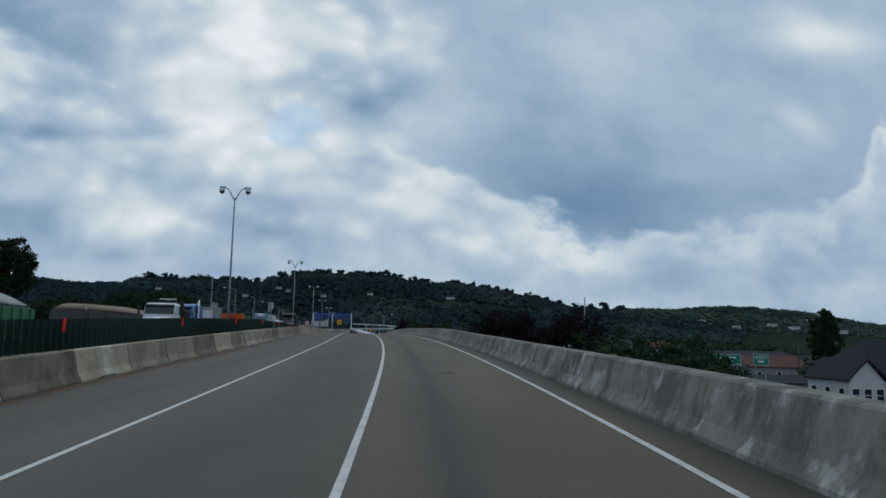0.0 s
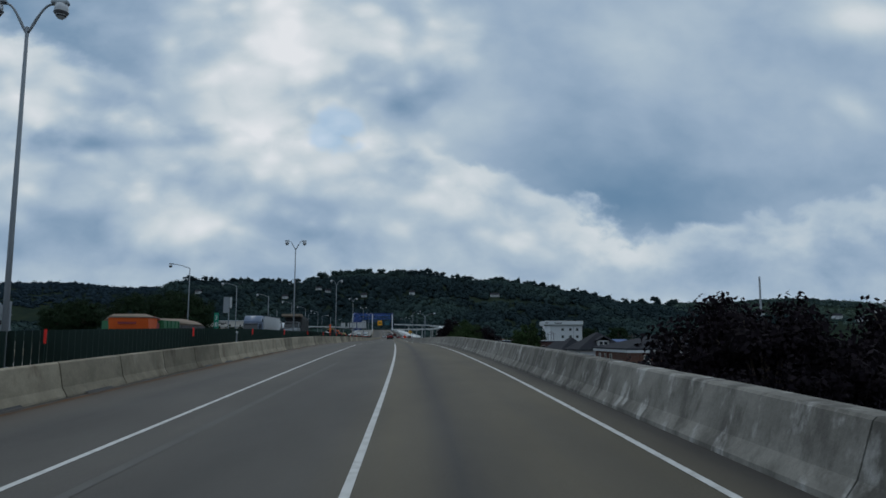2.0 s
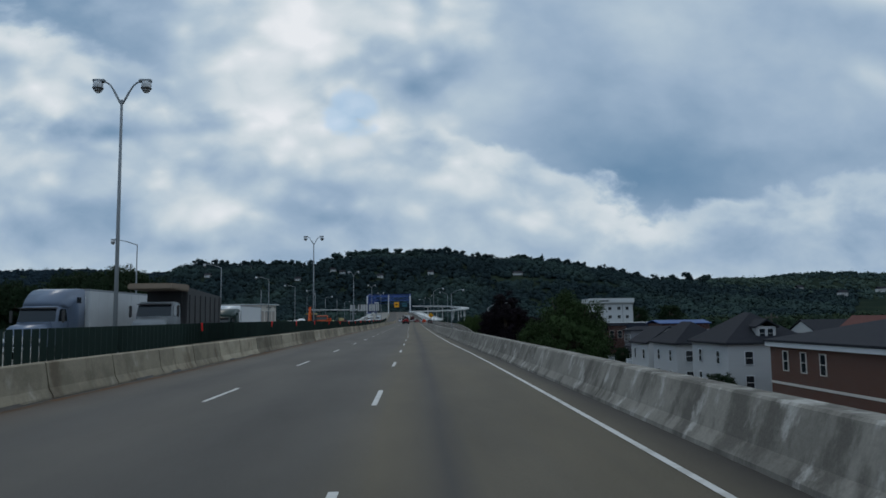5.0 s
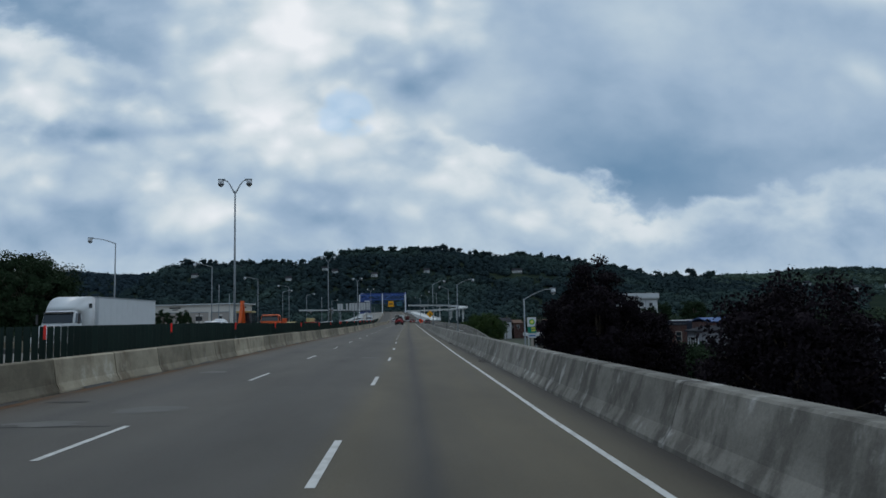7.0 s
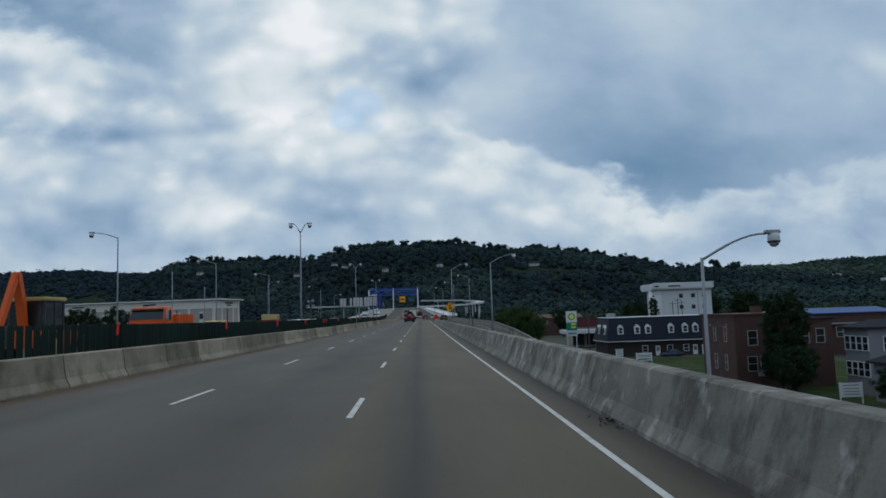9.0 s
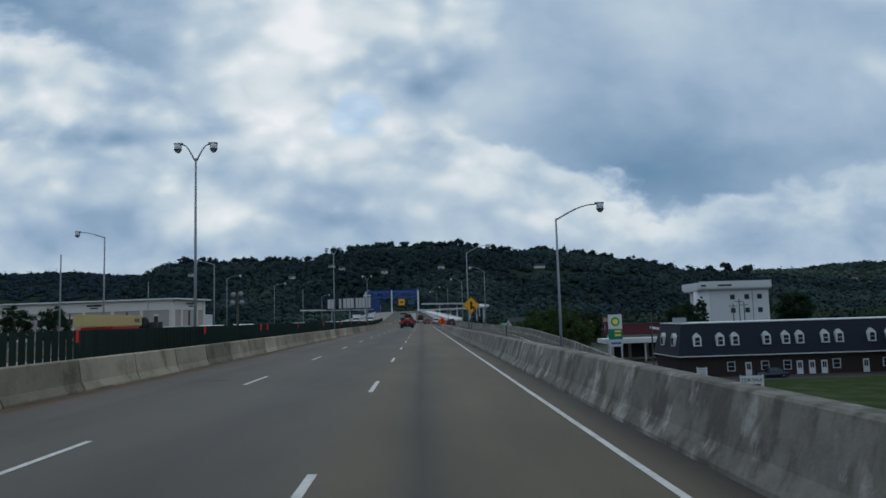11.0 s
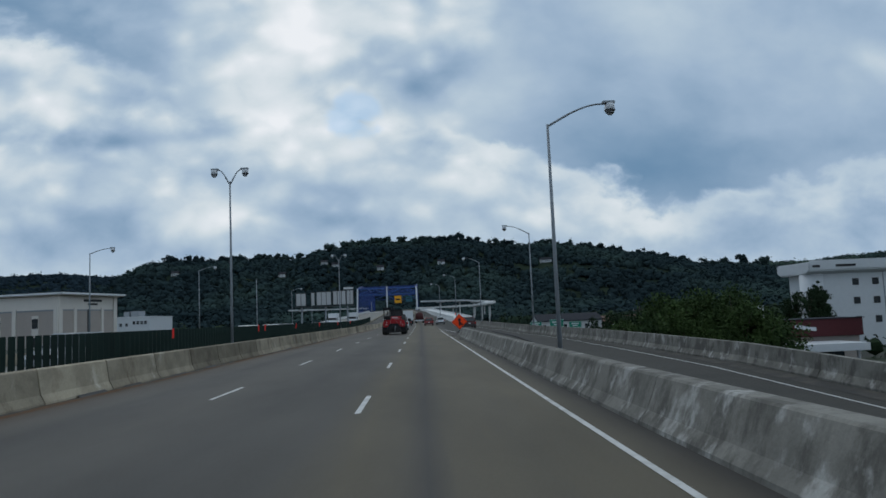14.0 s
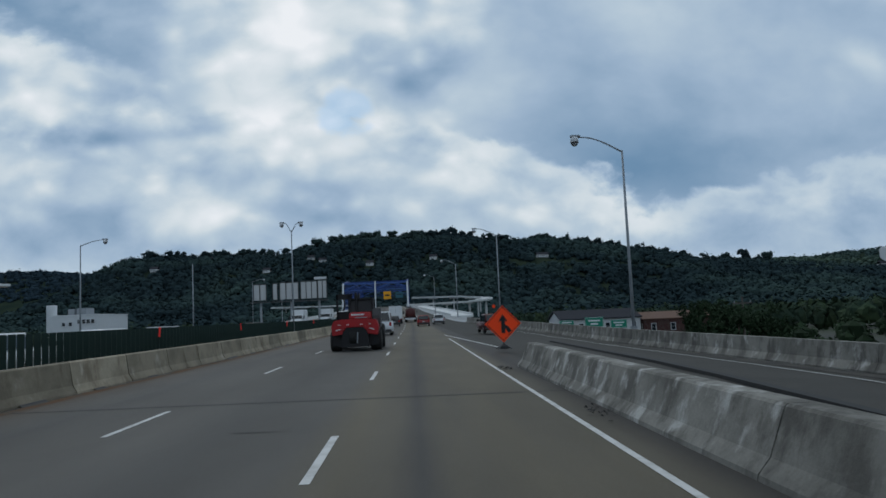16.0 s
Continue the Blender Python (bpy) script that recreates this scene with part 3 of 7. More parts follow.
CREST = [(-1200, 10), (-520, 20), (-440, 33), (-415, 71), (-397, 96), (-297, 94), (-172, 92), (-155, 101), (-104, 108), (-70, 113), (32, 111), (58, 112), (91, 109), (125, 99), (194, 103), (306, 86), (367, 77), (419, 62), (540, 56), (600, 42), (1200, 26)]
FARL = [(-2600, 110), (-964, 137), (-886, 138), (-808, 133), (-729, 124), (-670, 127), (-540, 130), (-400, 120), (-200, 60)]
FARR = [(450, 69), (584, 89), (710, 89), (836, 85), (949, 95), (1031, 99), (1163, 93), (1329, 62), (1520, 54), (2600, 69)]


def hill_z(x, y):
    z = -9.0
    main = smooth(820, 1430, y) * (0.45 + 0.55 * smooth(900, 1430, y))
    z = max(z, -9 + (ridge(x, CREST) + 9) * main)
    z = max(z, -9 + (ridge(x, FARL) + 9) * smooth(1300, 2100, y) * (1 - smooth(-450, -150, x)))
    z = max(z, -9 + (ridge(x, FARR) + 9) * smooth(1100, 1900, y) * smooth(420, 760, x))
    if z > -8.9:
        z += 1.8 * noise.noise(Vector((x * 0.012, y * 0.012, 0)))
    return z


def land(x0, x1, y0, y1, d, fz):
    nx, ny = round((x1 - x0) / d), round((y1 - y0) / d)
    vs = [(x0 + i * d, y0 + j * d, fz(x0 + i * d, y0 + j * d)) for j in range(ny + 1) for i in range(nx + 1)]
    fs = [(j * (nx + 1) + i, j * (nx + 1) + i + 1, (j + 1) * (nx + 1) + i + 1, (j + 1) * (nx + 1) + i) for j in range(ny) for i in range(nx)]
    return vs, fs


# one sheet to the horizon, a terrace under the road and the low town beside it
gx = [-4800, -2400, -1200, -600, -300, -160, -100, -60, -34, -20, 0, 4.9, 5.3, 12, 24, 40, 60, 100, 160, 300, 600, 1200, 2400, 4800]
gy = [-4800, -1500, -500, -150, -60, 0, 60, 120, 180, 240, 300, 360, 420, 480, 560, 640, 720, 800, 1000, 1500, 2500, 4800]


def ground_z(x, y):
    base = -8.9
    terrace = (road(min(max(y, -60), 440), -10).z - 0.7) if x <= 4.9 else base
    if x < -60:
        terrace = -1.6 + 0.004 * (x + 60)
    return base + (terrace - base) * (1 - smooth(520, 760, y)) if x <= 4.9 else base


verts = [(x, y, max(ground_z(x, y), -9.2)) for y in gy for x in gx]
nx = len(gx)
faces = [(j * nx + i, j * nx + i + 1, (j + 1) * nx + i + 1, (j + 1) * nx + i) for j in range(len(gy) - 1) for i in range(nx - 1)]
tagged(raw("ground", verts, faces, M_GROUND), "dull grass and gravel ground of a river town", "ground", kind="structure")

vs, fs = land(-1500, 1500, 800, 1480, 20, hill_z)
tagged(raw("hill_ground", vs, fs, M_HILL), "grassy soil of a wooded hill behind the bridge", "hill", kind="structure")
vs, fs = land(-2600, -160, 1300, 2300, 50, hill_z)
tagged(raw("far_ridge_ground", vs, fs, M_HILL), "distant wooded ridge beyond the river valley", "hill", kind="structure")
vs, fs = land(420, 2400, 1100, 2100, 45, hill_z)
tagged(raw("far_slope_ground", vs, fs, M_HILL), "distant green hillside with scattered houses", "hill", kind="structure")


def ico(level):
    bm = bmesh.new()
    bmesh.ops.create_icosphere(bm, subdivisions=level, radius=1)
    bm.verts.ensure_lookup_table()
    v = np.array([q.co[:] for q in bm.verts])
    f = np.array([[q.index for q in p.verts] for p in bm.faces])
    bm.free()
    return v, f


ICO = ico(2)
ICO_SMALL = ico(1)


def leafy(name, label, spots, seed, material, per, size, lift=0.0):
    """Bushy trees in one mesh: a solid heart and many leaf sprays round it."""
    rng = np.random.default_rng(seed)
    q = np.array(spots)
    n = len(q)
    half = np.stack([q[:, 3], q[:, 3], q[:, 4] * 0.5], 1)
    mid = np.stack([q[:, 0], q[:, 1], q[:, 2] + q[:, 4] * 0.5], 1)
    v0, f0 = ICO_SMALL
    k = len(v0)
    heart = (v0[None] * (0.78 + rng.uniform(-0.18, 0.12, (n, k, 1))) * half[:, None] + mid[:, None]).reshape(-1, 3)
    faces = (f0[None] + (np.arange(n) * k)[:, None, None]).reshape(-1, 3).tolist()
    # a few bulges on each crown carry the sprays
    knots = rng.normal(0, 1, (n, 9, 3))
    knots /= np.linalg.norm(knots, axis=2)[..., None]
    pick = knots[np.repeat(np.arange(n), per), rng.integers(0, 9, n * per)]
    d = pick * 0.72 + rng.normal(0, 0.26, (n * per, 3))
    p = np.repeat(mid, per, 0) + d * np.repeat(half, per, 0) * 1.06
    # the sprays lie roughly along the crown's surface
    out = d / np.linalg.norm(d, axis=1)[:, None] + rng.normal(0, 0.22, (n * per, 3)) + lift * np.array([0, 0, 1.0])
    a = np.cross(out, rng.normal(0, 1, (n * per, 3)))
    a /= np.linalg.norm(a, axis=1)[:, None]
    b = np.cross(out, a)
    b /= np.linalg.norm(b, axis=1)[:, None]
    s_ = size * rng.uniform(0.6, 1.4, (n * per, 1))
    leaf = np.stack([p - a * s_, p + b * s_ * 0.7, p + a * s_, p - b * s_ * 0.7], 1).reshape(-1, 3)
    faces += (np.arange(n * per * 4).reshape(-1, 4) + len(heart)).tolist()
    ob = raw(name, np.vstack([heart, leaf]).tolist(), faces, material)
    return tagged(ob, label, "woods", kind="stuff")


HOMES = [(171.4, 1265, 1), (-48.9, 1235, 0), (-110.4, 1265, 0), (-288, 1405, 0), (-128, 1290, 0), (-330, 1290, 0), (30, 1250, 0), (-182, 1270, 0)]


def near_home(x, y):
    return any(abs(x - a) < 9 and -26 < y - b < 10 for a, b, _ in HOMES)


rng = random.Random(4)
spots = []
while len(spots) < 12500:
    x, y = rng.uniform(-900, 900), rng.uniform(850, 1440)
    if abs(x) > 120 + (y - 340) * 0.66 or near_home(x, y):
        continue
    if 90 < x < 330 and 1215 < y < 1240:
        continue
    r = rng.choice((3.4, 4.0, 4.6, 5.4, 6.2, 7.4)) * rng.uniform(0.85, 1.15)
    spots.append((x, y, hill_z(x, y) - 2, r, 5 + r * rng.uniform(0.7, 1.05)))
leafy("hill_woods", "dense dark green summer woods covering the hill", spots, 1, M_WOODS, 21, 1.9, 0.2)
# taller trees along the crest, each of several lumps
spots = []
for _ in range(300):
    x, y = rng.uniform(-430, 620), rng.uniform(1395, 1440)
    z, big = hill_z(x, y), rng.choice((0.7, 0.9, 1.1, 1.3, 1.9))
    for _ in range(9):
        spots.append((x + rng.uniform(-4.2, 4.2) * big, y + rng.uniform(-3, 3), z + rng.uniform(0.5, 6.0) * big, rng.uniform(1.6, 3.4) * big, rng.uniform(2.6, 4.6) * big))
for x, top, big in ((59, 133, 11), (-48, 130, 7), (-24, 129, 6), (-82, 127, 7), (195, 117, 6), (501, 81, 6), (538, 76, 7), (-248, 107, 6), (123, 117, 7)):
    for _ in range(16):
        spots.append((x + rng.uniform(-1, 1) * big, 1405 + rng.uniform(-3, 3), top - rng.uniform(1.0, 1.9) * big, big * rng.uniform(0.4, 0.7), big * rng.uniform(0.7, 1.0)))
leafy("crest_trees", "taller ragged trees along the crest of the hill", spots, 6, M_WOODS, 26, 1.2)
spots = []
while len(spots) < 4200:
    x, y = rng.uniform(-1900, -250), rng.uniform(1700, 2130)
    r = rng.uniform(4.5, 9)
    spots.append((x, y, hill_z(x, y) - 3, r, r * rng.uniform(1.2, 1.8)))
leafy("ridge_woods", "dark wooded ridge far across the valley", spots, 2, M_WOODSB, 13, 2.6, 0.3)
spots = []
while len(spots) < 4600:
    x, y = rng.uniform(480, 2000), rng.uniform(1250, 1930)
    r = rng.uniform(3.6, 8)
    spots.append((x, y, hill_z(x, y) - 3, r, r * rng.uniform(1.2, 1.8)))
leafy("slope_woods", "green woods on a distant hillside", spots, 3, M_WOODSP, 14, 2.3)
spots = []
while len(spots) < 2600:
    side = rng.random() < 0.5
    x, y = (rng.uniform(60, 620), rng.uniform(560, 980)) if side else (rng.uniform(-560, -95), rng.uniform(580, 980))
    if abs(x) > 160 + (y - 340) * 0.7:
        continue
    r = rng.uniform(2.0, 4.2)
    spots.append((x, y, -9.4, r, 4 + r * rng.uniform(1.2, 2.0)))
leafy("valley_trees", "low trees filling the valley floor below the hill", spots, 5, M_LEAFV, 38, 1.12)

# low trees and shrubs between the houses of the town
BUILT = [(55, 78, 78, 100), (58, 95, 104, 126), (94, 124, 172, 194), (116, 152, 232, 254), (98, 114, 276, 296), (126, 142, 296, 316), (60, 84, 158, 222), (58, 96, 232, 276), (38, 104, 335, 368), (60, 82, 294, 316),
         (82, 114, 448, 476), (40, 66, 386, 408), (82, 100, 146, 166)]
spots = []
while len(spots) < 1500:
    x, y = rng.uniform(60, 330), rng.uniform(70, 540)
    if any(a - 3 < x < b + 3 and c - 9 < y < d + 3 for a, b, c, d in BUILT) or abs(y - 226) < 5 or abs(x - 112) < 5 or abs(x - 200) < 5:
        continue
    r = rng.uniform(1.3, 3.0)
    spots.append((x, y, -9.2, r, r * rng.uniform(1.6, 2.4)))
leafy("town_shrubs", "dark green shrubs and small trees between the houses", spots, 7, M_LEAFD, 46, 0.45)

# ---- road ----
def lanes(name, us, s0, s1, step, material, label):
    """A road surface whose map runs across and along it."""
    n = round((s1 - s0) / step)
    st = [s0 + (s1 - s0) * i / n for i in range(n + 1)]
    k = len(us)
    vs = [road(q, u)[:] for q in st for u in us]
    fs = [(i * k + j, i * k + j + 1, (i + 1) * k + j + 1, (i + 1) * k + j) for i in range(n) for j in range(k - 1)]
    ob = raw(name, vs, fs, material)
    lay = ob.data.uv_layers.new(name="along")
    for lp in ob.data.loops:
        lay.data[lp.index].uv = (us[lp.vertex_index % k], st[lp.vertex_index // k])
    return tagged(ob, label, "road", kind="structure")


lanes("road", [-7.35, -3.6, 0, 2, 3.9, 5.0], -60, 900, 2, M_ROAD, "worn grey motorway lanes, browner beside the parapet")
tagged(part("closed_lane", S([(-13.0, -0.02), (-7.35, 0)], -60, 900, 6), M_SHOULDER), "closed lane between barrier and median wall", "road", kind="structure")
tagged(part("opposite_road", S([(-30.5, -0.90), (-14.0, -0.05)], -60, 900, 6), M_OPP), "opposite carriageway with queueing vehicles", "road", kind="structure")
tagged(part("deck_side", S([(5.05, -0.4), (5.05, -9.2)], -60, 380, 6), M_PARA), "concrete side wall of the raised road", "wall", kind="structure")
tagged(part("deck_side", S([(-31.0, -1.1), (-31.0, -9.2)], 400, 900, 6), M_WHITEC), "concrete side wall of the raised road", "wall", kind="structure")

MARK = thing("lane_markings", "white painted lane lines", "road marking", kind="structure")


def strip(name, u, w, s0, s1):
    return part(name, S([(u - w / 2, 0.006), (u + w / 2, 0.006)], s0, s1, 4), M_LINE, MARK)


bm, rows = bmesh.new(), []
for k in range(114):
    q = -60 + 4 * k + (-1 if k == 113 else 0)
    u = float(np.interp(q, [140, 160, 185, 206], [3.65, 3.49, 3.5, 3.65]))
    rows.append([bm.verts.new(road(q, u - 0.05, 0.006)), bm.verts.new(road(q, u + 0.05, 0.006))])
for p, q in zip(rows, rows[1:]):
    bm.faces.new((p[0], p[1], q[1], q[0]))
part("edge_line", bm, M_LINE, MARK)
strip("edge_line", 3.65, 0.10, 452, 900)
strip("lane_line", 0.025, 0.105, -60, 111.6)
strip("lane_line", -3.6, 0.105, -60, 111.8)
for k in range(60):
    s = 203.1 + 12.07 * (k - 7)
    strip("lane_dash", float(np.interp(s, [150, 165, 178, 205, 220], [0.03, 0.03, 0.15, 0.10, 0.0])), 0.11, s, s + 3.0)
    s = 156.6 + 12.2 * (k - 3)
    strip("lane_dash", -3.63, 0.105, s, s + 3.0)


def ribbon(name, a, b, w, material, parent=None, h=0.012):
    """A flat strip from a to b given as (s, u)."""
    bm = bmesh.new()
    n = max(2, round(abs(b[0] - a[0]) / 4))
    rows = []
    for i in range(n + 1):
        s, u = a[0] + (b[0] - a[0]) * i / n, a[1] + (b[1] - a[1]) * i / n
        rows.append([bm.verts.new(road(s, u - w / 2, h)), bm.verts.new(road(s, u + w / 2, h))])
    for p, q in zip(rows, rows[1:]):
        bm.faces.new((p[0], p[1], q[1], q[0]))
    return part(name, bm, material, parent)


for s, half, reach in ((-4.0, 0.11, 4.4), (39.6, 0.13, 4.4), (97.6, 0.07, 4.4), (159.6, 0.04, -3.9), (355.6, 0.05, 4.4), (420.0, 0.05, 4.4)):
    j = part("expansion_joint", S([(-7.3, 0.004), (reach, 0.004)], s - half, s + half, 1), M_JOINT)
    tagged(j, "dark rubber expansion joint across the lanes", "road joint", kind="structure")
prng = random.Random(8)
def blot(name, s, u, w, l, material, label, h=0.004):
    """A flat ragged patch on the road, half w wide and l long."""
    bm = bmesh.new()
    ring = []
    for k in range(16):
        a, q = k * math.tau / 16, prng.uniform(0.62, 1.12)
        ring.append(bm.verts.new(road(s + l * q * math.sin(a), u + w * q * math.cos(a), h)))
    bm.faces.new(ring)
    tagged(part(name, bm, material), label, "road patch", kind="structure")


for s, u, w, l in ((279.5, -1.34, 0.5, 0.22), (284.4, -3.1, 0.34, 0.2), (277.7, -3.84, 0.14, 0.18), (289.6, -2.3, 0.4, 0.2), (181.7, -0.8, 0.62, 0.45), (182.1, -1.9, 0.3, 0.22), (100.5, -2.9, 0.5, 0.5), (100.5, -5.5, 0.8, 0.6),
                   (161.9, -4.1, 0.8, 0.7), (160.0, -5.2, 0.7, 0.4), (172.5, -5.6, 0.5, 0.5), (236, -2.0, 0.6, 0.3), (346, -4.6, 0.5, 0.4), (335.5, -2.2, 0.4, 0.25)):
    blot("road_patch", s, u, w, l, M_PATCHL, "pale scraped patch in the road surface")
for s, u, w, l in ((179.1, -1.9, 0.26, 0.2), (284.3, -5.76, 0.3, 0.12), (182.0, 2.55, 0.24, 0.14), (98.4, 0.3, 0.2, 0.08), (163.4, -6.4, 0.5, 0.14), (351.6, -1.3, 0.5, 0.05), (20.5, 1.9, 0.3, 0.3), (256, -4.8, 0.3, 0.2)):
    blot("road_patch", s, u, w, l, M_DARKPATCH, "dark tar patch in the road surface", 0.005)
# A black line of uneven width along the barrier foot.
for a, b in ((-14, 90), (90, 194), (194, 298), (298, 402)):
    bm = bmesh.new()
    old, wide = None, 0.08
    for k in range(int((b - a) / 0.4) + 1):
        wide = min(0.2, max(0.01, wide + prng.uniform(-0.05, 0.05)))
        q = a + 0.4 * k
        row = [bm.verts.new(road(q, -7.43, 0.0095)), bm.verts.new(road(q, -7.405 + wide, 0.0095))]
        if old:
            bm.faces.new((old[0], old[1], row[1], row[0]))
        old = row
    tagged(part("grime_line", bm, M_BLACK), "dark ragged line along the barrier foot", "dirt", kind="structure")
tagged(part("rust_streak", S([(-7.42, 0.007), (-7.3, 0.007), (-7.06, 0.007)], -20, 420, 4), M_RUST), "rust-coloured grit along the barrier foot", "dirt", kind="structure")

# ---- the parapet, panel by panel ----
PARAPET = thing("parapet", "stained grey concrete parapet in cast panels", "parapet", kind="structure")


def parapet_run(s0, s1):
    """A length of the parapet, which gets lower along the way."""
    bm, n, rows = bmesh.new(), max(1, round((s1 - s0) / 2.5)), []
    for i in range(n + 1):
        q = s0 + (s1 - s0) * i / n
        p = road(q, 4.72)
        h = float(np.interp(p.y, [-30, 10, 19, 25, 33, 39.3, 50, 62, 80, 93, 102, 150, 165, 200, 275, 305, 366], [-1.6, -0.55, -0.34, -0.2, 0.01, 0.16, 0.48, 0.72, 0.93, 1.06, 1.12, 1.0, 0.91, 0.8, 0.7, 0.6, 0.6])) - p.z
        rows.append([bm.verts.new(road(q, u, v)) for u, v in ((4.38, 0), (4.39, 0.06), (4.52, 0.30 * h), (4.70, h - 0.03), (4.74, h), (5.03, h), (5.05, -0.5))])
    for a, b in zip(rows, rows[1:]):
        for j in range(7):
            bm.faces.new((a[j], a[(j + 1) % 7], b[(j + 1) % 7], b[j]))
    bm.faces.new(rows[0][::-1])
    bm.faces.new(rows[-1])
    return bm


s = -30.0
while s < 362:
    l = prng.choice([8.6, 10.4, 12.2])
    e = min(s + l, 363.0)
    part("panel", parapet_run(s + 0.012, e - 0.012), M_PARA, PARAPET)
    s = e

# ---- temporary barriers, each its own thing ----
bprof = [(-7.42, 0), (-7.43, 0.06), (-7.53, 0.24), (-7.62, 0.80), (-7.65, 0.83), (-7.83, 0.83), (-7.86, 0.80), (-7.95, 0.24), (-8.05, 0.06), (-8.06, 0)]
s = -14.0
while s < 500:
    l = 3.66
    ob = part("concrete_barrier", S(bprof, s + 0.032, s + l - 0.032, 1.9, True), M_CONC)
    tagged(ob, "grey precast concrete barrier segment with dirty foot", "barrier", "row of temporary barriers")
    # Most segments get a short black strip at the foot.
    if prng.random() < 0.7:
        q = s + prng.uniform(0.3, 1.6)
        part("foot_gap", S([(-7.30, 0.012), (-7.36, 0.03), (-7.412, 0.012 + 0.06 * prng.random())], q, q + prng.uniform(0.6, 1.8), 1), M_BLACK, ob, "dark strip at the foot")
    s += l

# ---- median wall and its glare screen ----
mprof = [(-13.05, 0), (-13.1, 0.25), (-13.7, 0.25), (-13.75, -0.05)]
tagged(part("median_kerb", S(mprof, -60, 900, 6, True), M_CONC), "low grey concrete median kerb behind the barriers", "kerb", kind="structure")
SCREEN = thing("glare_screen", "row of dark green plastic glare paddles on the median kerb", "screen")
pb = B((-0.13, 0.13, -0.02, 0.02, 0, 1.3), bevel=0.012)
pme = bpy.data.meshes.new("paddle")
pb.to_mesh(pme)
pb.free()
pme.materials.append(M_DARKG)
for i in range(300):
    s = 155 + i * 0.6
    o = new("paddle", pme)
    o.parent = SCREEN
    o.matrix_basis = stand(s, -13.4, 0.24)
bm = bmesh.new()
for i in range(-300, 620):
    s = 155 + i * 0.6
    if 0 <= i < 300 or s > 520:
        continue
    n0 = len(bm.verts)
    box(bm, -0.13, 0.13, -0.02, 0.02, 0, 1.3)
    bm.verts.ensure_lookup_table()
    m = stand(s, -13.4, 0.24)
    for v in bm.verts[n0:]:
        v.co = m @ v.co
tagged(part("rest", bm, M_DARKG, SCREEN), kind="stuff")
for k, y in enumerate((-6, 12, 31, 50, 70, 90.2, 110, 129, 153, 176.3, 191.7, 208, 226, 246, 265, 283, 299.6, 302.2, 319.4, 341, 363.3, 365.7, 382, 402, 424, 447)):
    m = stand(y, -13.2, 0.2) @ pose(0, 0, 0, 0, (-1, 2, 4, -3, 1)[k % 5])
    e = thing("delineator", "fluorescent red marker panel on the median kerb", "marker", m, "markers along the median")
    part("panel", B((-0.055, 0.055, -0.02, 0.02, 0.82, 1.38), bevel=0.015), M_MARKER, e)
    part("stem", B((-0.02, 0.02, -0.015, 0.015, 0.0, 0.83)), M_DARKG, e, "dark stem")

# ---- slip road that climbs beside the parapet and joins ----
RL = [(150, 17.5, -8.7), (219, 12.8, -6.7), (281, 10.2, -2.7), (331, 6.6, -1.1), (352, 5.35, -0.5)] + [(road(q, 4.97).y, road(q, 4.97).x, road(q, 4.97).z - 0.015) for q in (363, 380, 400, 430, 470)]
RR = [(150, 24.5, -8.8), (219, 20.0, -6.9), (281, 17.0, -3.6), (299, 16.4, -2.42), (308, 16.2, -1.89), (318, 15.9, -1.5), (330, 15.6, -1.03), (345, 15.3, -0.85), (360, 14.9, -0.74), (383, 14.0, -0.68), (433, 12.2, -0.3), (520, 9.2, 0.3), (620, 6.0, 2.4), (900, 1.5, 8.6)]


def line_at(pts, y):
    return [float(np.interp(y, [p[0] for p in pts], [p[k] for p in pts])) for k in (1, 2)]


def along(bm, pts, prof, y0, y1, step=5.0, closed=True):
    n = max(1, round((y1 - y0) / step))
    rows = []
    for i in range(n + 1):
        y = y0 + (y1 - y0) * i / n
        x, z = line_at(pts, y)
        rows.append([bm.verts.new((x + a, y, z + b)) for a, b in prof])
    k = len(prof)
    for a, b in zip(rows, rows[1:]):
        for j in range(k if closed else k - 1):
            bm.faces.new((a[j], a[(j + 1) % k], b[(j + 1) % k], b[j]))
    if closed:
        bm.faces.new(rows[0][::-1])
        bm.faces.new(rows[-1])
    return bm


bm = bmesh.new()
ys = list(range(150, 470, 5)) + [470]
rows = [[bm.verts.new((line_at(RL, y)[0], y, line_at(RL, y)[1])), bm.verts.new((line_at(RR, y)[0] + 0.1, y, line_at(RR, y)[1]))] for y in ys]
for a, b in zip(rows, rows[1:]):
    bm.faces.new((a[0], a[1], b[1], b[0]))
tagged(part("slip_road", bm, M_SIDE), "grey slip road climbing to join the motorway", "road", kind="structure")
bm = bmesh.new()
rows = [[bm.verts.new(road(s, 5.0, -0.01)), bm.verts.new(Vector((line_at(RR, road(s).y)[0] + 0.1, road(s).y, max(line_at(RR, road(s).y)[1], road(s, 5).z - 0.25))))] for s in range(470, 900, 10)]
for a, b in zip(rows, rows[1:]):
    bm.faces.new((a[0], a[1], b[1], b[0]))
tagged(part("merge_road", bm, M_SIDE), "road surface past the merge", "road", kind="structure")
RPAR = thing("slip_parapet", "grey concrete parapet along the slip road", "parapet", kind="structure")
y = 160.0
while y < 640:
    l = 6.1 if y < 470 else 20
    part("panel", along(bmesh.new(), RR, [(-0.28, 0), (-0.28, 0.08), (-0.13, 0.33), (-0.05, 0.9), (0.22, 0.9), (0.22, -9.5 if y < 300 else -8)], y + 0.012, y + l - 0.012, 6), M_PARA if y < 470 else M_WHITEC, RPAR)
    y += l


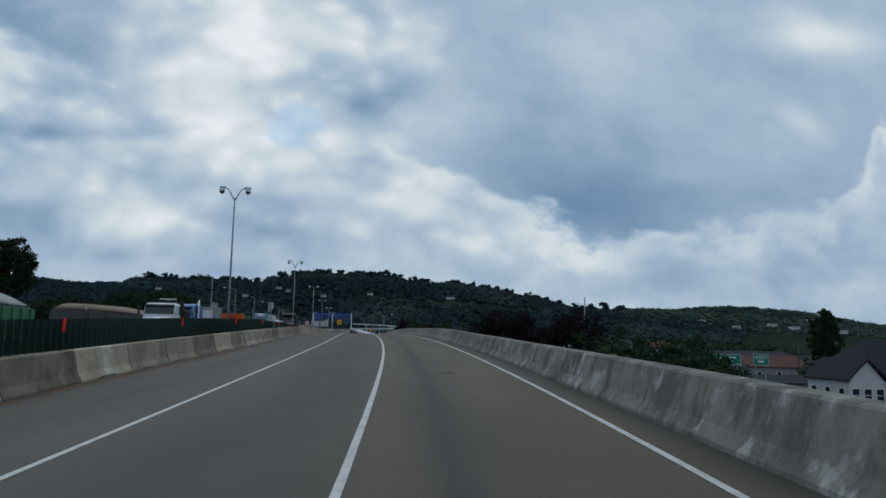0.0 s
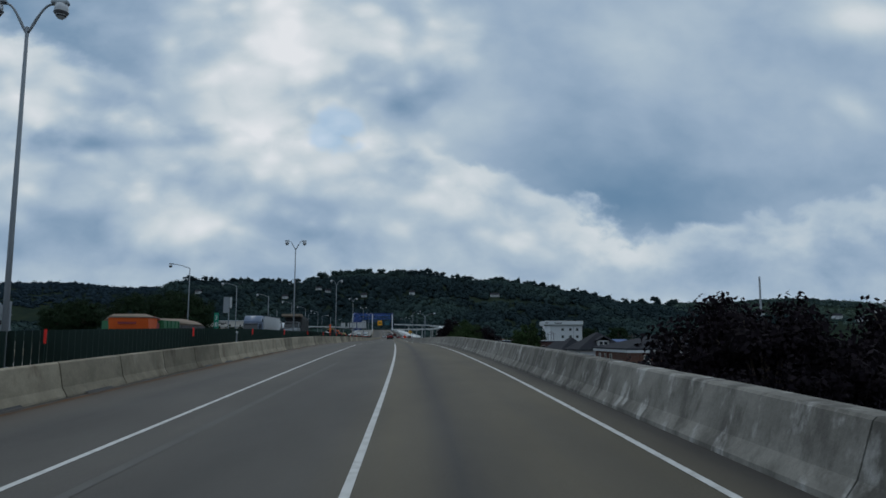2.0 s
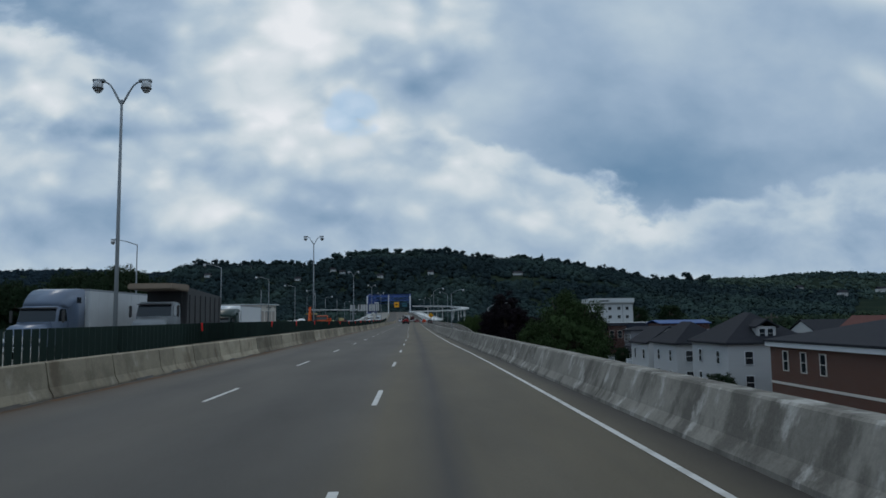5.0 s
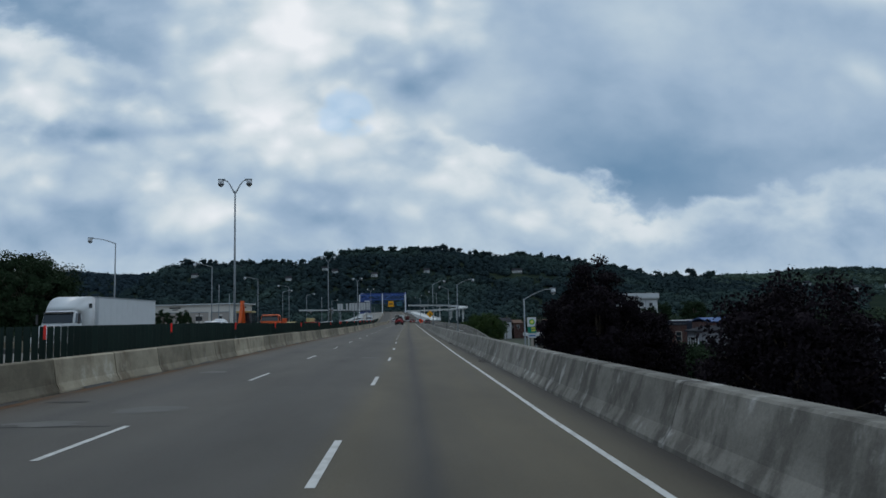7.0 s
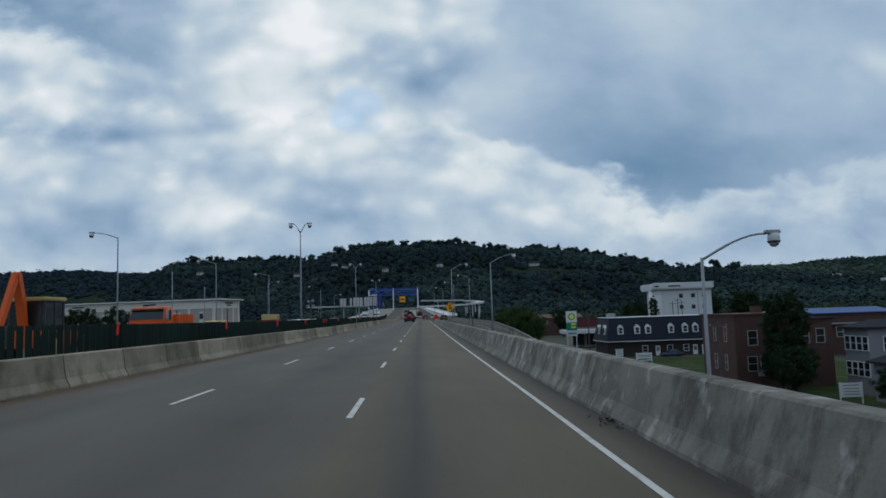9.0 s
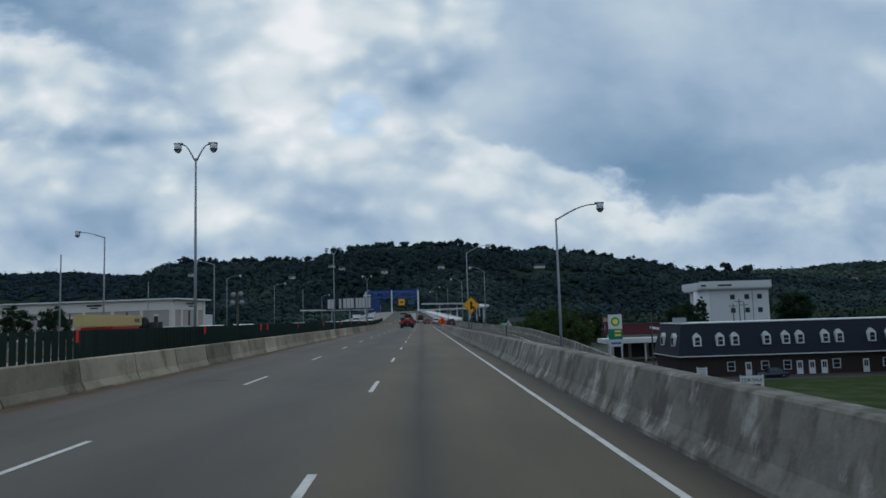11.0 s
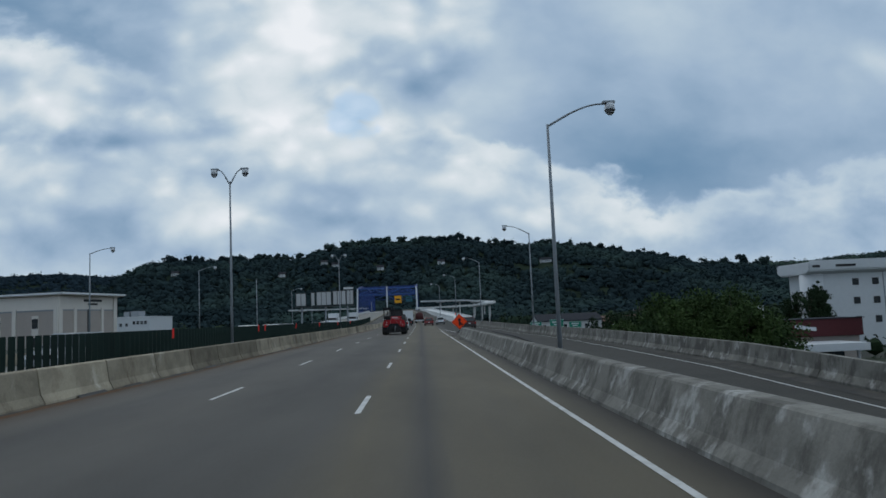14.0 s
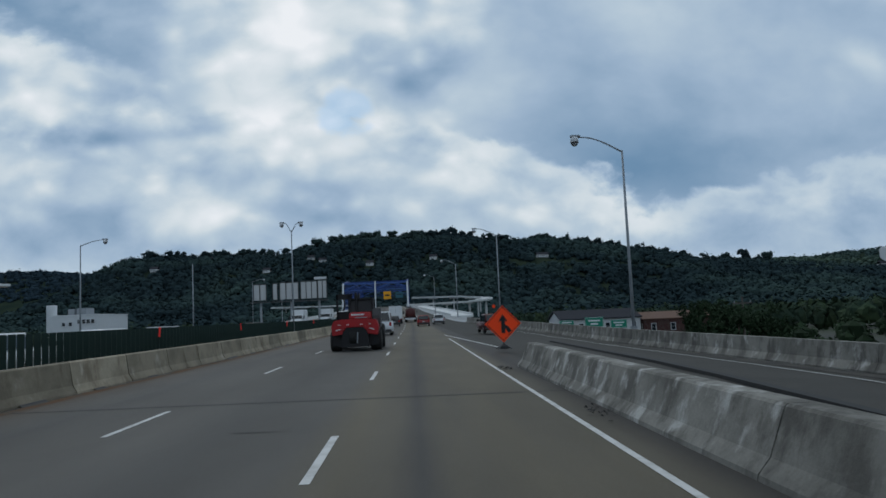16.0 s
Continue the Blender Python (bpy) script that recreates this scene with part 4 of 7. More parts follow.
def slip_strip(name, off, w, y0, y1, material, parent=None, right=True):
    """A strip on the slip road, off metres in from its right or left edge."""
    bm, rows = bmesh.new(), []
    n = round((y1 - y0) / 5)
    for i in range(n + 1):
        y = y0 + (y1 - y0) * i / n
        (xl, zl), (xr, zr) = line_at(RL, y), line_at(RR, y)
        a = xr - off if right else xl + off
        row = []
        for x in (a - w / 2, a + w / 2):
            row.append(bm.verts.new((x, y, zl + (zr - zl) * (x - xl) / (xr + 0.1 - xl) + 0.012)))
        rows.append(row)
    for p, q in zip(rows, rows[1:]):
        bm.faces.new((p[0], p[1], q[1], q[0]))
    return part(name, bm, material, parent)


slip_strip("edge_line", 1.9, 0.09, 170, 430, M_LINE, MARK)
slip_strip("edge_line", 1.2, 0.09, 210, 362, M_LINE, MARK, False)
bm = bmesh.new()
rows = []
for k in range(18):
    y = 300 + 5 * k
    (xl, zl), (xr, zr) = line_at(RL, y), line_at(RR, y)
    x = max(xl + 0.5, 9.35 + 0.006 * abs(y - 345))
    z = zl + (zr - zl) * (x - xl) / (xr + 0.1 - xl)
    rows.append([bm.verts.new((x + a, y, z + b)) for a, b in ((-0.16, 0.0), (-0.14, 0.10), (0.12, 0.10), (0.16, 0.0))])
for a, b in zip(rows, rows[1:]):
    for j in range(3):
        bm.faces.new((a[j], a[j + 1], b[j + 1], b[j]))
tagged(part("dark_kerb", bm, M_JOINT), "low dark asphalt kerb along the slip road", "kerb", kind="structure")
tagged(ribbon("scrape", (45, -2.85), (73, -2.35), 0.16, M_PATCH, None, 0.004), "long faint pale scrape along the lane", "road mark", kind="structure")
ribbon("gore_line", (374, 5.4), (400, 3.7), 0.13, M_LINE, MARK)
# Darker strips along both edges of the slip road.
tagged(slip_strip("gutter", 0.4, 0.8, 200, 360, M_SHOULDER, None, False), "dark strip along the edge of the slip road", "gutter", kind="structure")
tagged(slip_strip("gutter", 0.75, 0.9, 170, 430, M_SHOULDER), "dark strip along the edge of the slip road", "gutter", kind="structure")

# parapets of the rising approach beyond, and the far side of the opposite road
FARP = thing("approach_parapet", "pale concrete parapet of the bridge approach", "parapet", kind="structure")
for a, b in ((640, 720), (720, 800), (800, 900)):
    part("panel", along(bmesh.new(), RR, [(-0.25, 0), (-0.05, 0.95), (0.25, 0.95), (0.25, -9)], a, b, 10), M_WHITEC, FARP)
for s in range(380, 890, 30):
    part("panel", S([(-30.4, -0.85), (-30.5, 0.2), (-30.8, 0.2), (-30.8, -1.2)], s + 0.02, s + 29.98, 10, True), M_WHITEC, FARP)
LEFTP = thing("far_side_parapet", "concrete parapet across the opposite road", "parapet", kind="structure")
for s in range(-40, 380, 12):
    part("panel", S([(-30.4, -0.85), (-30.5, 0.0), (-30.8, 0.0), (-30.8, -1.4)], s + 0.02, s + 11.98, 6, True), M_CONC, LEFTP)


# ---- street lamps ----
def lamp_head(parent, x, y, z, side):
    h = part("lamp_head", ext([(y - 0.16, z + 0.02), (y - 0.12, z + 0.16), (y + 0.12, z + 0.16), (y + 0.16, z + 0.02)], x - 0.30, x + 0.30, 0.03), M_STEEL, parent)
    bm = bmesh.new()
    tube(bm, [(x + side * 0.05, y, z + 0.03), (x + side * 0.05, y, z - 0.16), (x + side * 0.05, y, z - 0.40), (x + side * 0.05, y, z - 0.52)], [0.22, 0.25, 0.20, 0.10], 14)
    part("bowl", bm, M_LAMPGL, h, "pale glass lamp bowl", True)
    bm = bmesh.new()
    tube(bm, [(x + side * 0.05, y, z - 0.28), (x + side * 0.05, y, z - 0.46)], [0.27, 0.16], 14)
    part("hood", bm, M_DARK, h, "dark lamp hood", True)


def street_lamp(label, m, height, arms, reach, group, rise=0.55):
    e = thing("street_lamp", label, "street lamp", m, group)
    part("pole", T([(0, 0, 0), (0, 0, height * 0.5), (0, 0, height)], [0.11, 0.088, 0.06], 12), M_STEEL, e, "", True)
    part("base_plate", B((-0.22, 0.22, -0.22, 0.22, 0, 0.04), (-0.17, 0.17, -0.17, 0.17, 0.04, 0.3), bevel=0.02), M_STEEL, e)
    for sd in arms:
        n = 8
        if len(arms) == 2:
            pts = [(sd * reach * (k / n), 0, height - 0.25 + 1.15 * math.sin(min(1, k / n * 1.05) * math.pi / 2) ** 1.2) for k in range(n + 1)]
        else:
            pts = [(sd * reach * (k / n), 0, height - 0.1 + rise * (1.35 * (k / n) - 0.1 * (k / n)) - 0.5 * rise * (k / n) ** 3 * 0.9) for k in range(n + 1)]
        part("arm", T(pts, [0.055] * 4 + [0.042] * 5, 8), M_STEEL, e, "", True)
        lamp_head(e, pts[-1][0] + sd * 0.25, 0, pts[-1][2] - 0.02, sd)
    return e


first = street_lamp("tall grey steel lamp post with two curved arms, on the median", stand(67.8, -13.55, 0.0), 12.7, (-1, 1), 0.88, "median lamps")
copy_thing(first, stand(139.9, -13.6, 0.0))
for s, u in ((-6, -13.4), (208.6, -13.4), (281.9, -13.52), (353.9, -13.12), (429.4, -13.3)):
    copy_thing(first, stand(s, u, 0.0))
first = street_lamp("single-arm grey steel lamp post beyond the opposite road", pose(-31.3, 153.5, 0.2), 11.2, (-1,), 2.6, "frontage lamps", 0.8)
for x, y in ((-32.6, 193), (-32.8, 232.5), (-32.2, 271.8), (-32.8, 312.5), (-32.2, 351.6)):
    copy_thing(first, pose(x, y, 0.2))
for x, y in ((-40.8, 391.5), (-37.8, 427), (-38, 520)):
    copy_thing(first, pose(x, y, 0.4, 0, 0, 180))
first = street_lamp("single-arm grey steel lamp post beside the slip road", pose(10.22, 281.6, -2.9), 10.9, (1,), 2.7, "slip road lamps", 1.25)
for x, y, z in ((12.7, 219.4, -7.3), (7.38, 331.5, -0.5)):
    copy_thing(first, pose(x, y, z))
first = street_lamp("single-arm grey steel lamp post reaching over the merge", pose(14.25, 383.3, 0.1), 11.0, (-1,), 2.6, "merge lamps", 1.25)
for x, y, z in ((12.3, 433, 0.5), (10.4, 490, 0.9), (8.0, 560, 1.9)):
    copy_thing(first, pose(x, y, z))
# thin bare poles beyond the left side
for x, y, z, h in ((-46, 330, -1.6, 13), (-60, 398, -1.8, 13.4), (-36.9, 467.8, -2, 14.2), (-38, 560, -4, 14), (-22, 640, -4, 14), (30.3, 100, -8.9, 15.1)):
    e = thing("pole", "bare thin grey steel pole standing alone", "pole", pose(x, y, z), "bare poles")
    part("shaft", T([(0, 0, 0), (0, 0, h)], [0.13, 0.08], 8), M_STEEL, e, "", True)
    part("base_plate", B((-0.2, 0.2, -0.2, 0.2, 0, 0.05)), M_STEEL, e)


# ---- warning signs ----
def arrow_pts():
    """A merge arrow in a square of half side 1."""
    return [(-0.13, -0.62), (-0.13, 0.2), (-0.32, 0.16), (0.0, 0.66), (0.32, 0.16), (0.13, 0.2), (0.13, -0.62)]


def diamond_sign(name, label, m, size, zc, face, posts):
    e = thing(name, label, "road sign", m)
    h = size
    part("panel", flat([(0, zc - h), (h, zc), (0, zc + h), (-h, zc)], 0, 0.03), face, e)
    i = h * 0.93
    k = h * 0.89
    bm = bmesh.new()
    outer = [bm.verts.new((x, -0.006, z)) for x, z in ((0, zc - i), (i, zc), (0, zc + i), (-i, zc))]
    inner = [bm.verts.new((x, -0.006, z)) for x, z in ((0, zc - k), (k, zc), (0, zc + k), (-k, zc))]
    for j in range(4):
        bm.faces.new((outer[j], outer[(j + 1) % 4], inner[(j + 1) % 4], inner[j]))
    part("border", bm, M_BLACK, e, "thin black border")
    s = h * 0.80
    part("arrow", flat([(x * s, zc + z * s) for x, z in arrow_pts()], -0.012, -0.004), M_BLACK, e, "black arrow")
    part("merging_stroke", flat([(x * s, zc + z * s) for x, z in ((0.10, -0.02), (0.10, -0.26), (0.36, -0.62), (0.58, -0.50), (0.36, -0.18))], -0.0135, -0.005), M_BLACK, e, "black joining stroke")
    for p in posts:
        part("post", p, M_DARK, e)
    return e


diamond_sign("merge_sign", "yellow diamond merge sign with black arrow on a steel post", pose(5.62, 299.8, 0), 0.77, 2.72, M_YELLOW,
             [B((-0.03, 0.03, 0.035, 0.09, -2.6, 3.3))])
e = diamond_sign("work_sign", "fluorescent orange diamond roadwork merge sign on a low stand", pose(4.93, 371.5, -0.02), 0.79, 1.09, M_FLUO,
                 [B((-0.025, 0.025, 0.035, 0.08, 0.1, 1.95))])
for a in (-1, 1):
    part("leg", T([(0, 0.06, 0.25), (a * 0.3, -0.3, 0.02)], 0.02, 6), M_DARK, e)
    part("leg", T([(0, 0.06, 0.25), (a * 0.3, 0.4, 0.02)], 0.02, 6), M_DARK, e)
part("flasher", T([(-0.36, 0.06, 1.86), (-0.36, 0.10, 1.86)], 0.075, 12), M_FLUO, e, "round orange flasher")
part("flasher_arm", B((-0.36, 0.02, 0.08, 0.1, 1.84, 1.88)), M_DARK, e)
part("ballast", B((-0.22, 0.22, -0.12, 0.2, 0.02, 0.16), bevel=0.05), M_DARK, e, "dark sandbag")


# ---- trees ----
def leaf_mesh(name, centres, inner, per, spread, size, seed, material):
    rng = np.random.default_rng(seed)
    c = np.repeat(np.array(centres), per, 0)
    n = len(c)
    d = rng.normal(0, 1, (n, 3))
    d /= np.linalg.norm(d, axis=1)[:, None]
    p = c + d * rng.uniform(0.25, 1.0, (n, 1)) * spread * np.array([1, 1, 0.8])
    a = rng.normal(0, 1, (n, 3))
    a /= np.linalg.norm(a, axis=1)[:, None]
    b = np.cross(a, rng.normal(0, 1, (n, 3)))
    b /= np.linalg.norm(b, axis=1)[:, None]
    s = size * rng.uniform(0.6, 1.35, (n, 1))
    v = np.stack([p - a * s, p + b * s * 0.62, p + a * s, p - b * s * 0.62], 1).reshape(-1, 3)
    f = np.arange(n * 4).reshape(-1, 4).tolist()
    v0, f0 = ICO
    vs, k = [v], n * 4
    for q in inner:
        vs.append(v0 * (1 + rng.uniform(-0.2, 0.2, (len(v0), 1))) * spread * 0.52 + np.array(q))
        f += (f0 + k).tolist()
        k += len(v0)
    me = bpy.data.meshes.new(name)
    me.from_pydata(np.vstack(vs).tolist(), [], f)
    me.materials.append(material)
    return me


def tree(label, m, trunk_h, crown_z, rad, rz, clumps, per, size, material, seed, group=""):
    e = thing("tree", label, "tree", m, group)
    rng = np.random.default_rng(seed)
    cs, inner = [], []
    while len(cs) < clumps:
        d = rng.normal(0, 1, 3)
        d /= np.linalg.norm(d)
        k = rng.uniform(0.25, 1.0) ** 0.5
        q = d * k * np.array([rad, rad, rz]) * rng.uniform(0.85, 1.12)
        cs.append((q[0], q[1], crown_z + q[2]))
        if k < 0.78:
            inner.append(cs[-1])
    bm = bmesh.new()
    tube(bm, [(0, 0, 0), (0.05, 0.02, trunk_h * 0.5), (0, 0.05, trunk_h), (0.1, 0, crown_z + rz * 0.5)], [0.32, 0.24, 0.19, 0.05], 9)
    part("trunk", bm, M_BARK, e, "", True)
    bm = bmesh.new()
    for c in cs[: max(10, clumps // 4)]:
        z0 = trunk_h + (c[2] - trunk_h) * 0.25
        mid = (c[0] * 0.45, c[1] * 0.45, z0 + (c[2] - z0) * 0.55)
        tube(bm, [(0, 0, max(trunk_h * 0.8, min(z0, crown_z))), mid, c], [0.10, 0.06, 0.02], 5)
    part("branchwork", bm, M_BARK, e)
    o = new("crown", leaf_mesh("crown", cs, inner, per, min(rad, rz) * 0.23, size, seed, material))
    o.parent = e
    return e


tree("dark purple maple tree close beside the parapet", pose(11.3, 186.1, -8.9), 5.0, 9.2, 2.6, 4.5, 340, 200, 0.075, M_LEAFP, 11)
tree("dark purple maple tree beyond the parapet", pose(13.9, 187.5, -8.9), 4.0, 7.6, 2.4, 3.9, 240, 150, 0.085, M_LEAFP, 25)
tree("dark purple bush below the maple", pose(10.3, 187.4, -8.9), 2.0, 8.6, 2.0, 3.8, 240, 150, 0.085, M_LEAFP, 26)
tree("bushy green tree close beside the parapet", pose(10.6, 150.0, -8.9), 5.0, 8.4, 2.4, 3.8, 560, 140, 0.055, M_LEAF, 12)
tree("bushy green undergrowth close beside the parapet", pose(8.7, 151.6, -8.9), 3.0, 7.3, 2.0, 3.4, 340, 140, 0.054, M_LEAF, 27)
tree("dark purple maple tree close beside the parapet", pose(11.3, 63.6, -9.9), 5.0, 8.9, 3.9, 3.6, 260, 150, 0.095, M_LEAFP, 13)
tree("dark purple maple tree beyond the parapet", pose(17.4, 64.4, -9.9), 5.0, 8.6, 3.6, 3.6, 220, 130, 0.10, M_LEAFP, 14)
tree("dark purple maple tree beyond the parapet", pose(15.9, 174.5, -8.9), 5.0, 8.2, 3.6, 3.8, 260, 150, 0.09, M_LEAFP, 24)
tree("leafy green tree beside the slip road", pose(21.5, 354, -8.9), 3.5, 7.3, 5.6, 4.1, 400, 130, 0.112, M_LEAFY, 15)
tree("leafy green tree beside the slip road", pose(24.6, 352, -8.9), 3.5, 7.2, 4.2, 4.4, 280, 130, 0.112, M_LEAFY, 16)
tree("tall ragged dark green tree beyond the opposite road", pose(-51.5, 110, -1.8), 5.0, 10.2, 3.6, 4.4, 150, 110, 0.2, M_LEAFD, 36)
tree("tall dark green tree before the brick block", pose(43.6, 274.2, -8.9), 4.0, 7.2, 2.6, 4.4, 220, 120, 0.12, M_LEAFD, 31)
tree("narrow dark green tree before the white block", pose(84.2, 447, -8.9), 4.0, 8.8, 1.9, 5.6, 130, 100, 0.14, M_LEAFD, 33)
tree("broad dark green tree behind the store", pose(72.5, 430, -8.9), 4.0, 7.6, 4.6, 5.2, 160, 110, 0.17, M_LEAFD, 34)
tree("round green bush below the parapet", pose(9.6, 95, -9.6), 5.0, 9.4, 1.4, 2.3, 160, 120, 0.07, M_LEAF, 17)
for k, (x, y, hh) in enumerate(((13.5, 44, 0.0), (17.5, 50, 0.3), (22.5, 55, 0.0), (16.5, 38, -0.6), (26.5, 60, 0.4))):
    tree("dense dark green bush below the parapet", pose(x, y, -10.4), 2.5, 7.4 + hh, 3.2, 3.4, 80, 110, 0.10, M_LEAFD, 50 + k, "bushes below the parapet")
proto = tree("broad green tree at the roadside", pose(-78, 300, -2.2), 5.0, 11.3, 10.0, 7.8, 260, 85, 0.24, M_LEAFD, 18, "left trees")
for x, y, z, sc, rz in ((-96, 318, -3.2, 1.05, 70), (-66, 278, -3.0, 0.92, 140), (-120, 330, -2.2, 0.9, 200), (-112, 205, -1.8, 1.1, 40), (-150, 380, -3, 1.0, 300)):
    q = copy_thing(proto, pose(x, y, z, 0, 0, rz))
    q.scale = (sc, sc, sc)
proto = tree("mid-sized dark green tree in the town", pose(23.5, 203, -8.9), 3.0, 5.4, 3.4, 3.4, 120, 110, 0.14, M_LEAFD, 19, "town trees")
for x, y, sc, rz in ((46, 196, 0.8, 100), (44.9, 257.0, 0.5, 70), (41.6, 268.5, 0.7, 200), (44.6, 277.5, 0.62, 160), (74, 190, 1.1, 33), (72, 150, 0.9, 210), (30, 404, 1.2, 10),
                     (58, 480, 1.3, 15), (16, 470, 1.1, 44), (20, 486, 1.0, 3), (35.5, 186, 0.5, 44), (124, 500, 1.9, 21), (150, 520, 2.0, 66)):
    q = copy_thing(proto, pose(x, y, -8.9, 0, 0, rz))
    q.scale = (sc, sc, sc)
proto = tree("tall slender dark conifer-like tree in the town", pose(108, 158, -9.5), 3.0, 11.0, 3.6, 7.5, 150, 110, 0.22, M_LEAFD, 20)
for k, (x, y) in enumerate(((-82.5, 367), (-77, 364), (-71.5, 366), (-66.5, 370))):
    tree("small dark green tree in front of the pale building", pose(x, y, -1.7), 1.2, 4.4 - 0.5 * (k % 2), 3.0, 3.4, 70, 80, 0.16, M_LEAFD, 30 + k, "small trees")


# ---- vehicles: each built facing +y ----
def wheel(e, x, y, r, w, side, rim=M_CHROME, z=None):
    z = r if z is None else z
    x0, x1 = sorted((x, x - side * w))
    bm = bmesh.new()
    tube(bm, [(x0, y, z), (x0 + w * 0.12, y, z), (x1 - w * 0.12, y, z), (x1, y, z)], [r * 0.9, r, r, r * 0.9], 20)
    t = part("wheel", bm, M_RUBBER, e)
    a = x + side * 0.012
    part("rim", T([(a - side * 0.04, y, z), (a, y, z)], [r * 0.58, r * 0.5], 16), rim, t)
    return t


def plate(e, x, y, z, back=True):
    part("plate", B((x - 0.15, x + 0.15, y - 0.01, y + 0.01, z, z + 0.15)), M_WHITED, e)


def car(name, label, m, body, L=4.7, W=1.85, H=1.65, kind="suv", group=""):
    e = thing(name, label, "car" if name != "van" else "van", m, group)
    hw, hl = W / 2, L / 2
    belt = H * 0.58
    low = [(-hl, 0.35), (-hl, belt * 0.93), (-hl + 0.12, belt), (hl - 1.25, belt), (hl - 0.25, belt * 0.86), (hl, belt * 0.66), (hl, 0.35), (hl - 0.2, 0.24), (-hl + 0.2, 0.24)]
    part("body", ext(low, -hw, hw, 0.05), body, e, "", True)
    ends = {"suv": (-hl + 0.06, -hl + 0.35, hl - 2.15, hl - 1.2), "sedan": (-hl + 0.5, -hl + 1.25, hl - 2.1, hl - 1.2), "van": (-hl + 0.05, -hl + 0.15, hl - 1.7, hl - 0.95),
            "pickup": (-hl + 2.0, -hl + 2.2, hl - 2.1, hl - 1.3)}[kind]
    cab = [(ends[0], belt - 0.02), (ends[1], H), (ends[2], H), (ends[3], belt - 0.02)]
    inset = lambda y, z: 0.05 + 0.17 * max(0, (z - belt)) / max(0.1, H - belt)
    part("cabin", ext(cab, -hw, hw, 0.05, inset), body, e, "", True)

    def pane(name, y0, y1, z0, z1, yt0, yt1):
        for sd in (-1, 1):
            bm = bmesh.new()
            q = [(y0, z0), (y1, z0), (yt1, z1), (yt0, z1)]
            bm.faces.new([bm.verts.new((sd * (hw - inset(0, z) + 0.012), y, z)) for y, z in q])
            part(name, bm, M_GLASSB, e)

    zt = H - 0.10
    k = (zt - belt) / (H - belt)
    r0 = ends[0] + (ends[1] - ends[0]) * k
    f0 = ends[3] + (ends[2] - ends[3]) * k
    mid = (ends[1] + ends[2]) / 2
    pane("side_window", ends[0] + 0.22, mid - 0.05, belt + 0.05, zt, r0 + 0.18, mid - 0.05)
    pane("side_window", mid + 0.05, ends[3] - 0.25, belt + 0.05, zt, mid + 0.05, f0 - 0.12)
    for nm, a, b, s in (("rear_window", ends[0], r0, -1), ("windscreen", ends[3], f0, 1)):
        bm = bmesh.new()
        w0, w1 = hw - 0.18, hw - 0.28
        pts = ((-w0, a + s * 0.015 + (b - a) * 0.12, belt + 0.08), (w0, a + s * 0.015 + (b - a) * 0.12, belt + 0.08), (w1, b + s * 0.015, zt), (-w1, b + s * 0.015, zt))
        bm.faces.new([bm.verts.new(q) for q in pts])
        part(nm, bm, M_GLASSB, e)
    part("bumper", B((-hw + 0.04, hw - 0.04, -hl - 0.07, -hl + 0.1, 0.32, 0.55), bevel=0.04), M_DARK, e)
    part("bumper", B((-hw + 0.04, hw - 0.04, hl - 0.1, hl + 0.07, 0.3, 0.55), bevel=0.04), body, e)
    part("grille", B((-0.45, 0.45, hl, hl + 0.02, 0.58, 0.78)), M_BLACK, e)
    for sd in (-1, 1):
        part("tail_light", B((sd * (hw - 0.13) - 0.09, sd * (hw - 0.13) + 0.09, -hl - 0.02, -hl + 0.06, belt * 0.68, belt * 0.95), bevel=0.015), M_REDLENS, e)
        part("headlight", B((sd * (hw - 0.25) - 0.17, sd * (hw - 0.25) + 0.17, hl - 0.08, hl + 0.015, belt * 0.6, belt * 0.76), bevel=0.02), M_LENS, e)
        part("mirror", B((sd * (hw + 0.1) - 0.09, sd * (hw + 0.1) + 0.09, ends[3] - 0.5, ends[3] - 0.35, belt + 0.04, belt + 0.24), bevel=0.03), M_BLACK, e)
        for y in (-hl + 0.85, hl - 0.9):
            wheel(e, sd * hw, y, 0.34, 0.22, sd)
    plate(e, 0, -hl - 0.03, 0.62)
    return e


def truck_wheels(e, ys, hw=1.22, r=0.5):
    for y in ys:
        for sd in (-1, 1):
            wheel(e, sd * hw, y, r, 0.55 if y < 2 else 0.3, sd)


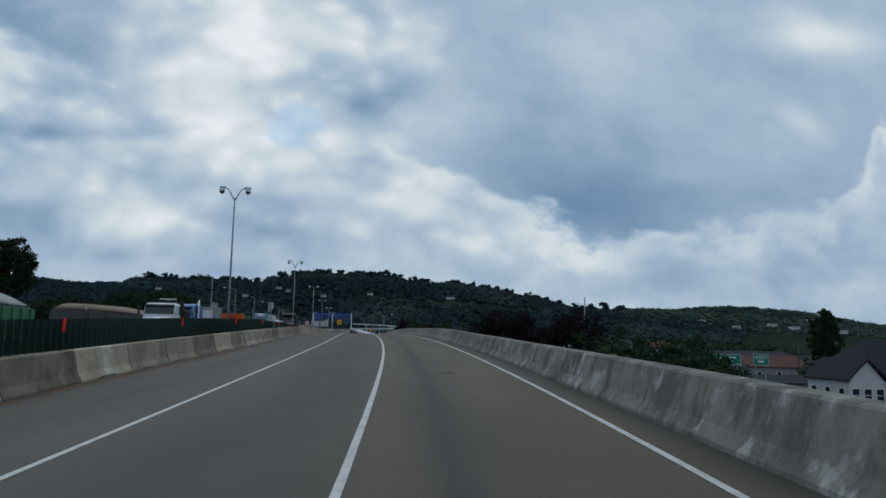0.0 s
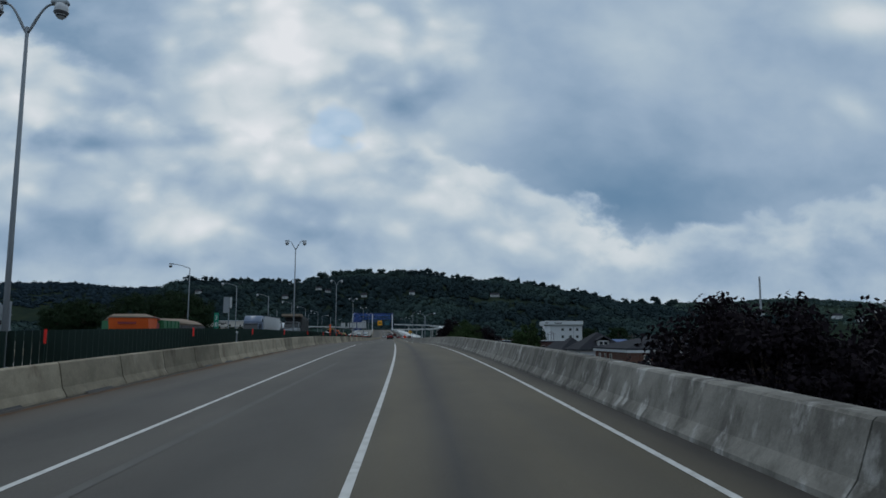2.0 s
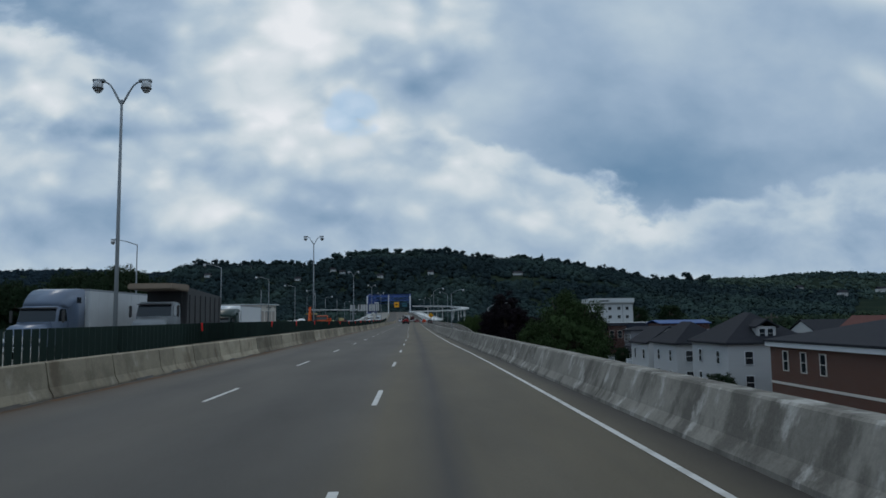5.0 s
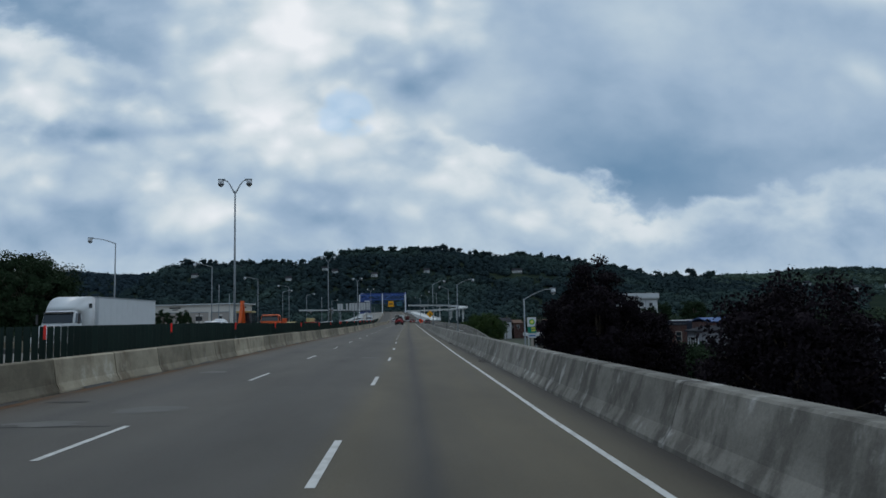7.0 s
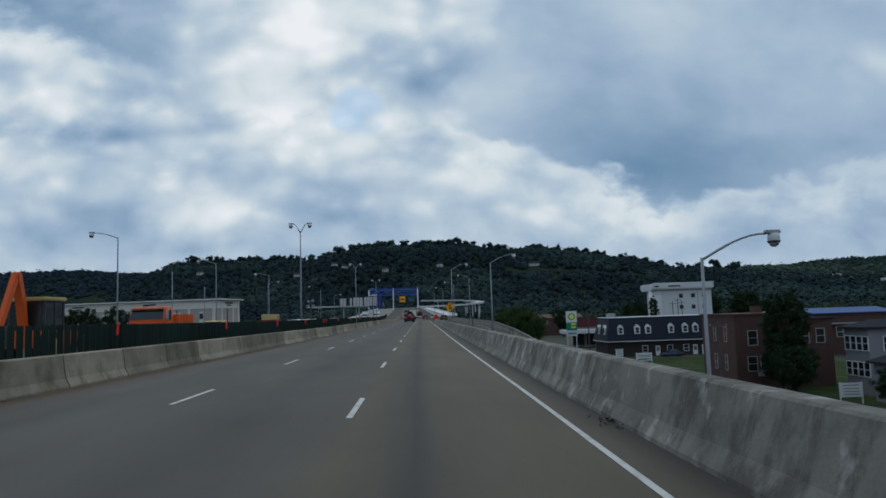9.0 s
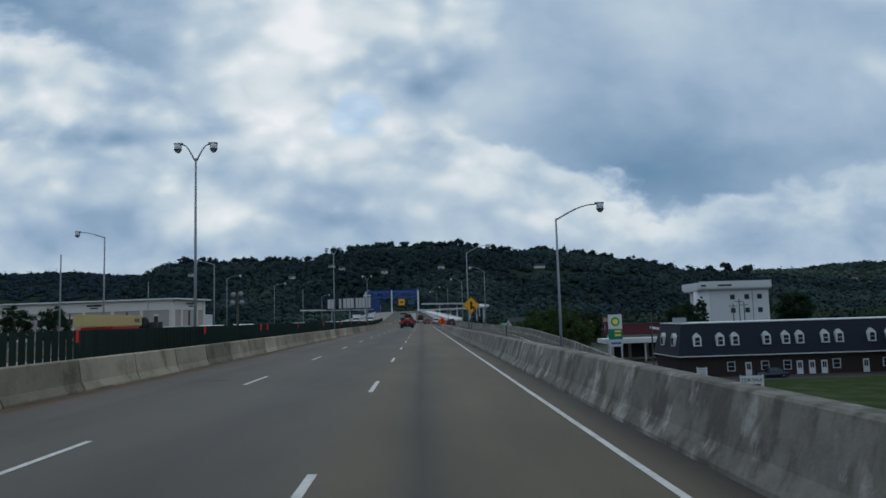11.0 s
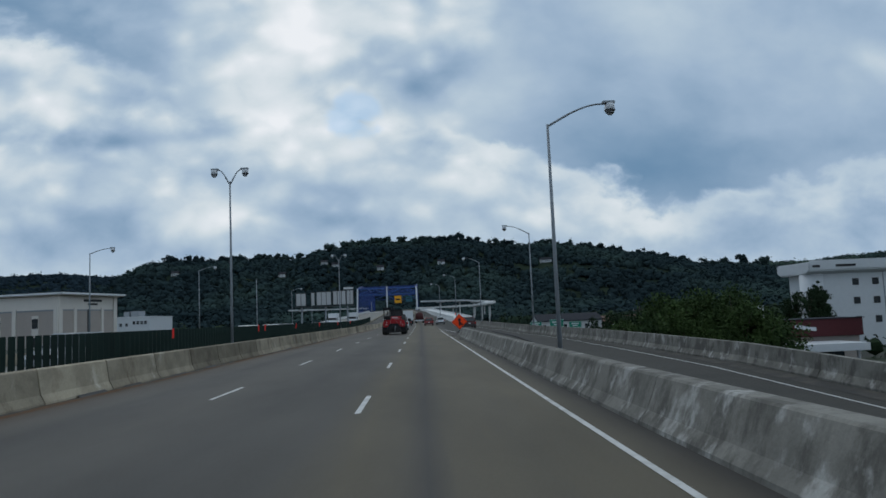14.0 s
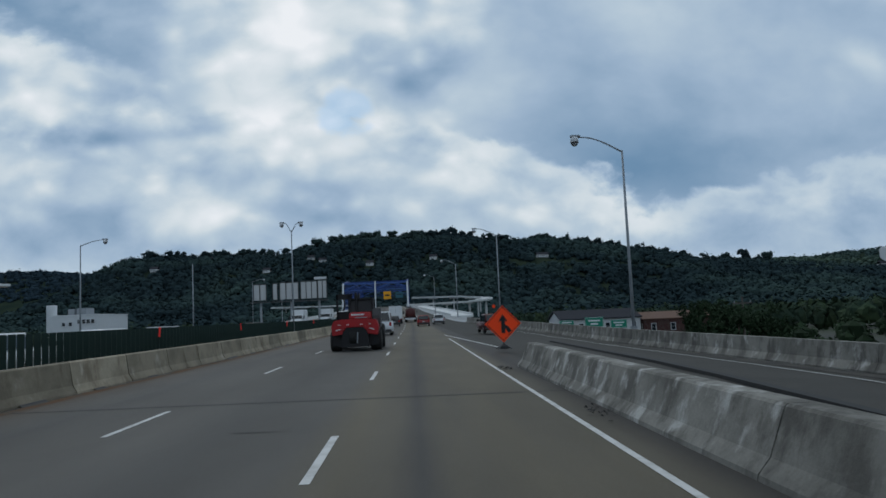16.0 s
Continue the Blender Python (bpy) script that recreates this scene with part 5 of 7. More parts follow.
def cab_front(e, y, w, body, h, hood, k=1.0):
    """A bonneted cab, whose nose is at y and whose bonnet is hood long."""
    hw = w / 2
    cy = y - hood
    part("hood", ext([(cy - 0.05, 0.8), (cy - 0.05, 1.72 * k), (y - 0.35, 1.55 * k), (y - 0.06, 1.36 * k), (y, 1.15), (y, 0.75)], -hw * 0.72, hw * 0.72, 0.08), body, e, "", True)
    top = h - 0.05
    lean = lambda q, z: 0.04 + 0.10 * max(0.0, z - 1.7 * k)
    part("cab", ext([(cy - 1.7, 0.8), (cy - 1.7, top), (cy - 0.55, h), (cy - 0.22, top), (cy + 0.1, 1.72 * k), (cy + 0.1, 0.8)], -hw * 0.94, hw * 0.94, 0.07, lean), body, e, "", True)
    bm = bmesh.new()
    z0, z1 = 1.76 * k, h - 0.22
    ya = lambda z: cy + 0.1 - 0.32 * (z - 1.72 * k) / max(0.1, top - 1.72 * k) + 0.025
    bm.faces.new([bm.verts.new(q) for q in ((-hw * 0.84, ya(z0), z0), (hw * 0.84, ya(z0), z0), (hw * 0.80, ya(z1), z1), (-hw * 0.80, ya(z1), z1))])
    part("windscreen", bm, M_GLASSB, e)
    part("visor", B((-hw * 0.84, hw * 0.84, ya(z1) - 0.05, ya(z1) + 0.2, z1 + 0.02, z1 + 0.09), bevel=0.02), M_DARK, e)
    for sd in (-1, 1):
        bm = bmesh.new()
        xo = lambda z: sd * (hw * 0.94 - lean(0, z) + 0.012)
        bm.faces.new([bm.verts.new(q) for q in ((xo(z0), cy - 1.15, z0), (xo(z0), cy - 0.12, z0), (xo(z1), cy - 0.38, z1), (xo(z1), cy - 1.1, z1))])
        part("side_window", bm, M_GLASSB, e)
        part("mirror", B((sd * (hw + 0.2) - 0.08, sd * (hw + 0.2) + 0.08, cy - 0.05, cy + 0.05, 1.7 * k, 2.3 * k), bevel=0.03), M_DARK, e)
        part("fender", ext([(y - 1.5, 0.75), (y - 1.3, 1.15), (y - 0.7, 1.2), (y - 0.2, 1.05), (y - 0.1, 0.7)], sd * hw * 0.98 - 0.2, sd * hw * 0.98 + 0.05, 0.04), body, e)
        part("headlight", B((sd * hw * 0.75 - 0.16, sd * hw * 0.75 + 0.16, y - 0.12, y + 0.02, 0.95, 1.15), bevel=0.03), M_LENS, e)
    part("grille", B((-hw * 0.5, hw * 0.5, y, y + 0.04, 0.85, 1.3), bevel=0.02), M_CHROME, e)
    part("bumper", B((-hw, hw, y - 0.08, y + 0.15, 0.45, 0.75), bevel=0.04), M_CHROME, e)


def semi(label, m, body, trailer, sleeper=True, length=13.5):
    e = thing("semi_truck", label, "truck", m)
    cab_front(e, 8.0, 2.5, body, 3.0, 1.7, 1.18)
    if sleeper:
        slim = lambda y, z: 0.25 * max(0.0, (y - 4.6) / 1.6) ** 2
        q = part("sleeper", ext([(3.1, 0.8), (3.1, 4.0), (3.9, 4.02), (4.6, 3.9), (5.2, 3.65), (5.7, 3.3), (6.02, 2.93), (5.6, 2.85), (5.0, 2.8), (4.9, 0.8)], -1.22, 1.22, 0.07, slim), body, e, "", True)
        for sd in (-1, 1):
            part("sleeper_window", B((sd * 1.215 - 0.012, sd * 1.215 + 0.012, 3.65, 4.2, 3.15, 3.5)), M_GLASSB, q)
    for sd in (-1, 1):
        part("exhaust_stack", T([(sd * 1.15, 3.1, 1.2), (sd * 1.15, 3.1, 3.6)], 0.07, 8), M_CHROME, e)
        part("tank", T([(sd * 0.95, 3.4, 0.75), (sd * 0.95, 5.3, 0.75)], 0.33, 14), M_CHROME, e)
    part("chassis", B((-0.45, 0.45, -3.0, 7.6, 0.65, 0.95)), M_DARK, e)
    truck_wheels(e, (6.9, 2.4, 1.1))
    if trailer:
        b = part("trailer", B((-1.3, 1.3, 2.7 - length, 2.7, 1.15, 4.05), bevel=0.05), trailer, e)
        part("rail", B((-1.315, 1.315, 2.65 - length, 2.72, 1.15, 1.32)), M_GREY, b)
        part("rail", B((-1.315, 1.315, 2.65 - length, 2.72, 3.93, 4.04)), M_GREY, b)
        for k in range(1, 11):
            y = 2.7 - length * k / 11
            part("seam", B((-1.308, 1.308, y - 0.02, y + 0.02, 1.3, 3.95)), M_WHITED, b)
        truck_wheels(e, (1.6 - length * 0.86, 2.9 - length * 0.86))
    return e


def dump_truck(label, m, body, bed, load, length=8.5, nose=True, hood=1.4):
    e = thing("dump_truck", label, "truck", m)
    y1 = length / 2
    if nose:
        cab_front(e, y1, 2.45, body, 2.75, hood, 1.1)
    yb1 = y1 - (hood + 1.85 if nose else 0)
    yb0 = -y1
    part("chassis", B((-0.45, 0.45, yb0, y1 - 0.6, 0.65, 0.98)), M_DARK, e)
    b = part("bed", ext([(yb0, 1.1), (yb0 - 0.15, 2.25), (yb1 - 0.1, 2.25), (yb1, 1.1)], -1.22, 1.22, 0.04), bed, e)
    n = 6
    for k in range(n):
        y = yb0 + 0.3 + (yb1 - yb0 - 0.6) * k / (n - 1)
        part("rib", B((-1.27, 1.27, y - 0.05, y + 0.05, 1.12, 2.22)), bed, b)
    if load:
        top = [(yb0 - 0.1, 2.26), (yb0 + 0.9, 2.68), (yb0 * 0.6 + yb1 * 0.4, 2.86), (yb1 - 1.0, 2.74), (yb1 - 0.05, 2.26)]
        part("load_cover", ext(top, -1.22, 1.22, 0.12, lambda y, z: 0.55 * (z - 2.26) / 0.6), load, e, "mounded tan cover", True)
    truck_wheels(e, ((y1 - 0.9,) if nose else ()) + (yb0 + 1.2, yb0 + 2.5))
    return e


OPP = -15.75


def opp(s, rz=180, u=OPP):
    return stand(s, u, -0.05 + 0.0515 * (u + 14.0), rz)


dump_truck("green dump truck with a grey mounded load, queueing", opp(27.5), M_GREENT, M_GREENT, M_GREY, 7.5)
dump_truck("trailer with a mounded tan tarpaulin, in the queue", opp(59.5, 180, -21), M_DKRED, M_DARK, M_TAN, 17.0, False)
q = dump_truck("white flatbed truck with a tall black headboard, in the queue", opp(54.8), M_WHITE, M_BLACK, None, 5.0, True, 1.15)
part("headboard", B((-1.15, 1.15, -0.9, -0.55, 1.2, 2.98), bevel=0.05), M_BLACK, q)
part("light_bar", B((-0.6, 0.6, -0.85, -0.65, 3.06, 3.14), (-0.06, 0.06, -0.78, -0.72, 2.96, 3.07), bevel=0.02), M_WHITED, q, "pale roof light bar")
e = thing("tractor_unit", "blue bonneted tractor unit with two chrome stacks, in the queue", "truck", opp(60.2))
cab_front(e, 3.0, 2.4, M_BLUE, 2.42, 1.5, 0.97)
q = part("sleeper", B((-1.16, 1.16, -1.7, -0.15, 0.8, 2.5), bevel=0.08), M_BLUE, e, "blue sleeper box")
part("roof_cap", ext([(-1.7, 2.45), (-1.7, 2.58), (-0.6, 2.56), (0.2, 2.42)], -1.05, 1.05, 0.05), M_BLUE, q)
part("nose_trim", B((-0.62, 0.62, 3.04, 3.1, 0.8, 1.45), bevel=0.03), M_CHROME, e, "chrome grille surround")
for sd in (-1, 1):
    k = part("exhaust_stack", T([(sd * 1.2, -0.02, 1.0), (sd * 1.2, -0.02, 2.5), (sd * 1.2, -0.1, 2.85)], [0.08, 0.08, 0.07], 10), M_CHROME, e, "chrome exhaust stack", True)
    part("heat_shield", T([(sd * 1.2, -0.02, 1.3), (sd * 1.2, -0.02, 2.2)], 0.105, 10), M_CHROME, k)
    part("tank", T([(sd * 0.95, -0.9, 0.7), (sd * 0.95, 0.7, 0.7)], 0.3, 14), M_CHROME, e)
part("chassis", B((-0.45, 0.45, -3.2, 2.8, 0.6, 0.9)), M_DARK, e)
truck_wheels(e, (2.0, -1.9, -3.0))
e.scale = (1.0, 1.0, 1.11)
e = thing("generator_unit", "pale grey boxy machine with four short pipes on top", "machine", opp(68.6))
part("body", B((-1.15, 0.1, -1.6, 1.5, 0.9, 2.7), bevel=0.05), M_GREY, e)
for k in range(4):
    q = part("pipe", T([(-0.75, -1.15 + 0.62 * k, 2.68), (-0.75, -1.15 + 0.62 * k, 3.05), (-0.75, -1.15 + 0.62 * k, 3.18)], [0.13, 0.1, 0.16], 10), M_GREY, e)
    part("collar", T([(-0.75, -1.15 + 0.62 * k, 2.7), (-0.75, -1.15 + 0.62 * k, 2.78)], 0.2, 10), M_STEEL, q)
part("panel", B((-0.95, -0.1, 1.5, 1.53, 1.3, 2.4)), M_WHITED, e)
for z in (1.72, 2.3):
    part("rail", B((-1.19, -1.15, -1.55, 1.55, z, z + 0.06), bevel=0.008), M_STEEL, e)
for y, z in ((-0.9, 1.95), (0.55, 2.45), (0.9, 1.3)):
    part("latch", B((-1.2, -1.15, y, y + 0.16, z, z + 0.16), bevel=0.01), M_BLACK, e)
part("lift_post", B((-1.2, -1.12, 1.35, 1.47, 0.9, 2.85), (-1.2, -1.12, -1.47, -1.35, 0.9, 2.85)), M_STEEL, e)
part("skid", B((-1.2, 1.2, -1.9, 1.8, 0.55, 0.92)), M_DARK, e)
truck_wheels(e, (-1.0, 1.0), 1.15, 0.48)
e = thing("skip_truck", "low truck with orange hopper and green bed, in the queue", "truck", opp(89.2, 180, -16.5))
h = part("hopper", ext([(0.0, 1.5), (-0.2, 2.4), (1.7, 2.4), (1.5, 1.5)], -1.2, 1.2, 0.05), M_ORANGE, e, "orange front hopper")
part("rim", B((-1.25, 1.25, -0.25, 1.75, 2.39, 2.46), bevel=0.02), M_TAN, h)
part("letter_bar", B((-0.5, 0.6, 1.64, 1.7, 2.0, 2.14)), M_DKRED, h)
part("hitch", B((-1.1, 0.6, -1.0, -0.15, 1.1, 2.2), bevel=0.1), M_DKRED, e, "dark red hitch frame")
part("hoist_arm", T([(-0.9, -0.2, 1.2), (-0.9, -0.5, 2.45), (-0.9, -1.4, 2.3)], 0.12, 8), M_DKRED, e)
b = part("bed", ext([(-4.9, 1.1), (-5.0, 2.3), (-1.2, 2.3), (-1.1, 1.1)], -1.2, 1.2, 0.05), M_GREENT, e, "green bed")
for k in range(5):
    part("rib", B((-1.25, 1.25, -4.8 + 0.85 * k, -4.7 + 0.85 * k, 1.12, 2.27)), M_GREENT, b)
part("chassis", B((-0.9, 0.9, -4.7, 2.4, 0.6, 1.5)), M_DARK, e)
truck_wheels(e, (-3.8, -2.5, 1.4))
q = dump_truck("green trailer with a mounded tan tarpaulin, in the queue", opp(110.5, 180, -24), M_GREENT, M_GREENT, M_TAN, 9.4, False)
q.scale = (1.0, 1.0, 1.25)
dump_truck("trailer with a mounded tan tarpaulin, in the queue", opp(108.2, 180, -20), M_DARK, M_DARK, M_TAN, 13.5, False)
semi("grey-blue sleeper tractor with a white box trailer, in the queue", opp(152.5, 180, -20.5), M_BLUEGREY, M_WHITED, True, 14.5)
e = thing("dump_truck", "tall dark dump truck with a pale canopy over its cab", "truck", opp(156.0, 180, -15.3))
cab_front(e, 7.5, 2.5, M_GREY, 3.0, 1.4, 1.2)
part("cab_canopy", ext([(3.6, 3.7), (3.6, 4.15), (6.9, 4.1), (7.0, 3.75)], -1.35, 1.35, 0.06), M_TAN, e, "pale canopy over the cab")
bd = part("bed", ext([(-4.4, 1.2), (-4.7, 3.6), (3.6, 4.0), (3.8, 1.2)], -1.25, 1.25, 0.05), M_DARK, e)
for q in range(7):
    part("rib", B((-1.31, 1.31, -4.1 + 1.2 * q, -3.98 + 1.2 * q, 1.3, 3.5)), M_DARK, bd)
part("chassis", B((-0.45, 0.45, -4.4, 6.8, 0.65, 1.15)), M_DARK, e)
part("shade_panel", B((-1.1, 1.1, 4.2, 4.3, 2.9, 3.75)), M_BLACK, e)
truck_wheels(e, (6.5, -1.2, -2.5))
q = semi("dark green sleeper tractor without trailer, in the queue", opp(179.0, 180, -17.5), M_DKGREENT, None)
q.scale = (1.0, 1.0, 0.74)
semi("white sleeper tractor with a white box trailer, in the queue", opp(206.0, 180, -23.6), M_WHITE, M_WHITED, True, 12.5)
car("car", "white car in the opposite queue", opp(204.5), M_WHITE, kind="suv", group="queueing cars")
e = car("pickup_truck", "white pickup with a round pale tank in its bed", opp(211.5), M_WHITE, 5.6, 1.95, 1.85, "pickup")
part("tank", T([(0, -2.5, 1.45), (0, -2.4, 1.5), (0, -0.8, 1.5), (0, -0.7, 1.45)], [0.3, 0.55, 0.55, 0.3], 16), M_WHITED, e, "round pale tank", True)

# backhoe loader
e = thing("backhoe_loader", "orange backhoe loader with raised arm and tan cab", "construction vehicle", opp(224.0, 0))
part("body", ext([(-1.6, 0.7), (-1.6, 1.45), (0.5, 1.5), (2.3, 1.35), (2.4, 0.7)], -0.75, 0.75, 0.06), M_ORANGE, e)
c = part("cab", B((-0.75, 0.75, -1.1, 0.6, 1.4, 2.75), bevel=0.05), M_GLASSB, e, "glazed cab")
part("roof", B((-0.85, 0.85, -1.25, 0.75, 2.75, 2.92), bevel=0.05), M_CREAM, c, "tan cab roof")
for x in (-0.74, 0.74):
    for y in (-1.08, -0.2, 0.58):
        part("pillar", B((x - 0.04, x + 0.04, y - 0.04, y + 0.04, 1.4, 2.76)), M_DARK, c)
bmn = part("boom", ext([(-1.45, 1.0), (-1.75, 2.6), (-2.15, 3.75), (-2.1, 3.95), (-1.85, 3.95), (-1.45, 2.75), (-1.15, 1.0)], -0.17, 0.17, 0.03), M_ORANGE, e)
part("boom_ram", T([(0, -1.3, 1.6), (0, -1.55, 2.9)], 0.06, 8), M_DARK, bmn, "dark hydraulic ram")
part("stick", ext([(-2.2, 3.85), (-3.35, 1.6), (-3.15, 1.5), (-1.95, 3.7)], -0.13, 0.13, 0.03), M_ORANGE, e)
part("bucket", ext([(-3.5, 0.9), (-3.6, 1.55), (-3.05, 1.7), (-2.8, 1.2), (-3.1, 0.8)], -0.35, 0.35, 0.03), M_DARK, e)
part("loader_bucket", ext([(2.7, 0.2), (3.5, 0.15), (3.4, 0.3), (2.9, 0.9), (2.7, 0.8)], -1.15, 1.15, 0.03), M_ORANGE, e)
for sd in (-1, 1):
    part("loader_arm", T([(sd * 0.7, 0.4, 1.4), (sd * 0.7, 1.9, 1.3), (sd * 0.7, 2.8, 0.6)], 0.09, 8), M_ORANGE, e)
    wheel(e, sd * 1.1, -0.9, 0.72, 0.45, sd, M_CREAM)
    wheel(e, sd * 1.0, 1.6, 0.45, 0.35, sd, M_CREAM)
dump_truck("small orange works truck, in the queue", opp(239.0), M_ORANGE, M_ORANGE, None, 6.2, True, 0.9)
car("pickup_truck", "pale works pickup in the queue", opp(252), M_CREAM, 5.5, 1.95, 1.85, "pickup", "queueing cars")

# boom lift
e = thing("boom_lift", "cream telescopic boom lift on a dark chassis", "construction vehicle", opp(274.7, 0))
part("chassis", B((-1.15, 1.15, -2.0, 2.0, 0.5, 1.05), bevel=0.06), M_RED, e)
part("turret", B((-0.95, 0.95, -2.2, 1.6, 1.05, 1.78), bevel=0.12), M_RED, e)
bmn = part("boom", B((-0.26, 0.26, -4.2, 3.4, 1.78, 2.42), bevel=0.05), M_CREAM, e)
for k, x in enumerate((2.3, 2.55, 2.8)):
    part("letter_bar", B((-0.268, 0.268, x, x + 0.16, 2.0, 2.22)), M_BLACK, bmn)
part("boom_head", B((-0.3, 0.3, 3.4, 4.4, 1.6, 2.3), bevel=0.1), M_BLACK, e)
part("basket", B((-0.8, 0.8, 4.4, 4.5, 0.9, 2.0), (-0.8, 0.8, 5.2, 5.3, 0.9, 2.0), (-0.8, 0.8, 4.4, 5.3, 0.85, 0.95)), M_DARK, e)
for sd in (-1, 1):
    for y in (-1.3, 1.3):
        wheel(e, sd * 1.2, y, 0.5, 0.4, sd, M_CREAM)
# floodlight mast
e = thing("floodlight_mast", "wooden work-light mast with round grey floodlights", "lamp", pose(-14.9, 297.8, 0))
part("mast", T([(0, 0, 0), (0, 0, 4.4)], [0.13, 0.10], 8), M_WOOD, e)
part("crossbar", B((-0.45, 0.45, -0.05, 0.05, 3.85, 3.95)), M_WOOD, e)
for x, z in ((-0.33, 4.2), (0.33, 4.25), (0.4, 3.5), (-0.4, 3.5)):
    part("floodlight", T([(x, 0.12, z), (x, -0.06, z), (x, -0.2, z)], [0.10, 0.19, 0.22], 14), M_STEEL, e, "round grey floodlight", True)
for s, bod, lab in ((284, M_GREY, "silver car in the opposite queue"), (292.5, M_WHITE, "white car in the opposite queue"), (303, M_WHITE, "white car in the opposite queue"), (334, M_GREY, "silver car in the opposite queue"),
                    (369.5, M_WHITE, "white car in the opposite queue"), (380, M_WHITE, "white van-like car in the opposite queue"), (389.5, M_GREY, "silver car in the opposite queue"), (418, M_DARK, "dark car in the opposite queue"), (446, M_WHITE, "white car in the opposite queue")):
    car("car", lab, opp(s), bod, 4.8, 1.9, 1.72, "suv", "queueing cars")
for s, u in ((486, -21), (500, -17)):
    e = thing("box_truck", "white box truck coming down the far ramp", "truck", stand(s, u, -0.2, 180))
    cab_front(e, 4.0, 2.4, M_WHITE, 2.5, 0.9)
    part("box", B((-1.2, 1.2, -3.8, 1.3, 0.95, 3.5), bevel=0.05), M_WHITE, e)
    part("chassis", B((-0.5, 0.5, -3.6, 3.4, 0.5, 0.96)), M_DARK, e)
    truck_wheels(e, (3.0, -2.4))

# traffic ahead
car("van", "white passenger van seen from behind, on the motorway", stand(408, -1.7), M_WHITE, 5.4, 2.0, 2.15, "van")
e = thing("box_truck", "white box truck seen from behind, on the motorway", "truck", stand(478, -1.7))
cab_front(e, 4.0, 2.3, M_WHITE, 2.4, 0.9)
b = part("box", B((-1.2, 1.2, -3.8, 1.3, 0.95, 3.3), bevel=0.05), M_WHITE, e)
part("door_seam", B((-0.01, 0.01, -3.815, -3.79, 1.0, 3.2)), M_GREY, b)
part("chassis", B((-0.5, 0.5, -3.6, 3.4, 0.5, 0.96)), M_DARK, e)
for sd in (-1, 1):
    part("tail_light", B((sd * 1.0 - 0.1, sd * 1.0 + 0.1, -3.84, -3.79, 0.75, 0.92)), M_REDLENS, e)
truck_wheels(e, (3.0, -2.4))
car("car", "dark car on the motorway ahead", stand(458, -1.7), M_DARK, kind="suv")
car("car", "white car on the motorway ahead", stand(482, -5.3), M_WHITE, kind="suv")
car("car", "white car on the motorway ahead", stand(505, -1.7), M_WHITE, kind="sedan", H=1.45)
car("car", "red car on the motorway ahead", stand(451.2, 2.83), M_DKRED, kind="suv")
e = thing("tank_truck", "dark red tank truck seen from behind, on the motorway", "truck", stand(490, 1.2))
part("tank", T([(0, -3.4, 1.9), (0, -3.3, 1.9), (0, 2.0, 1.9), (0, 2.1, 1.9)], [0.75, 0.95, 0.95, 0.75], 20), M_MAROON, e, "", True)
cab_front(e, 5.2, 2.4, M_MAROON, 2.7, 1.3)
part("chassis", B((-0.5, 0.5, -3.6, 4.4, 0.55, 0.98)), M_DARK, e)
part("bumper", B((-1.15, 1.15, -3.75, -3.6, 0.5, 0.8)), M_WHITED, e)
truck_wheels(e, (4.2, -1.4, -2.6))
car("car", "dark red estate car on the slip road", pose(7.7, 402, -0.12, 0, 0, 3), M_MAROON, 4.8, 1.85, 1.6, "suv")
car("car", "pale car far ahead on the merge", stand(462, 5.6), M_WHITE, kind="suv")

# heavy forklift in the lane ahead
e = thing("forklift_truck", "big red forklift truck with black mast and guard, seen from behind", "forklift", stand(379.5, -1.75, 0, 0))
cw = part("counterweight", flat([(-0.72, 0.86), (-1.14, 0.80), (-1.20, 1.22), (-1.08, 1.56), (-0.60, 1.62), (0.60, 1.62), (1.08, 1.56), (1.20, 1.22), (1.14, 0.80), (0.72, 0.86)], -2.35, -1.0), M_RED, e, "dirty red counterweight")
bm = bmesh.new()
bm.from_mesh(cw.data)
bmesh.ops.bevel(bm, geom=list(bm.edges), offset=0.035, segments=2, affect="EDGES", clamp_overlap=True)
bm.to_mesh(cw.data)
bm.free()
# A solid black block gives the look of the hollow's shade.
part("recess", flat([(-0.72, 0.22), (-0.62, 0.98), (-0.42, 1.20), (0.42, 1.20), (0.62, 0.98), (0.72, 0.22)], -2.375, -1.6), M_BLACK, cw, "black block for the shaded recess")
part("brow", flat([(-0.62, 1.05), (-0.42, 1.24), (0.42, 1.24), (0.62, 1.05), (0.62, 1.17), (0.44, 1.32), (-0.44, 1.32), (-0.62, 1.17)], -2.46, -2.3), M_RED, cw)
part("tow_wheel", T([(-0.30, -2.2, 0.70), (-0.26, -2.2, 0.70), (0.04, -2.2, 0.70), (0.08, -2.2, 0.70)], [0.30, 0.35, 0.35, 0.30], 18), M_RUBBER, cw)
part("tow_pin", T([(0.10, -2.46, 0.42), (0.14, -2.46, 0.95)], 0.035, 8), M_GREY, cw, "pale tow pin")
for x in (-0.78, -0.36, 0.34, 0.75):
    part("tail_light", B((x - 0.07, x + 0.07, -2.40, -2.33, 1.335, 1.365)), M_LENS, cw)
for sd in (-1, 1):
    part("lamp_bracket", flat([(sd * 0.72, 1.12), (sd * 0.96, 1.05), (sd * 0.98, 1.09), (sd * 0.74, 1.16)], -2.40, -2.33), M_WHITED, cw, "pale lamp bracket")
    part("side_skirt", flat([(sd * 0.70, 0.24), (sd * 1.16, 0.30), (sd * 1.16, 0.82), (sd * 0.70, 0.88)], -2.0, -1.1), M_BLACK, cw)
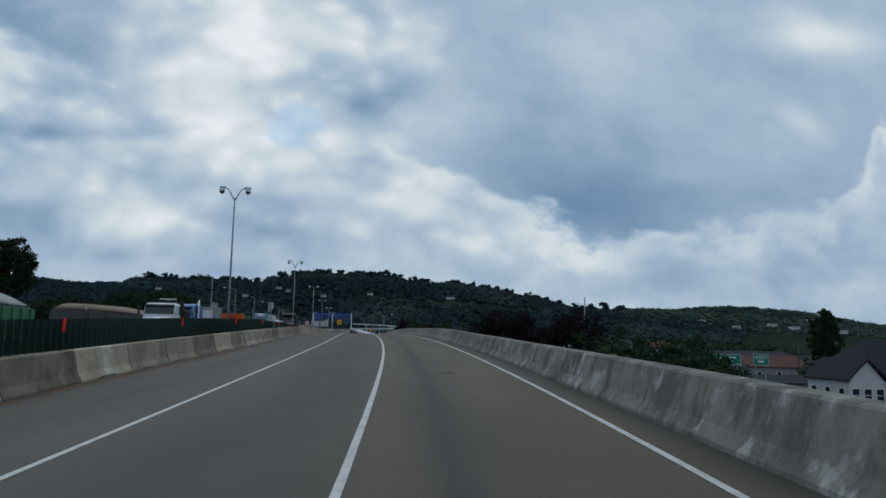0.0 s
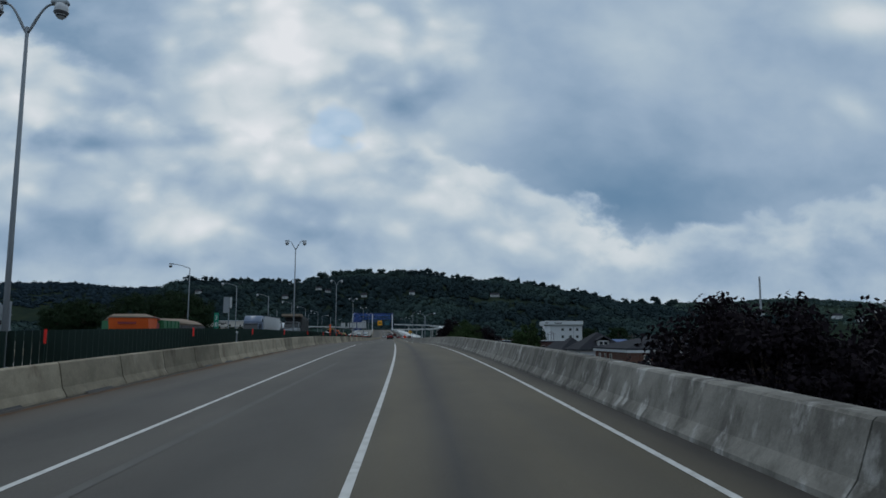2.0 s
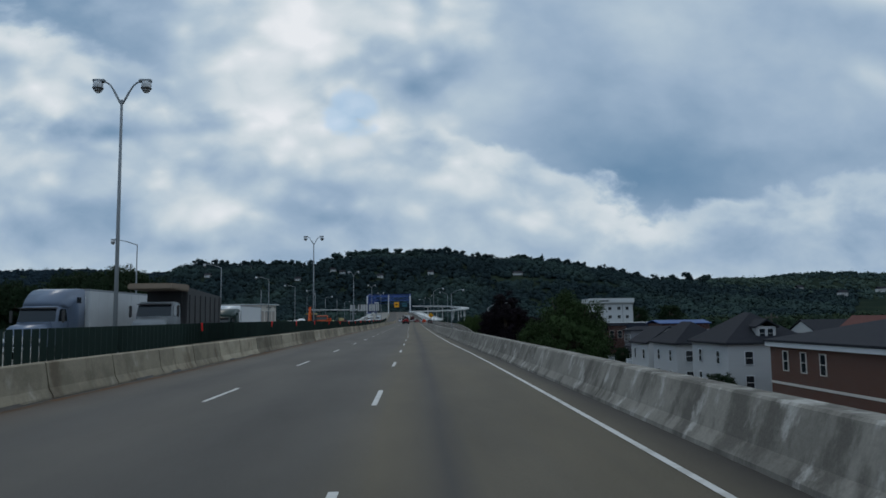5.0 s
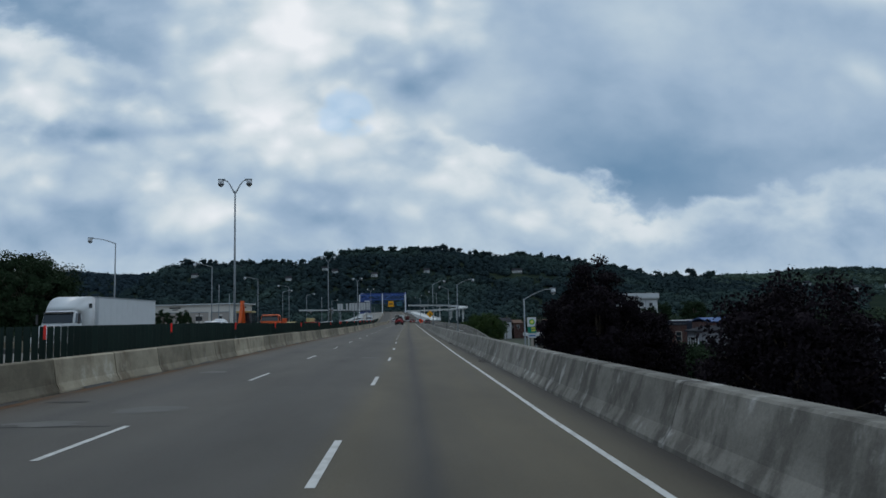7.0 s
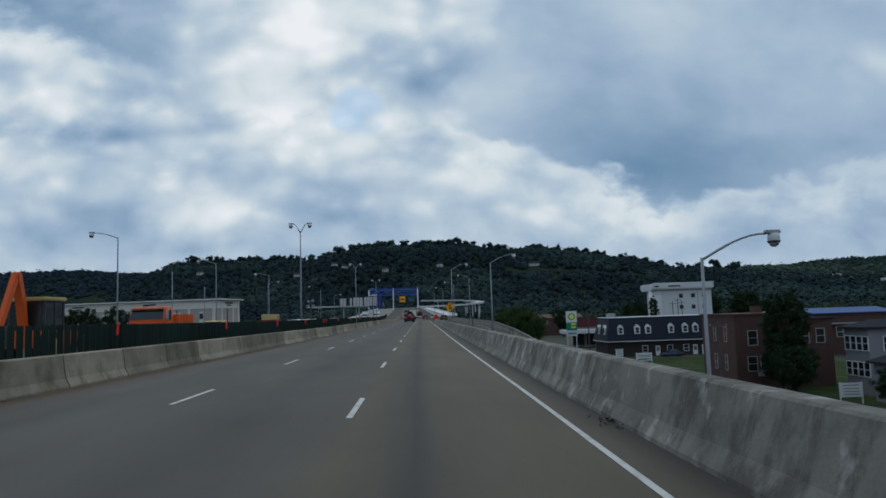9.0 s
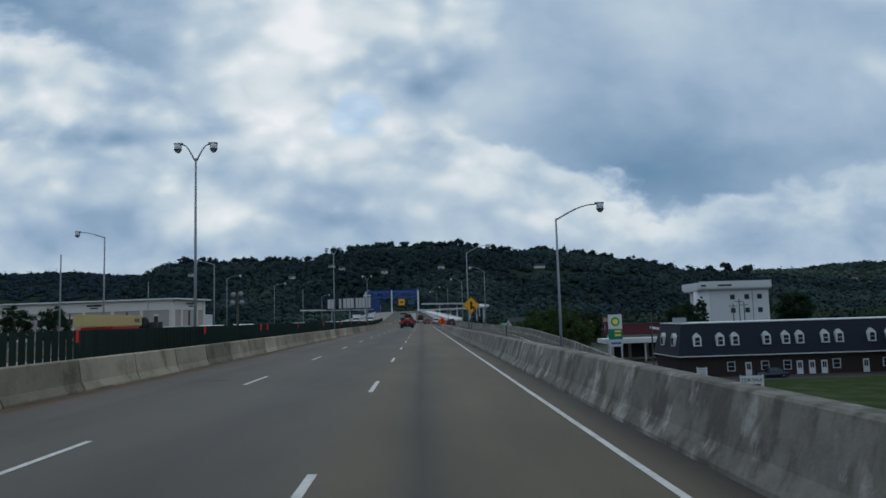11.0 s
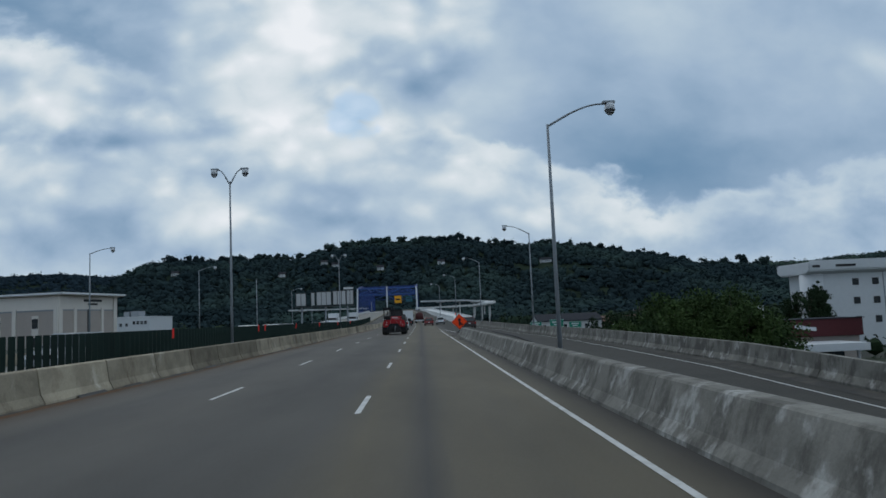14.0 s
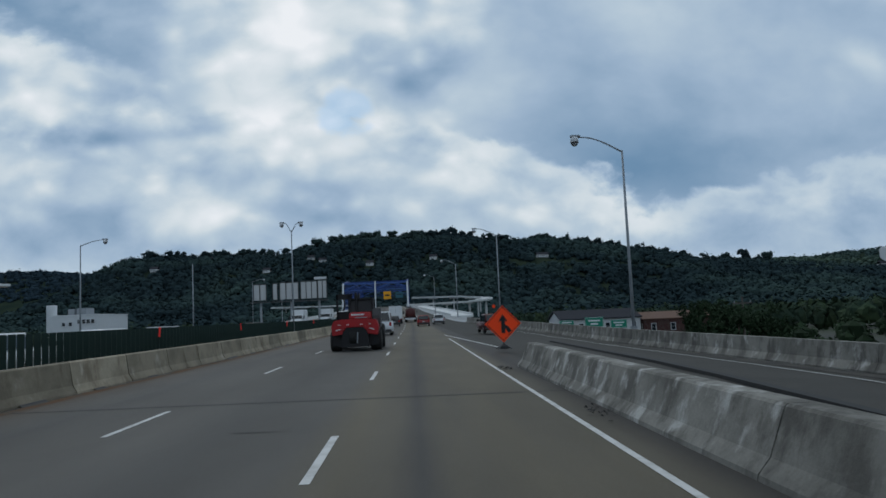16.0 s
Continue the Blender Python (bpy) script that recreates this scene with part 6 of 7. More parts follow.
part("grab_rail", B((-1.18, -0.92, -2.36, -2.33, 1.67, 1.70)), M_WHITED, cw, "pale rail")
hood = part("engine_hood", ext([(-2.1, 1.62), (-2.02, 1.94), (-0.3, 2.0), (-0.2, 1.3)], -0.30, 0.80, 0.05), M_RED, e)
part("name_bar", B((-0.2, 0.46, -2.075, -2.03, 1.80, 1.88)), M_WHITED, hood, "pale lettering bar")
part("grille_bar", B((0.0, 0.6, -2.10, -2.06, 1.66, 1.71)), M_GREY, hood)
part("chassis", B((-0.9, 0.9, -1.2, 2.4, 0.45, 1.3), bevel=0.06), M_BLACK, e)
part("side_tank", ext([(-1.5, 1.1), (-1.5, 1.7), (-1.2, 2.15), (0.2, 2.2), (0.5, 1.1)], 0.84, 1.24, 0.06), M_DARK, e, "grey-green side tank")
part("step", B((-1.25, -0.95, -0.6, 0.6, 0.5, 1.1), bevel=0.04), M_DARK, e)
g = part("cab", ext([(-1.1, 1.95), (-0.9, 2.62), (0.8, 2.62), (1.0, 1.9)], -0.34, 0.82, 0.05), M_BLACK, e, "dark cab")
part("guard", B((-0.40, 0.88, -1.0, 1.1, 2.62, 2.70), bevel=0.02), M_BLACK, g)
for x in (-0.36, 0.84):
    for y in (-0.98, 1.0):
        part("pillar", B((x - 0.05, x + 0.05, y - 0.05, y + 0.05, 1.5, 2.65)), M_BLACK, g)
mast = part("mast", B((-0.34, -0.22, 2.2, 2.5, 0.2, 3.1), (-0.14, -0.06, 2.2, 2.5, 0.2, 3.1), (0.62, 0.74, 2.2, 2.5, 0.2, 2.55), (-0.34, 0.74, 2.25, 2.45, 2.40, 2.52)), M_BLACK, e, "black mast")
part("chain", T([(-0.18, 2.3, 0.4), (-0.18, 2.3, 3.0)], 0.03, 6), M_DARK, mast)
part("rack", B((-1.28, -1.18, 1.3, 1.4, 1.2, 3.0), (-0.62, -0.54, 1.3, 1.4, 1.2, 3.0), (-1.28, -0.4, 1.3, 1.4, 2.72, 3.02), (-1.28, -0.54, 1.3, 1.4, 1.55, 2.05), (-0.46, -0.40, 1.3, 1.4, 1.2, 3.05), (-1.28, -0.4, 1.35, 2.2, 2.92, 3.0)), M_BLACK, e, "black equipment rack")
part("hose", T([(-0.9, 1.32, 2.1), (-0.8, 1.32, 2.45), (-0.85, 1.32, 2.75)], 0.05, 6), M_DARK, e)
part("exhaust_stack", T([(0.02, -1.2, 1.9), (0.02, -1.2, 2.95)], 0.05, 8), M_BLACK, e)
part("carriage", B((-1.2, 1.2, 2.5, 2.62, 0.3, 1.1)), M_BLACK, e)
for x in (-0.6, 0.6):
    part("fork", B((x - 0.1, x + 0.1, 2.6, 4.4, 0.25, 0.32)), M_DARK, e)
for sd in (-1, 1):
    wheel(e, sd * 1.30, -1.45, 0.54, 0.55, sd, M_DARK)
    wheel(e, sd * 1.34, 1.7, 0.66, 0.6, sd, M_DARK)


# ---- buildings ----
def windows(e, wall, ax, fixed, out, spots, w, h, frame=M_WHITE, sill=0.0, pane=M_GLASS):
    """Windows with a frame and a pane on a wall plane; spots of (along, z)."""
    for a, z in spots:
        bm = bmesh.new()
        t = 0.09
        d0, d1 = sorted((fixed, fixed + out * 0.10))
        for u0, u1, z0, z1 in ((a - w / 2 - t, a - w / 2, z - t, z + h + t), (a + w / 2, a + w / 2 + t, z - t, z + h + t), (a - w / 2, a + w / 2, z - t, z), (a - w / 2, a + w / 2, z + h, z + h + t), (a - w / 2, a + w / 2, z + h * 0.48, z + h * 0.52)):
            if ax == "y":
                box(bm, u0, u1, d0, d1, z0, z1)
            else:
                box(bm, d0, d1, u0, u1, z0, z1)
        f = part("window", bm, frame, wall)
        g0, g1 = sorted((fixed + out * 0.015, fixed + out * 0.04))
        part("pane", B((a - w / 2, a + w / 2, g0, g1, z, z + h)) if ax == "y" else B((g0, g1, a - w / 2, a + w / 2, z, z + h)), pane, f)


def hip(x0, x1, y0, y1, z, rise, over=0.5):
    """A hipped roof with thickness."""
    bm = bmesh.new()
    x0, x1, y0, y1 = x0 - over, x1 + over, y0 - over, y1 + over
    b = [bm.verts.new(p) for p in ((x0, y0, z), (x1, y0, z), (x1, y1, z), (x0, y1, z))]
    lo = [bm.verts.new((v.co.x, v.co.y, z - 0.22)) for v in b]
    if x1 - x0 >= y1 - y0:
        d = (y1 - y0) / 2
        r = [bm.verts.new((x0 + d * 0.9, (y0 + y1) / 2, z + rise)), bm.verts.new((x1 - d * 0.9, (y0 + y1) / 2, z + rise))]
        fs = [(b[0], b[1], r[1], r[0]), (b[1], b[2], r[1]), (b[2], b[3], r[0], r[1]), (b[3], b[0], r[0])]
    else:
        d = (x1 - x0) / 2
        r = [bm.verts.new(((x0 + x1) / 2, y0 + d * 0.9, z + rise)), bm.verts.new(((x0 + x1) / 2, y1 - d * 0.9, z + rise))]
        fs = [(b[0], b[1], r[0]), (b[1], b[2], r[1], r[0]), (b[2], b[3], r[1]), (b[3], b[0], r[0], r[1])]
    for f in fs:
        bm.faces.new(f)
    for k in range(4):
        bm.faces.new((b[k], lo[k], lo[(k + 1) % 4], b[(k + 1) % 4]))
    bm.faces.new(lo)
    return bm


def gable(x0, x1, y0, y1, z, rise, axis="x", over=0.4):
    bm = bmesh.new()
    if axis == "x":
        pts = [(y0 - over, z), ((y0 + y1) / 2, z + rise), (y1 + over, z), (y1 + over, z - 0.2), ((y0 + y1) / 2, z + rise - 0.22), (y0 - over, z - 0.2)]
        return ext(pts, x0 - over, x1 + over)
    pts = [(x0 - over, z), ((x0 + x1) / 2, z + rise), (x1 + over, z), (x1 + over, z - 0.2), ((x0 + x1) / 2, z + rise - 0.22), (x0 - over, z - 0.2)]
    bm.free()
    return flat(pts, y0 - over, y1 + over)


G = -8.9
# long brick building with a hipped dark roof
e = thing("brick_building", "low brown brick building with white windows and dark hipped roof", "building")
wl = part("wall", B((39.0, 66.0, 161, 181, G, -1.0)), M_BRICK, e)
part("roof", hip(39.0, 66.0, 161, 181, -0.75, 2.5), M_SHINGLE, e)
part("cornice", B((38.6, 66.4, 160.6, 181.4, -1.45, -0.98)), M_WHITE, e, "white cornice")
windows(e, wl, "y", 161, -1, [(42.1 + 3.33 * k, -3.8) for k in range(7)], 0.9, 1.9, M_STUCCO)
windows(e, wl, "y", 161, -1, [(42.1 + 3.33 * k, -7.6) for k in range(7)], 1.4, 2.0, M_BRICKD)
windows(e, wl, "x", 39.0, -1, [(171 + 3.4 * k, -3.8) for k in range(3)], 0.9, 1.9, M_STUCCO)
part("band", B((38.96, 66.04, 160.94, 181.04, -5.3, -5.05)), M_STUCCO, e, "pale string course")


def house(label, x0, x1, y0, y1, zt, rise, wall, roof, kind="hip", wins=(2, 2), dormer=False):
    e = thing("house", label, "house", None, "town houses")
    wl = part("wall", B((x0, x1, y0, y1, G, zt)), wall, e)
    part("roof", hip(x0, x1, y0, y1, zt + 0.2, rise) if kind == "hip" else gable(x0, x1, y0, y1, zt + 0.2, rise, kind), roof, e)
    if kind == "y":
        bm = bmesh.new()
        bm.faces.new([bm.verts.new(q) for q in ((x0, y0 + 0.02, zt - 0.05), (x1, y0 + 0.02, zt - 0.05), ((x0 + x1) / 2, y0 + 0.02, zt + rise))])
        part("gable_wall", bm, wall, e)
    if kind == "x":
        yc = (y0 + y1) / 2
        for xa, xb in ((x0, x0 + 0.2), (x1 - 0.2, x1)):
            part("gable_wall", ext([(y0, zt - 0.05), (y1, zt - 0.05), (yc, zt + rise * 0.97 - 0.05)], xa, xb), wall, e)
    n, m = wins
    for fl in range(m):
        z = zt - 2.4 - 2.9 * fl
        windows(e, wl, "y", y0, -1, [(x0 + (x1 - x0) * (k + 0.5) / n, z) for k in range(n)], 0.95, 1.5)
        windows(e, wl, "x", x0, -1, [(y0 + (y1 - y0) * (k + 0.5) / n, z) for k in range(n)], 0.95, 1.5)
    if dormer:
        xc = (x0 + x1) / 2
        d = part("dormer", B((xc - 1.2, xc + 1.2, y0 + 0.6, y0 + 4, zt + 0.3, zt + 2.1)), wall, e)
        windows(e, d, "y", y0 + 0.6, -1, [(xc - 0.5, zt + 0.7), (xc + 0.5, zt + 0.7)], 0.7, 1.1)
        part("dormer_roof", gable(xc - 1.2, xc + 1.2, y0 + 0.4, y0 + 5, zt + 2.1, 0.9, "y", 0.25), roof, d)
    return e


house("two-storey white house with grey hipped roof and dormer", 38.3, 48.5, 190, 201, -1.6, 3.6, M_SIDING, M_SHINGLE, "hip", (2, 2), True)
house("two-storey white house with porch and grey roof", 38.0, 45.0, 206, 216, -2.2, 3.0, M_SIDING, M_SHINGLE, "hip", (2, 2))
house("white gabled house with grey roof", 38.5, 45.5, 220, 229, -2.6, 2.6, M_SIDING, M_SHINGLE, "y", (2, 2))
house("small grey house with dark hipped roof among bushes", 48.6, 53.4, 261, 266, -4.9, 1.3, M_SIDINGG, M_SHINGLE, "hip", (1, 1))
e = house("grey low house with a white striped porch awning", 46.5, 57.0, 253.5, 256.6, -5.1, 0.8, M_SIDINGG, M_SHINGLE, "hip", (3, 1))
aw = part("awning", ext([(252.0, -6.35), (253.5, -5.75), (253.5, -5.68), (252.0, -6.28)], 46.5, 53.0), M_WHITE, e, "white striped awning")
for k in range(6):
    part("stripe", ext([(252.0, -6.27), (253.5, -5.67), (253.5, -5.66), (252.0, -6.26)], 46.9 + 1.05 * k, 47.35 + 1.05 * k), M_GREY, aw, "grey stripe")
for x in (46.6, 52.9):
    part("awning_post", T([(x, 252.1, G), (x, 252.1, -6.3)], 0.05, 8), M_WHITE, e)
house("red-roofed pale house behind the brick building", 60, 68, 196, 206, -2.2, 3.6, M_SIDING, mat("faded red roofing", (0.10, 0.035, 0.03), 0.85), "y", (2, 2))
house("long two-storey grey house with low dark roof", 50.8, 68, 270, 274.5, -1.5, 0.8, M_SIDINGG, M_SHINGLE, "hip", (4, 2))
house("long low house with grey roof", 76, 92, 238, 250, -4.4, 2.4, M_SIDING, M_SHINGLE, "x", (4, 1))
house("dark brick house with gable", 70, 82, 205, 216, -3.2, 3.0, M_BRICKD, M_SHINGLE, "x", (3, 2))
house("low grey house with a faded red roof near the junction", 84, 98, 150, 162, -5.0, 2.4, M_SIDINGG, mat("weathered red roofing", (0.085, 0.035, 0.032), 0.85), "x", (3, 1))
house("big house with a dark hipped roof near the street", 62.5, 76, 86, 97, -3.8, 4.6, M_SIDINGG, M_SHINGLE, "hip", (3, 1))
house("pale gabled front of a small house", 57.5, 62.3, 82, 90, -4.3, 2.6, M_SIDING, M_SHINGLE, "y", (3, 1))
house("long low pale shop", 60, 92, 108, 122, -6.2, 1.0, M_STUCCOB, M_SHINGLE, "x", (6, 1))
house("brown low building by the road", 96, 122, 176, 190, -4.6, 1.8, M_BRICKD, M_SHINGLE, "x", (6, 1))
house("pale workshop far off", 118, 150, 236, 250, -3.8, 1.4, M_SIDING, M_SHINGLE, "x", (5, 1))
house("white two-storey house far off", 100, 112, 280, 292, -2.6, 2.8, M_SIDING, M_SHINGLE, "x", (3, 2))
house("grey far house with red roof", 128, 140, 300, 312, -2.6, 3.0, M_SIDING, mat("dull red roofing", (0.10, 0.04, 0.032), 0.85), "x", (3, 2))
house("grey low warehouse beyond the slip road", 33.5, 51, 498, 512, -0.9, 1.9, M_SIDING, M_SHINGLE, "x", (6, 1))
house("brown low shed beyond the slip road", 52.4, 70, 500, 512, -1.6, 1.5, M_BRICKD, mat("rust brown roofing", (0.12, 0.07, 0.05), 0.85), "x", (4, 1))

# tall red brick block
e = thing("brick_block", "plain dark red brick block with white windows", "building")
wl = part("wall", B((40.4, 48.0, 280.5, 291.0, G, 0.3)), M_BRICKD, e)
part("parapet", B((40.2, 48.2, 280.3, 291.2, 0.3, 0.5)), M_BRICKD, e)
part("chimney", B((46, 47, 287, 288.2, 0.5, 1.4)), M_BRICKD, e)
windows(e, wl, "y", 280.5, -1, [(42.6, -3.4), (46.0, -3.4), (42.4, -6.6), (44.0, -6.6)], 1.1, 1.7, M_STUCCOB)
part("wall_unit", B((43.0, 43.7, 280.1, 280.5, -7.3, -6.75)), M_GREY, e, "grey window cooling unit")
part("wing", B((48.0, 53.2, 281.2, 291.0, G, -0.5)), M_BRICKD, e)
part("wing_roof", B((48.2, 53.4, 280.9, 291.2, -0.5, -0.3)), M_SHINGLE, e, "dark eaves")
windows(e, wl, "y", 281.2, -1, [(49.6, -3.4), (51.6, -3.4)], 1.0, 1.7, M_STUCCOB)
windows(e, wl, "x", 40.4, -1, [(283.2, -3.0), (286.6, -3.0), (289.2, -6.6), (286.6, -6.6), (283.4, -6.6)], 0.6, 1.8, M_STUCCOB)
e = thing("blue_roof_shop", "dark brick block with a bright blue metal roof", "building")
wl = part("wall", B((80, 96, 334, 346, G, -0.7)), M_BRICKD, e)
part("roof", gable(80, 96, 334, 346, -0.6, 1.0, "x", 0.6), mat("blue sheet roofing", (0.020, 0.07, 0.22), 0.5), e)
part("awning", B((79.7, 96.3, 332.6, 334, -2.9, -2.6)), M_GREY, e, "grey awning")
windows(e, wl, "y", 334, -1, [(82 + 3.0 * k, -5.4) for k in range(5)], 1.3, 1.9)

# long building with a steep slate-black roof and dormers
e = thing("mansard_building", "long motel-like building, blue-black mansard roof with white dormers", "building")
wl = part("wall", B((41.9, 101, 349, 360, G, -5.4)), M_BRICKB, e)
part("roof", ext([(348.2, -5.5), (349.6, -0.45), (359.4, -0.45), (360.8, -5.5)], 41.5, 101.4, 0.0, lambda y, z: 1.1 * (z + 5.5) / 5.05), M_SHINGLEB, e)
part("eave_line", B((41.4, 101.5, 348.1, 360.9, -5.65, -5.49)), M_WHITED, e, "pale eaves line")
part("ridge_trim", B((42.5, 100.3, 349.5, 359.5, -0.45, -0.3)), M_WHITED, e, "pale roof edge")
for x in (44.7, 48.4, 50.8, 55.9, 59.0, 61.3, 65.4, 67.7, 73.0, 76.0, 78.4, 83.5, 86.6, 89.0, 94.0, 97.0):
    d = part("dormer", flat([(x - 0.62, -4.0), (x + 0.62, -4.0), (x + 0.62, -2.5), (x, -1.9), (x - 0.62, -2.5)], 348.35, 350.4), M_WHITE, e, "white dormer")
    f = part("window", B((x - 0.38, x + 0.38, 348.31, 348.35, -3.8, -2.6)), M_GLASS, d)
    part("bar", B((x - 0.38, x + 0.38, 348.29, 348.31, -3.24, -3.16)), M_WHITE, f)
for y in (351.0, 356.2):
    d = part("dormer", ext([(y - 0.62, -4.0), (y + 0.62, -4.0), (y + 0.62, -2.5), (y, -1.9), (y - 0.62, -2.5)], 41.6, 43.4), M_WHITE, e, "white dormer")
    part("window", B((41.56, 41.6, y - 0.38, y + 0.38, -3.8, -2.6)), M_GLASS, d)
for x in (52.9, 61.2, 63.2, 65.2, 72.0, 79.4, 85, 91):
    d = part("door", B((x - 0.5, x + 0.5, 348.94, 349.0, G, -6.75)), M_WHITE, e, "white door")
    part("door_pane", B((x - 0.3, x - 0.04, 348.92, 348.94, G + 1.0, -7.0), (x + 0.04, x + 0.3, 348.92, 348.94, G + 1.0, -7.0)), M_GLASS, d)
windows(e, wl, "y", 349, -1, [(x, -8.0) for x in (50.1, 55.6, 59.2, 67.2, 75.4, 82, 88, 94)], 1.1, 1.3)
part("roof_unit", B((43.4, 45.2, 354, 355.6, -0.3, 0.55)), M_GREY, e)

# white storage tower
e = thing("storage_tower", "tall plain white block with small windows and wider top storey", "building")
wl = part("wall", B((88.0, 108.5, 455, 466, G, 8.6)), M_WHITED, e)
part("top_storey", ext([(453.2, 8.7), (453.2, 10.7), (467.6, 10.7), (467.6, 8.7), (466, 8.0), (455, 8.0)], 86.0, 108.9, 0.25), M_WHITED, e)
part("corner_bay", T([(88.6, 457.2, G), (88.6, 457.2, 8.1)], 2.6, 16), M_WHITED, e, "rounded corner", True)
part("downspout", B((103.3, 103.5, 454.9, 455.0, G, 8.0)), M_GREY, e)
windows(e, wl, "y", 455, -1, [(x, z) for z in (5.4, 1.3, -2.9) for x in (97.1, 101.6, 105.6)], 1.25, 1.3, M_DARK, pane=M_PANE)
for x0, x1 in ((86.8, 88.4), (92.0, 96.4)):
    part("sign_bar", B((x0, x1, 453.1, 453.2, 9.45, 9.95)), M_BLACK, e, "dark illegible lettering bar")
e.location.z = -0.5
part("parapet_rail", B((86.3, 109.0, 453.4, 453.5, 10.7, 11.0)), M_WHITED, e)

# filling-station sign and red-fronted store
e = thing("fuel_sign", "tall white fuel-station sign with green and yellow round emblem", "sign", pose(42.0, 387, 0))
part("panel", B((-1.45, 1.45, -0.2, 0.2, -1.7, 1.35), bevel=0.04), M_WHITE, e)
part("emblem", T([(0, -0.22, -0.15), (0, -0.205, -0.15)], 0.95, 24), M_BPG, e, "green emblem")
part("emblem_centre", T([(0, -0.235, -0.15), (0, -0.222, -0.15)], 0.6, 20), M_BPY, e, "yellow emblem centre")
part("emblem_hub", T([(0, -0.245, -0.15), (0, -0.237, -0.15)], 0.26, 16), M_WHITE, e)
part("price_panel", B((-1.45, 1.45, -0.18, 0.18, -3.9, -1.75), bevel=0.03), M_SIGNG, e, "green price panel")
for z in (-2.4, -3.2):
    part("price_bar", B((-0.2, 1.1, -0.2, -0.185, z, z + 0.4)), M_BPY, e, "yellow figures bar")
part("lower_panel", B((-1.45, 1.45, -0.18, 0.18, -5.4, -3.95), bevel=0.03), M_WHITED, e)
part("text_bar", B((-1.1, 1.1, -0.2, -0.185, -4.9, -4.5)), M_BLUE, e, "blue illegible lettering bar")
for x in (-1.2, 1.2):
    part("post", B((x - 0.12, x + 0.12, -0.12, 0.12, G, -5.3)), M_WHITED, e)
e = thing("red_store", "low store with a dark red fascia and white canopy", "building")
part("wall", B((44.5, 62, 398, 404, G, -3.0)), M_STUCCOB, e)
part("fascia", B((44.2, 62.3, 397.4, 404.4, -3.3, -0.9), bevel=0.05), mat("maroon fascia", (0.075, 0.014, 0.017), 0.6), e, "dark red fascia")
part("flat_roof", B((44.0, 62.5, 397.2, 404.6, -0.9, -0.8)), M_SHINGLE, e)
part("script_bar", ext([(0, 0), (0, 0.5), (1.1, 0.62), (2.6, 0.95), (3.0, 0.85), (2.9, 0.45), (1.6, 0.2)], -0.05, 0.05), M_WHITED, e, "pale illegible lettering bar").matrix_basis = pose(55.6, 397.34, -2.5, 0, 0, 90)
part("canopy", B((40.5, 58.5, 390, 397.2, -4.9, -3.9), bevel=0.05), M_WHITE, e, "white canopy")
for x in (41.5, 49.5, 57.5):
    part("canopy_post", B((x - 0.15, x + 0.15, 391, 391.3, G, -4.85)), M_WHITED, e)
for x in (46, 50, 54, 58):
    part("shop_window", B((x - 1.6, x + 1.6, 397.9, 398.0, G + 0.5, -4.2)), M_GLASS, e)

# small town things
for x0, x1, y0, y1 in ((28.5, 35.5, 40, 430), (35.6, 330, 222.5, 229.5), (108.5, 115.5, 60, 222.4), (108.5, 115.5, 229.6, 345), (196.5, 203.5, 60, 222.4), (196.5, 203.5, 229.6, 540)):
    tagged(part("town_street", B((x0, x1, y0, y1, G - 0.3, G + 0.02)), M_SIDE), "grey asphalt street of the low town", "road", kind="structure")
tagged(part("lawn", B((38, 75, 262, 341, G - 0.3, G + 0.03)), M_GRASS), "mown green lawn", "lawn", kind="structure")
tagged(part("parking_lot", B((38, 110, 341.2, 349, G - 0.3, G + 0.04)), M_SIDE), "grey parking lot by the long building", "pavement", kind="structure")


def text_mesh(name, body, size, m, material, parent):
    cu = bpy.data.curves.new(name, "FONT")
    cu.body, cu.size, cu.align_x, cu.extrude = body, size, "CENTER", 0.004
    tmp = bpy.data.objects.new(name, cu)
    scene.collection.objects.link(tmp)
    me = bpy.data.meshes.new_from_object(tmp.evaluated_get(bpy.context.evaluated_depsgraph_get()))
    bpy.data.objects.remove(tmp)
    me.materials.append(material)
    o = new(name, me)
    o.parent = parent
    o.matrix_basis = m
    return o


def notice(label, x, y, w, words=None):
    e = thing("notice_board", label, "sign", pose(x, y, G), "notice boards")
    part("board", B((-w / 2, w / 2, -0.03, 0.03, 0.75, 2.2)), M_WHITE, e)
    for sx in (-1, 1):
        part("post", B((sx * w / 2 - 0.06, sx * w / 2 + 0.06, -0.06, 0.06, 0, 2.3)), M_WHITE, e)
    if words:
        text_mesh("lettering", words, 0.62, pose(0, -0.045, 1.45, 90), M_BLACK, e)
        part("text_bar", B((-w * 0.38, w * 0.38, -0.045, -0.031, 0.95, 1.15)), M_DARK, e, "dark illegible line")
    else:
        for z in (1.9, 1.55, 1.25, 0.98):
            part("text_bar", B((-w * 0.36, w * 0.36, -0.045, -0.031, z, z + 0.11)), M_GREY, e, "grey illegible line")


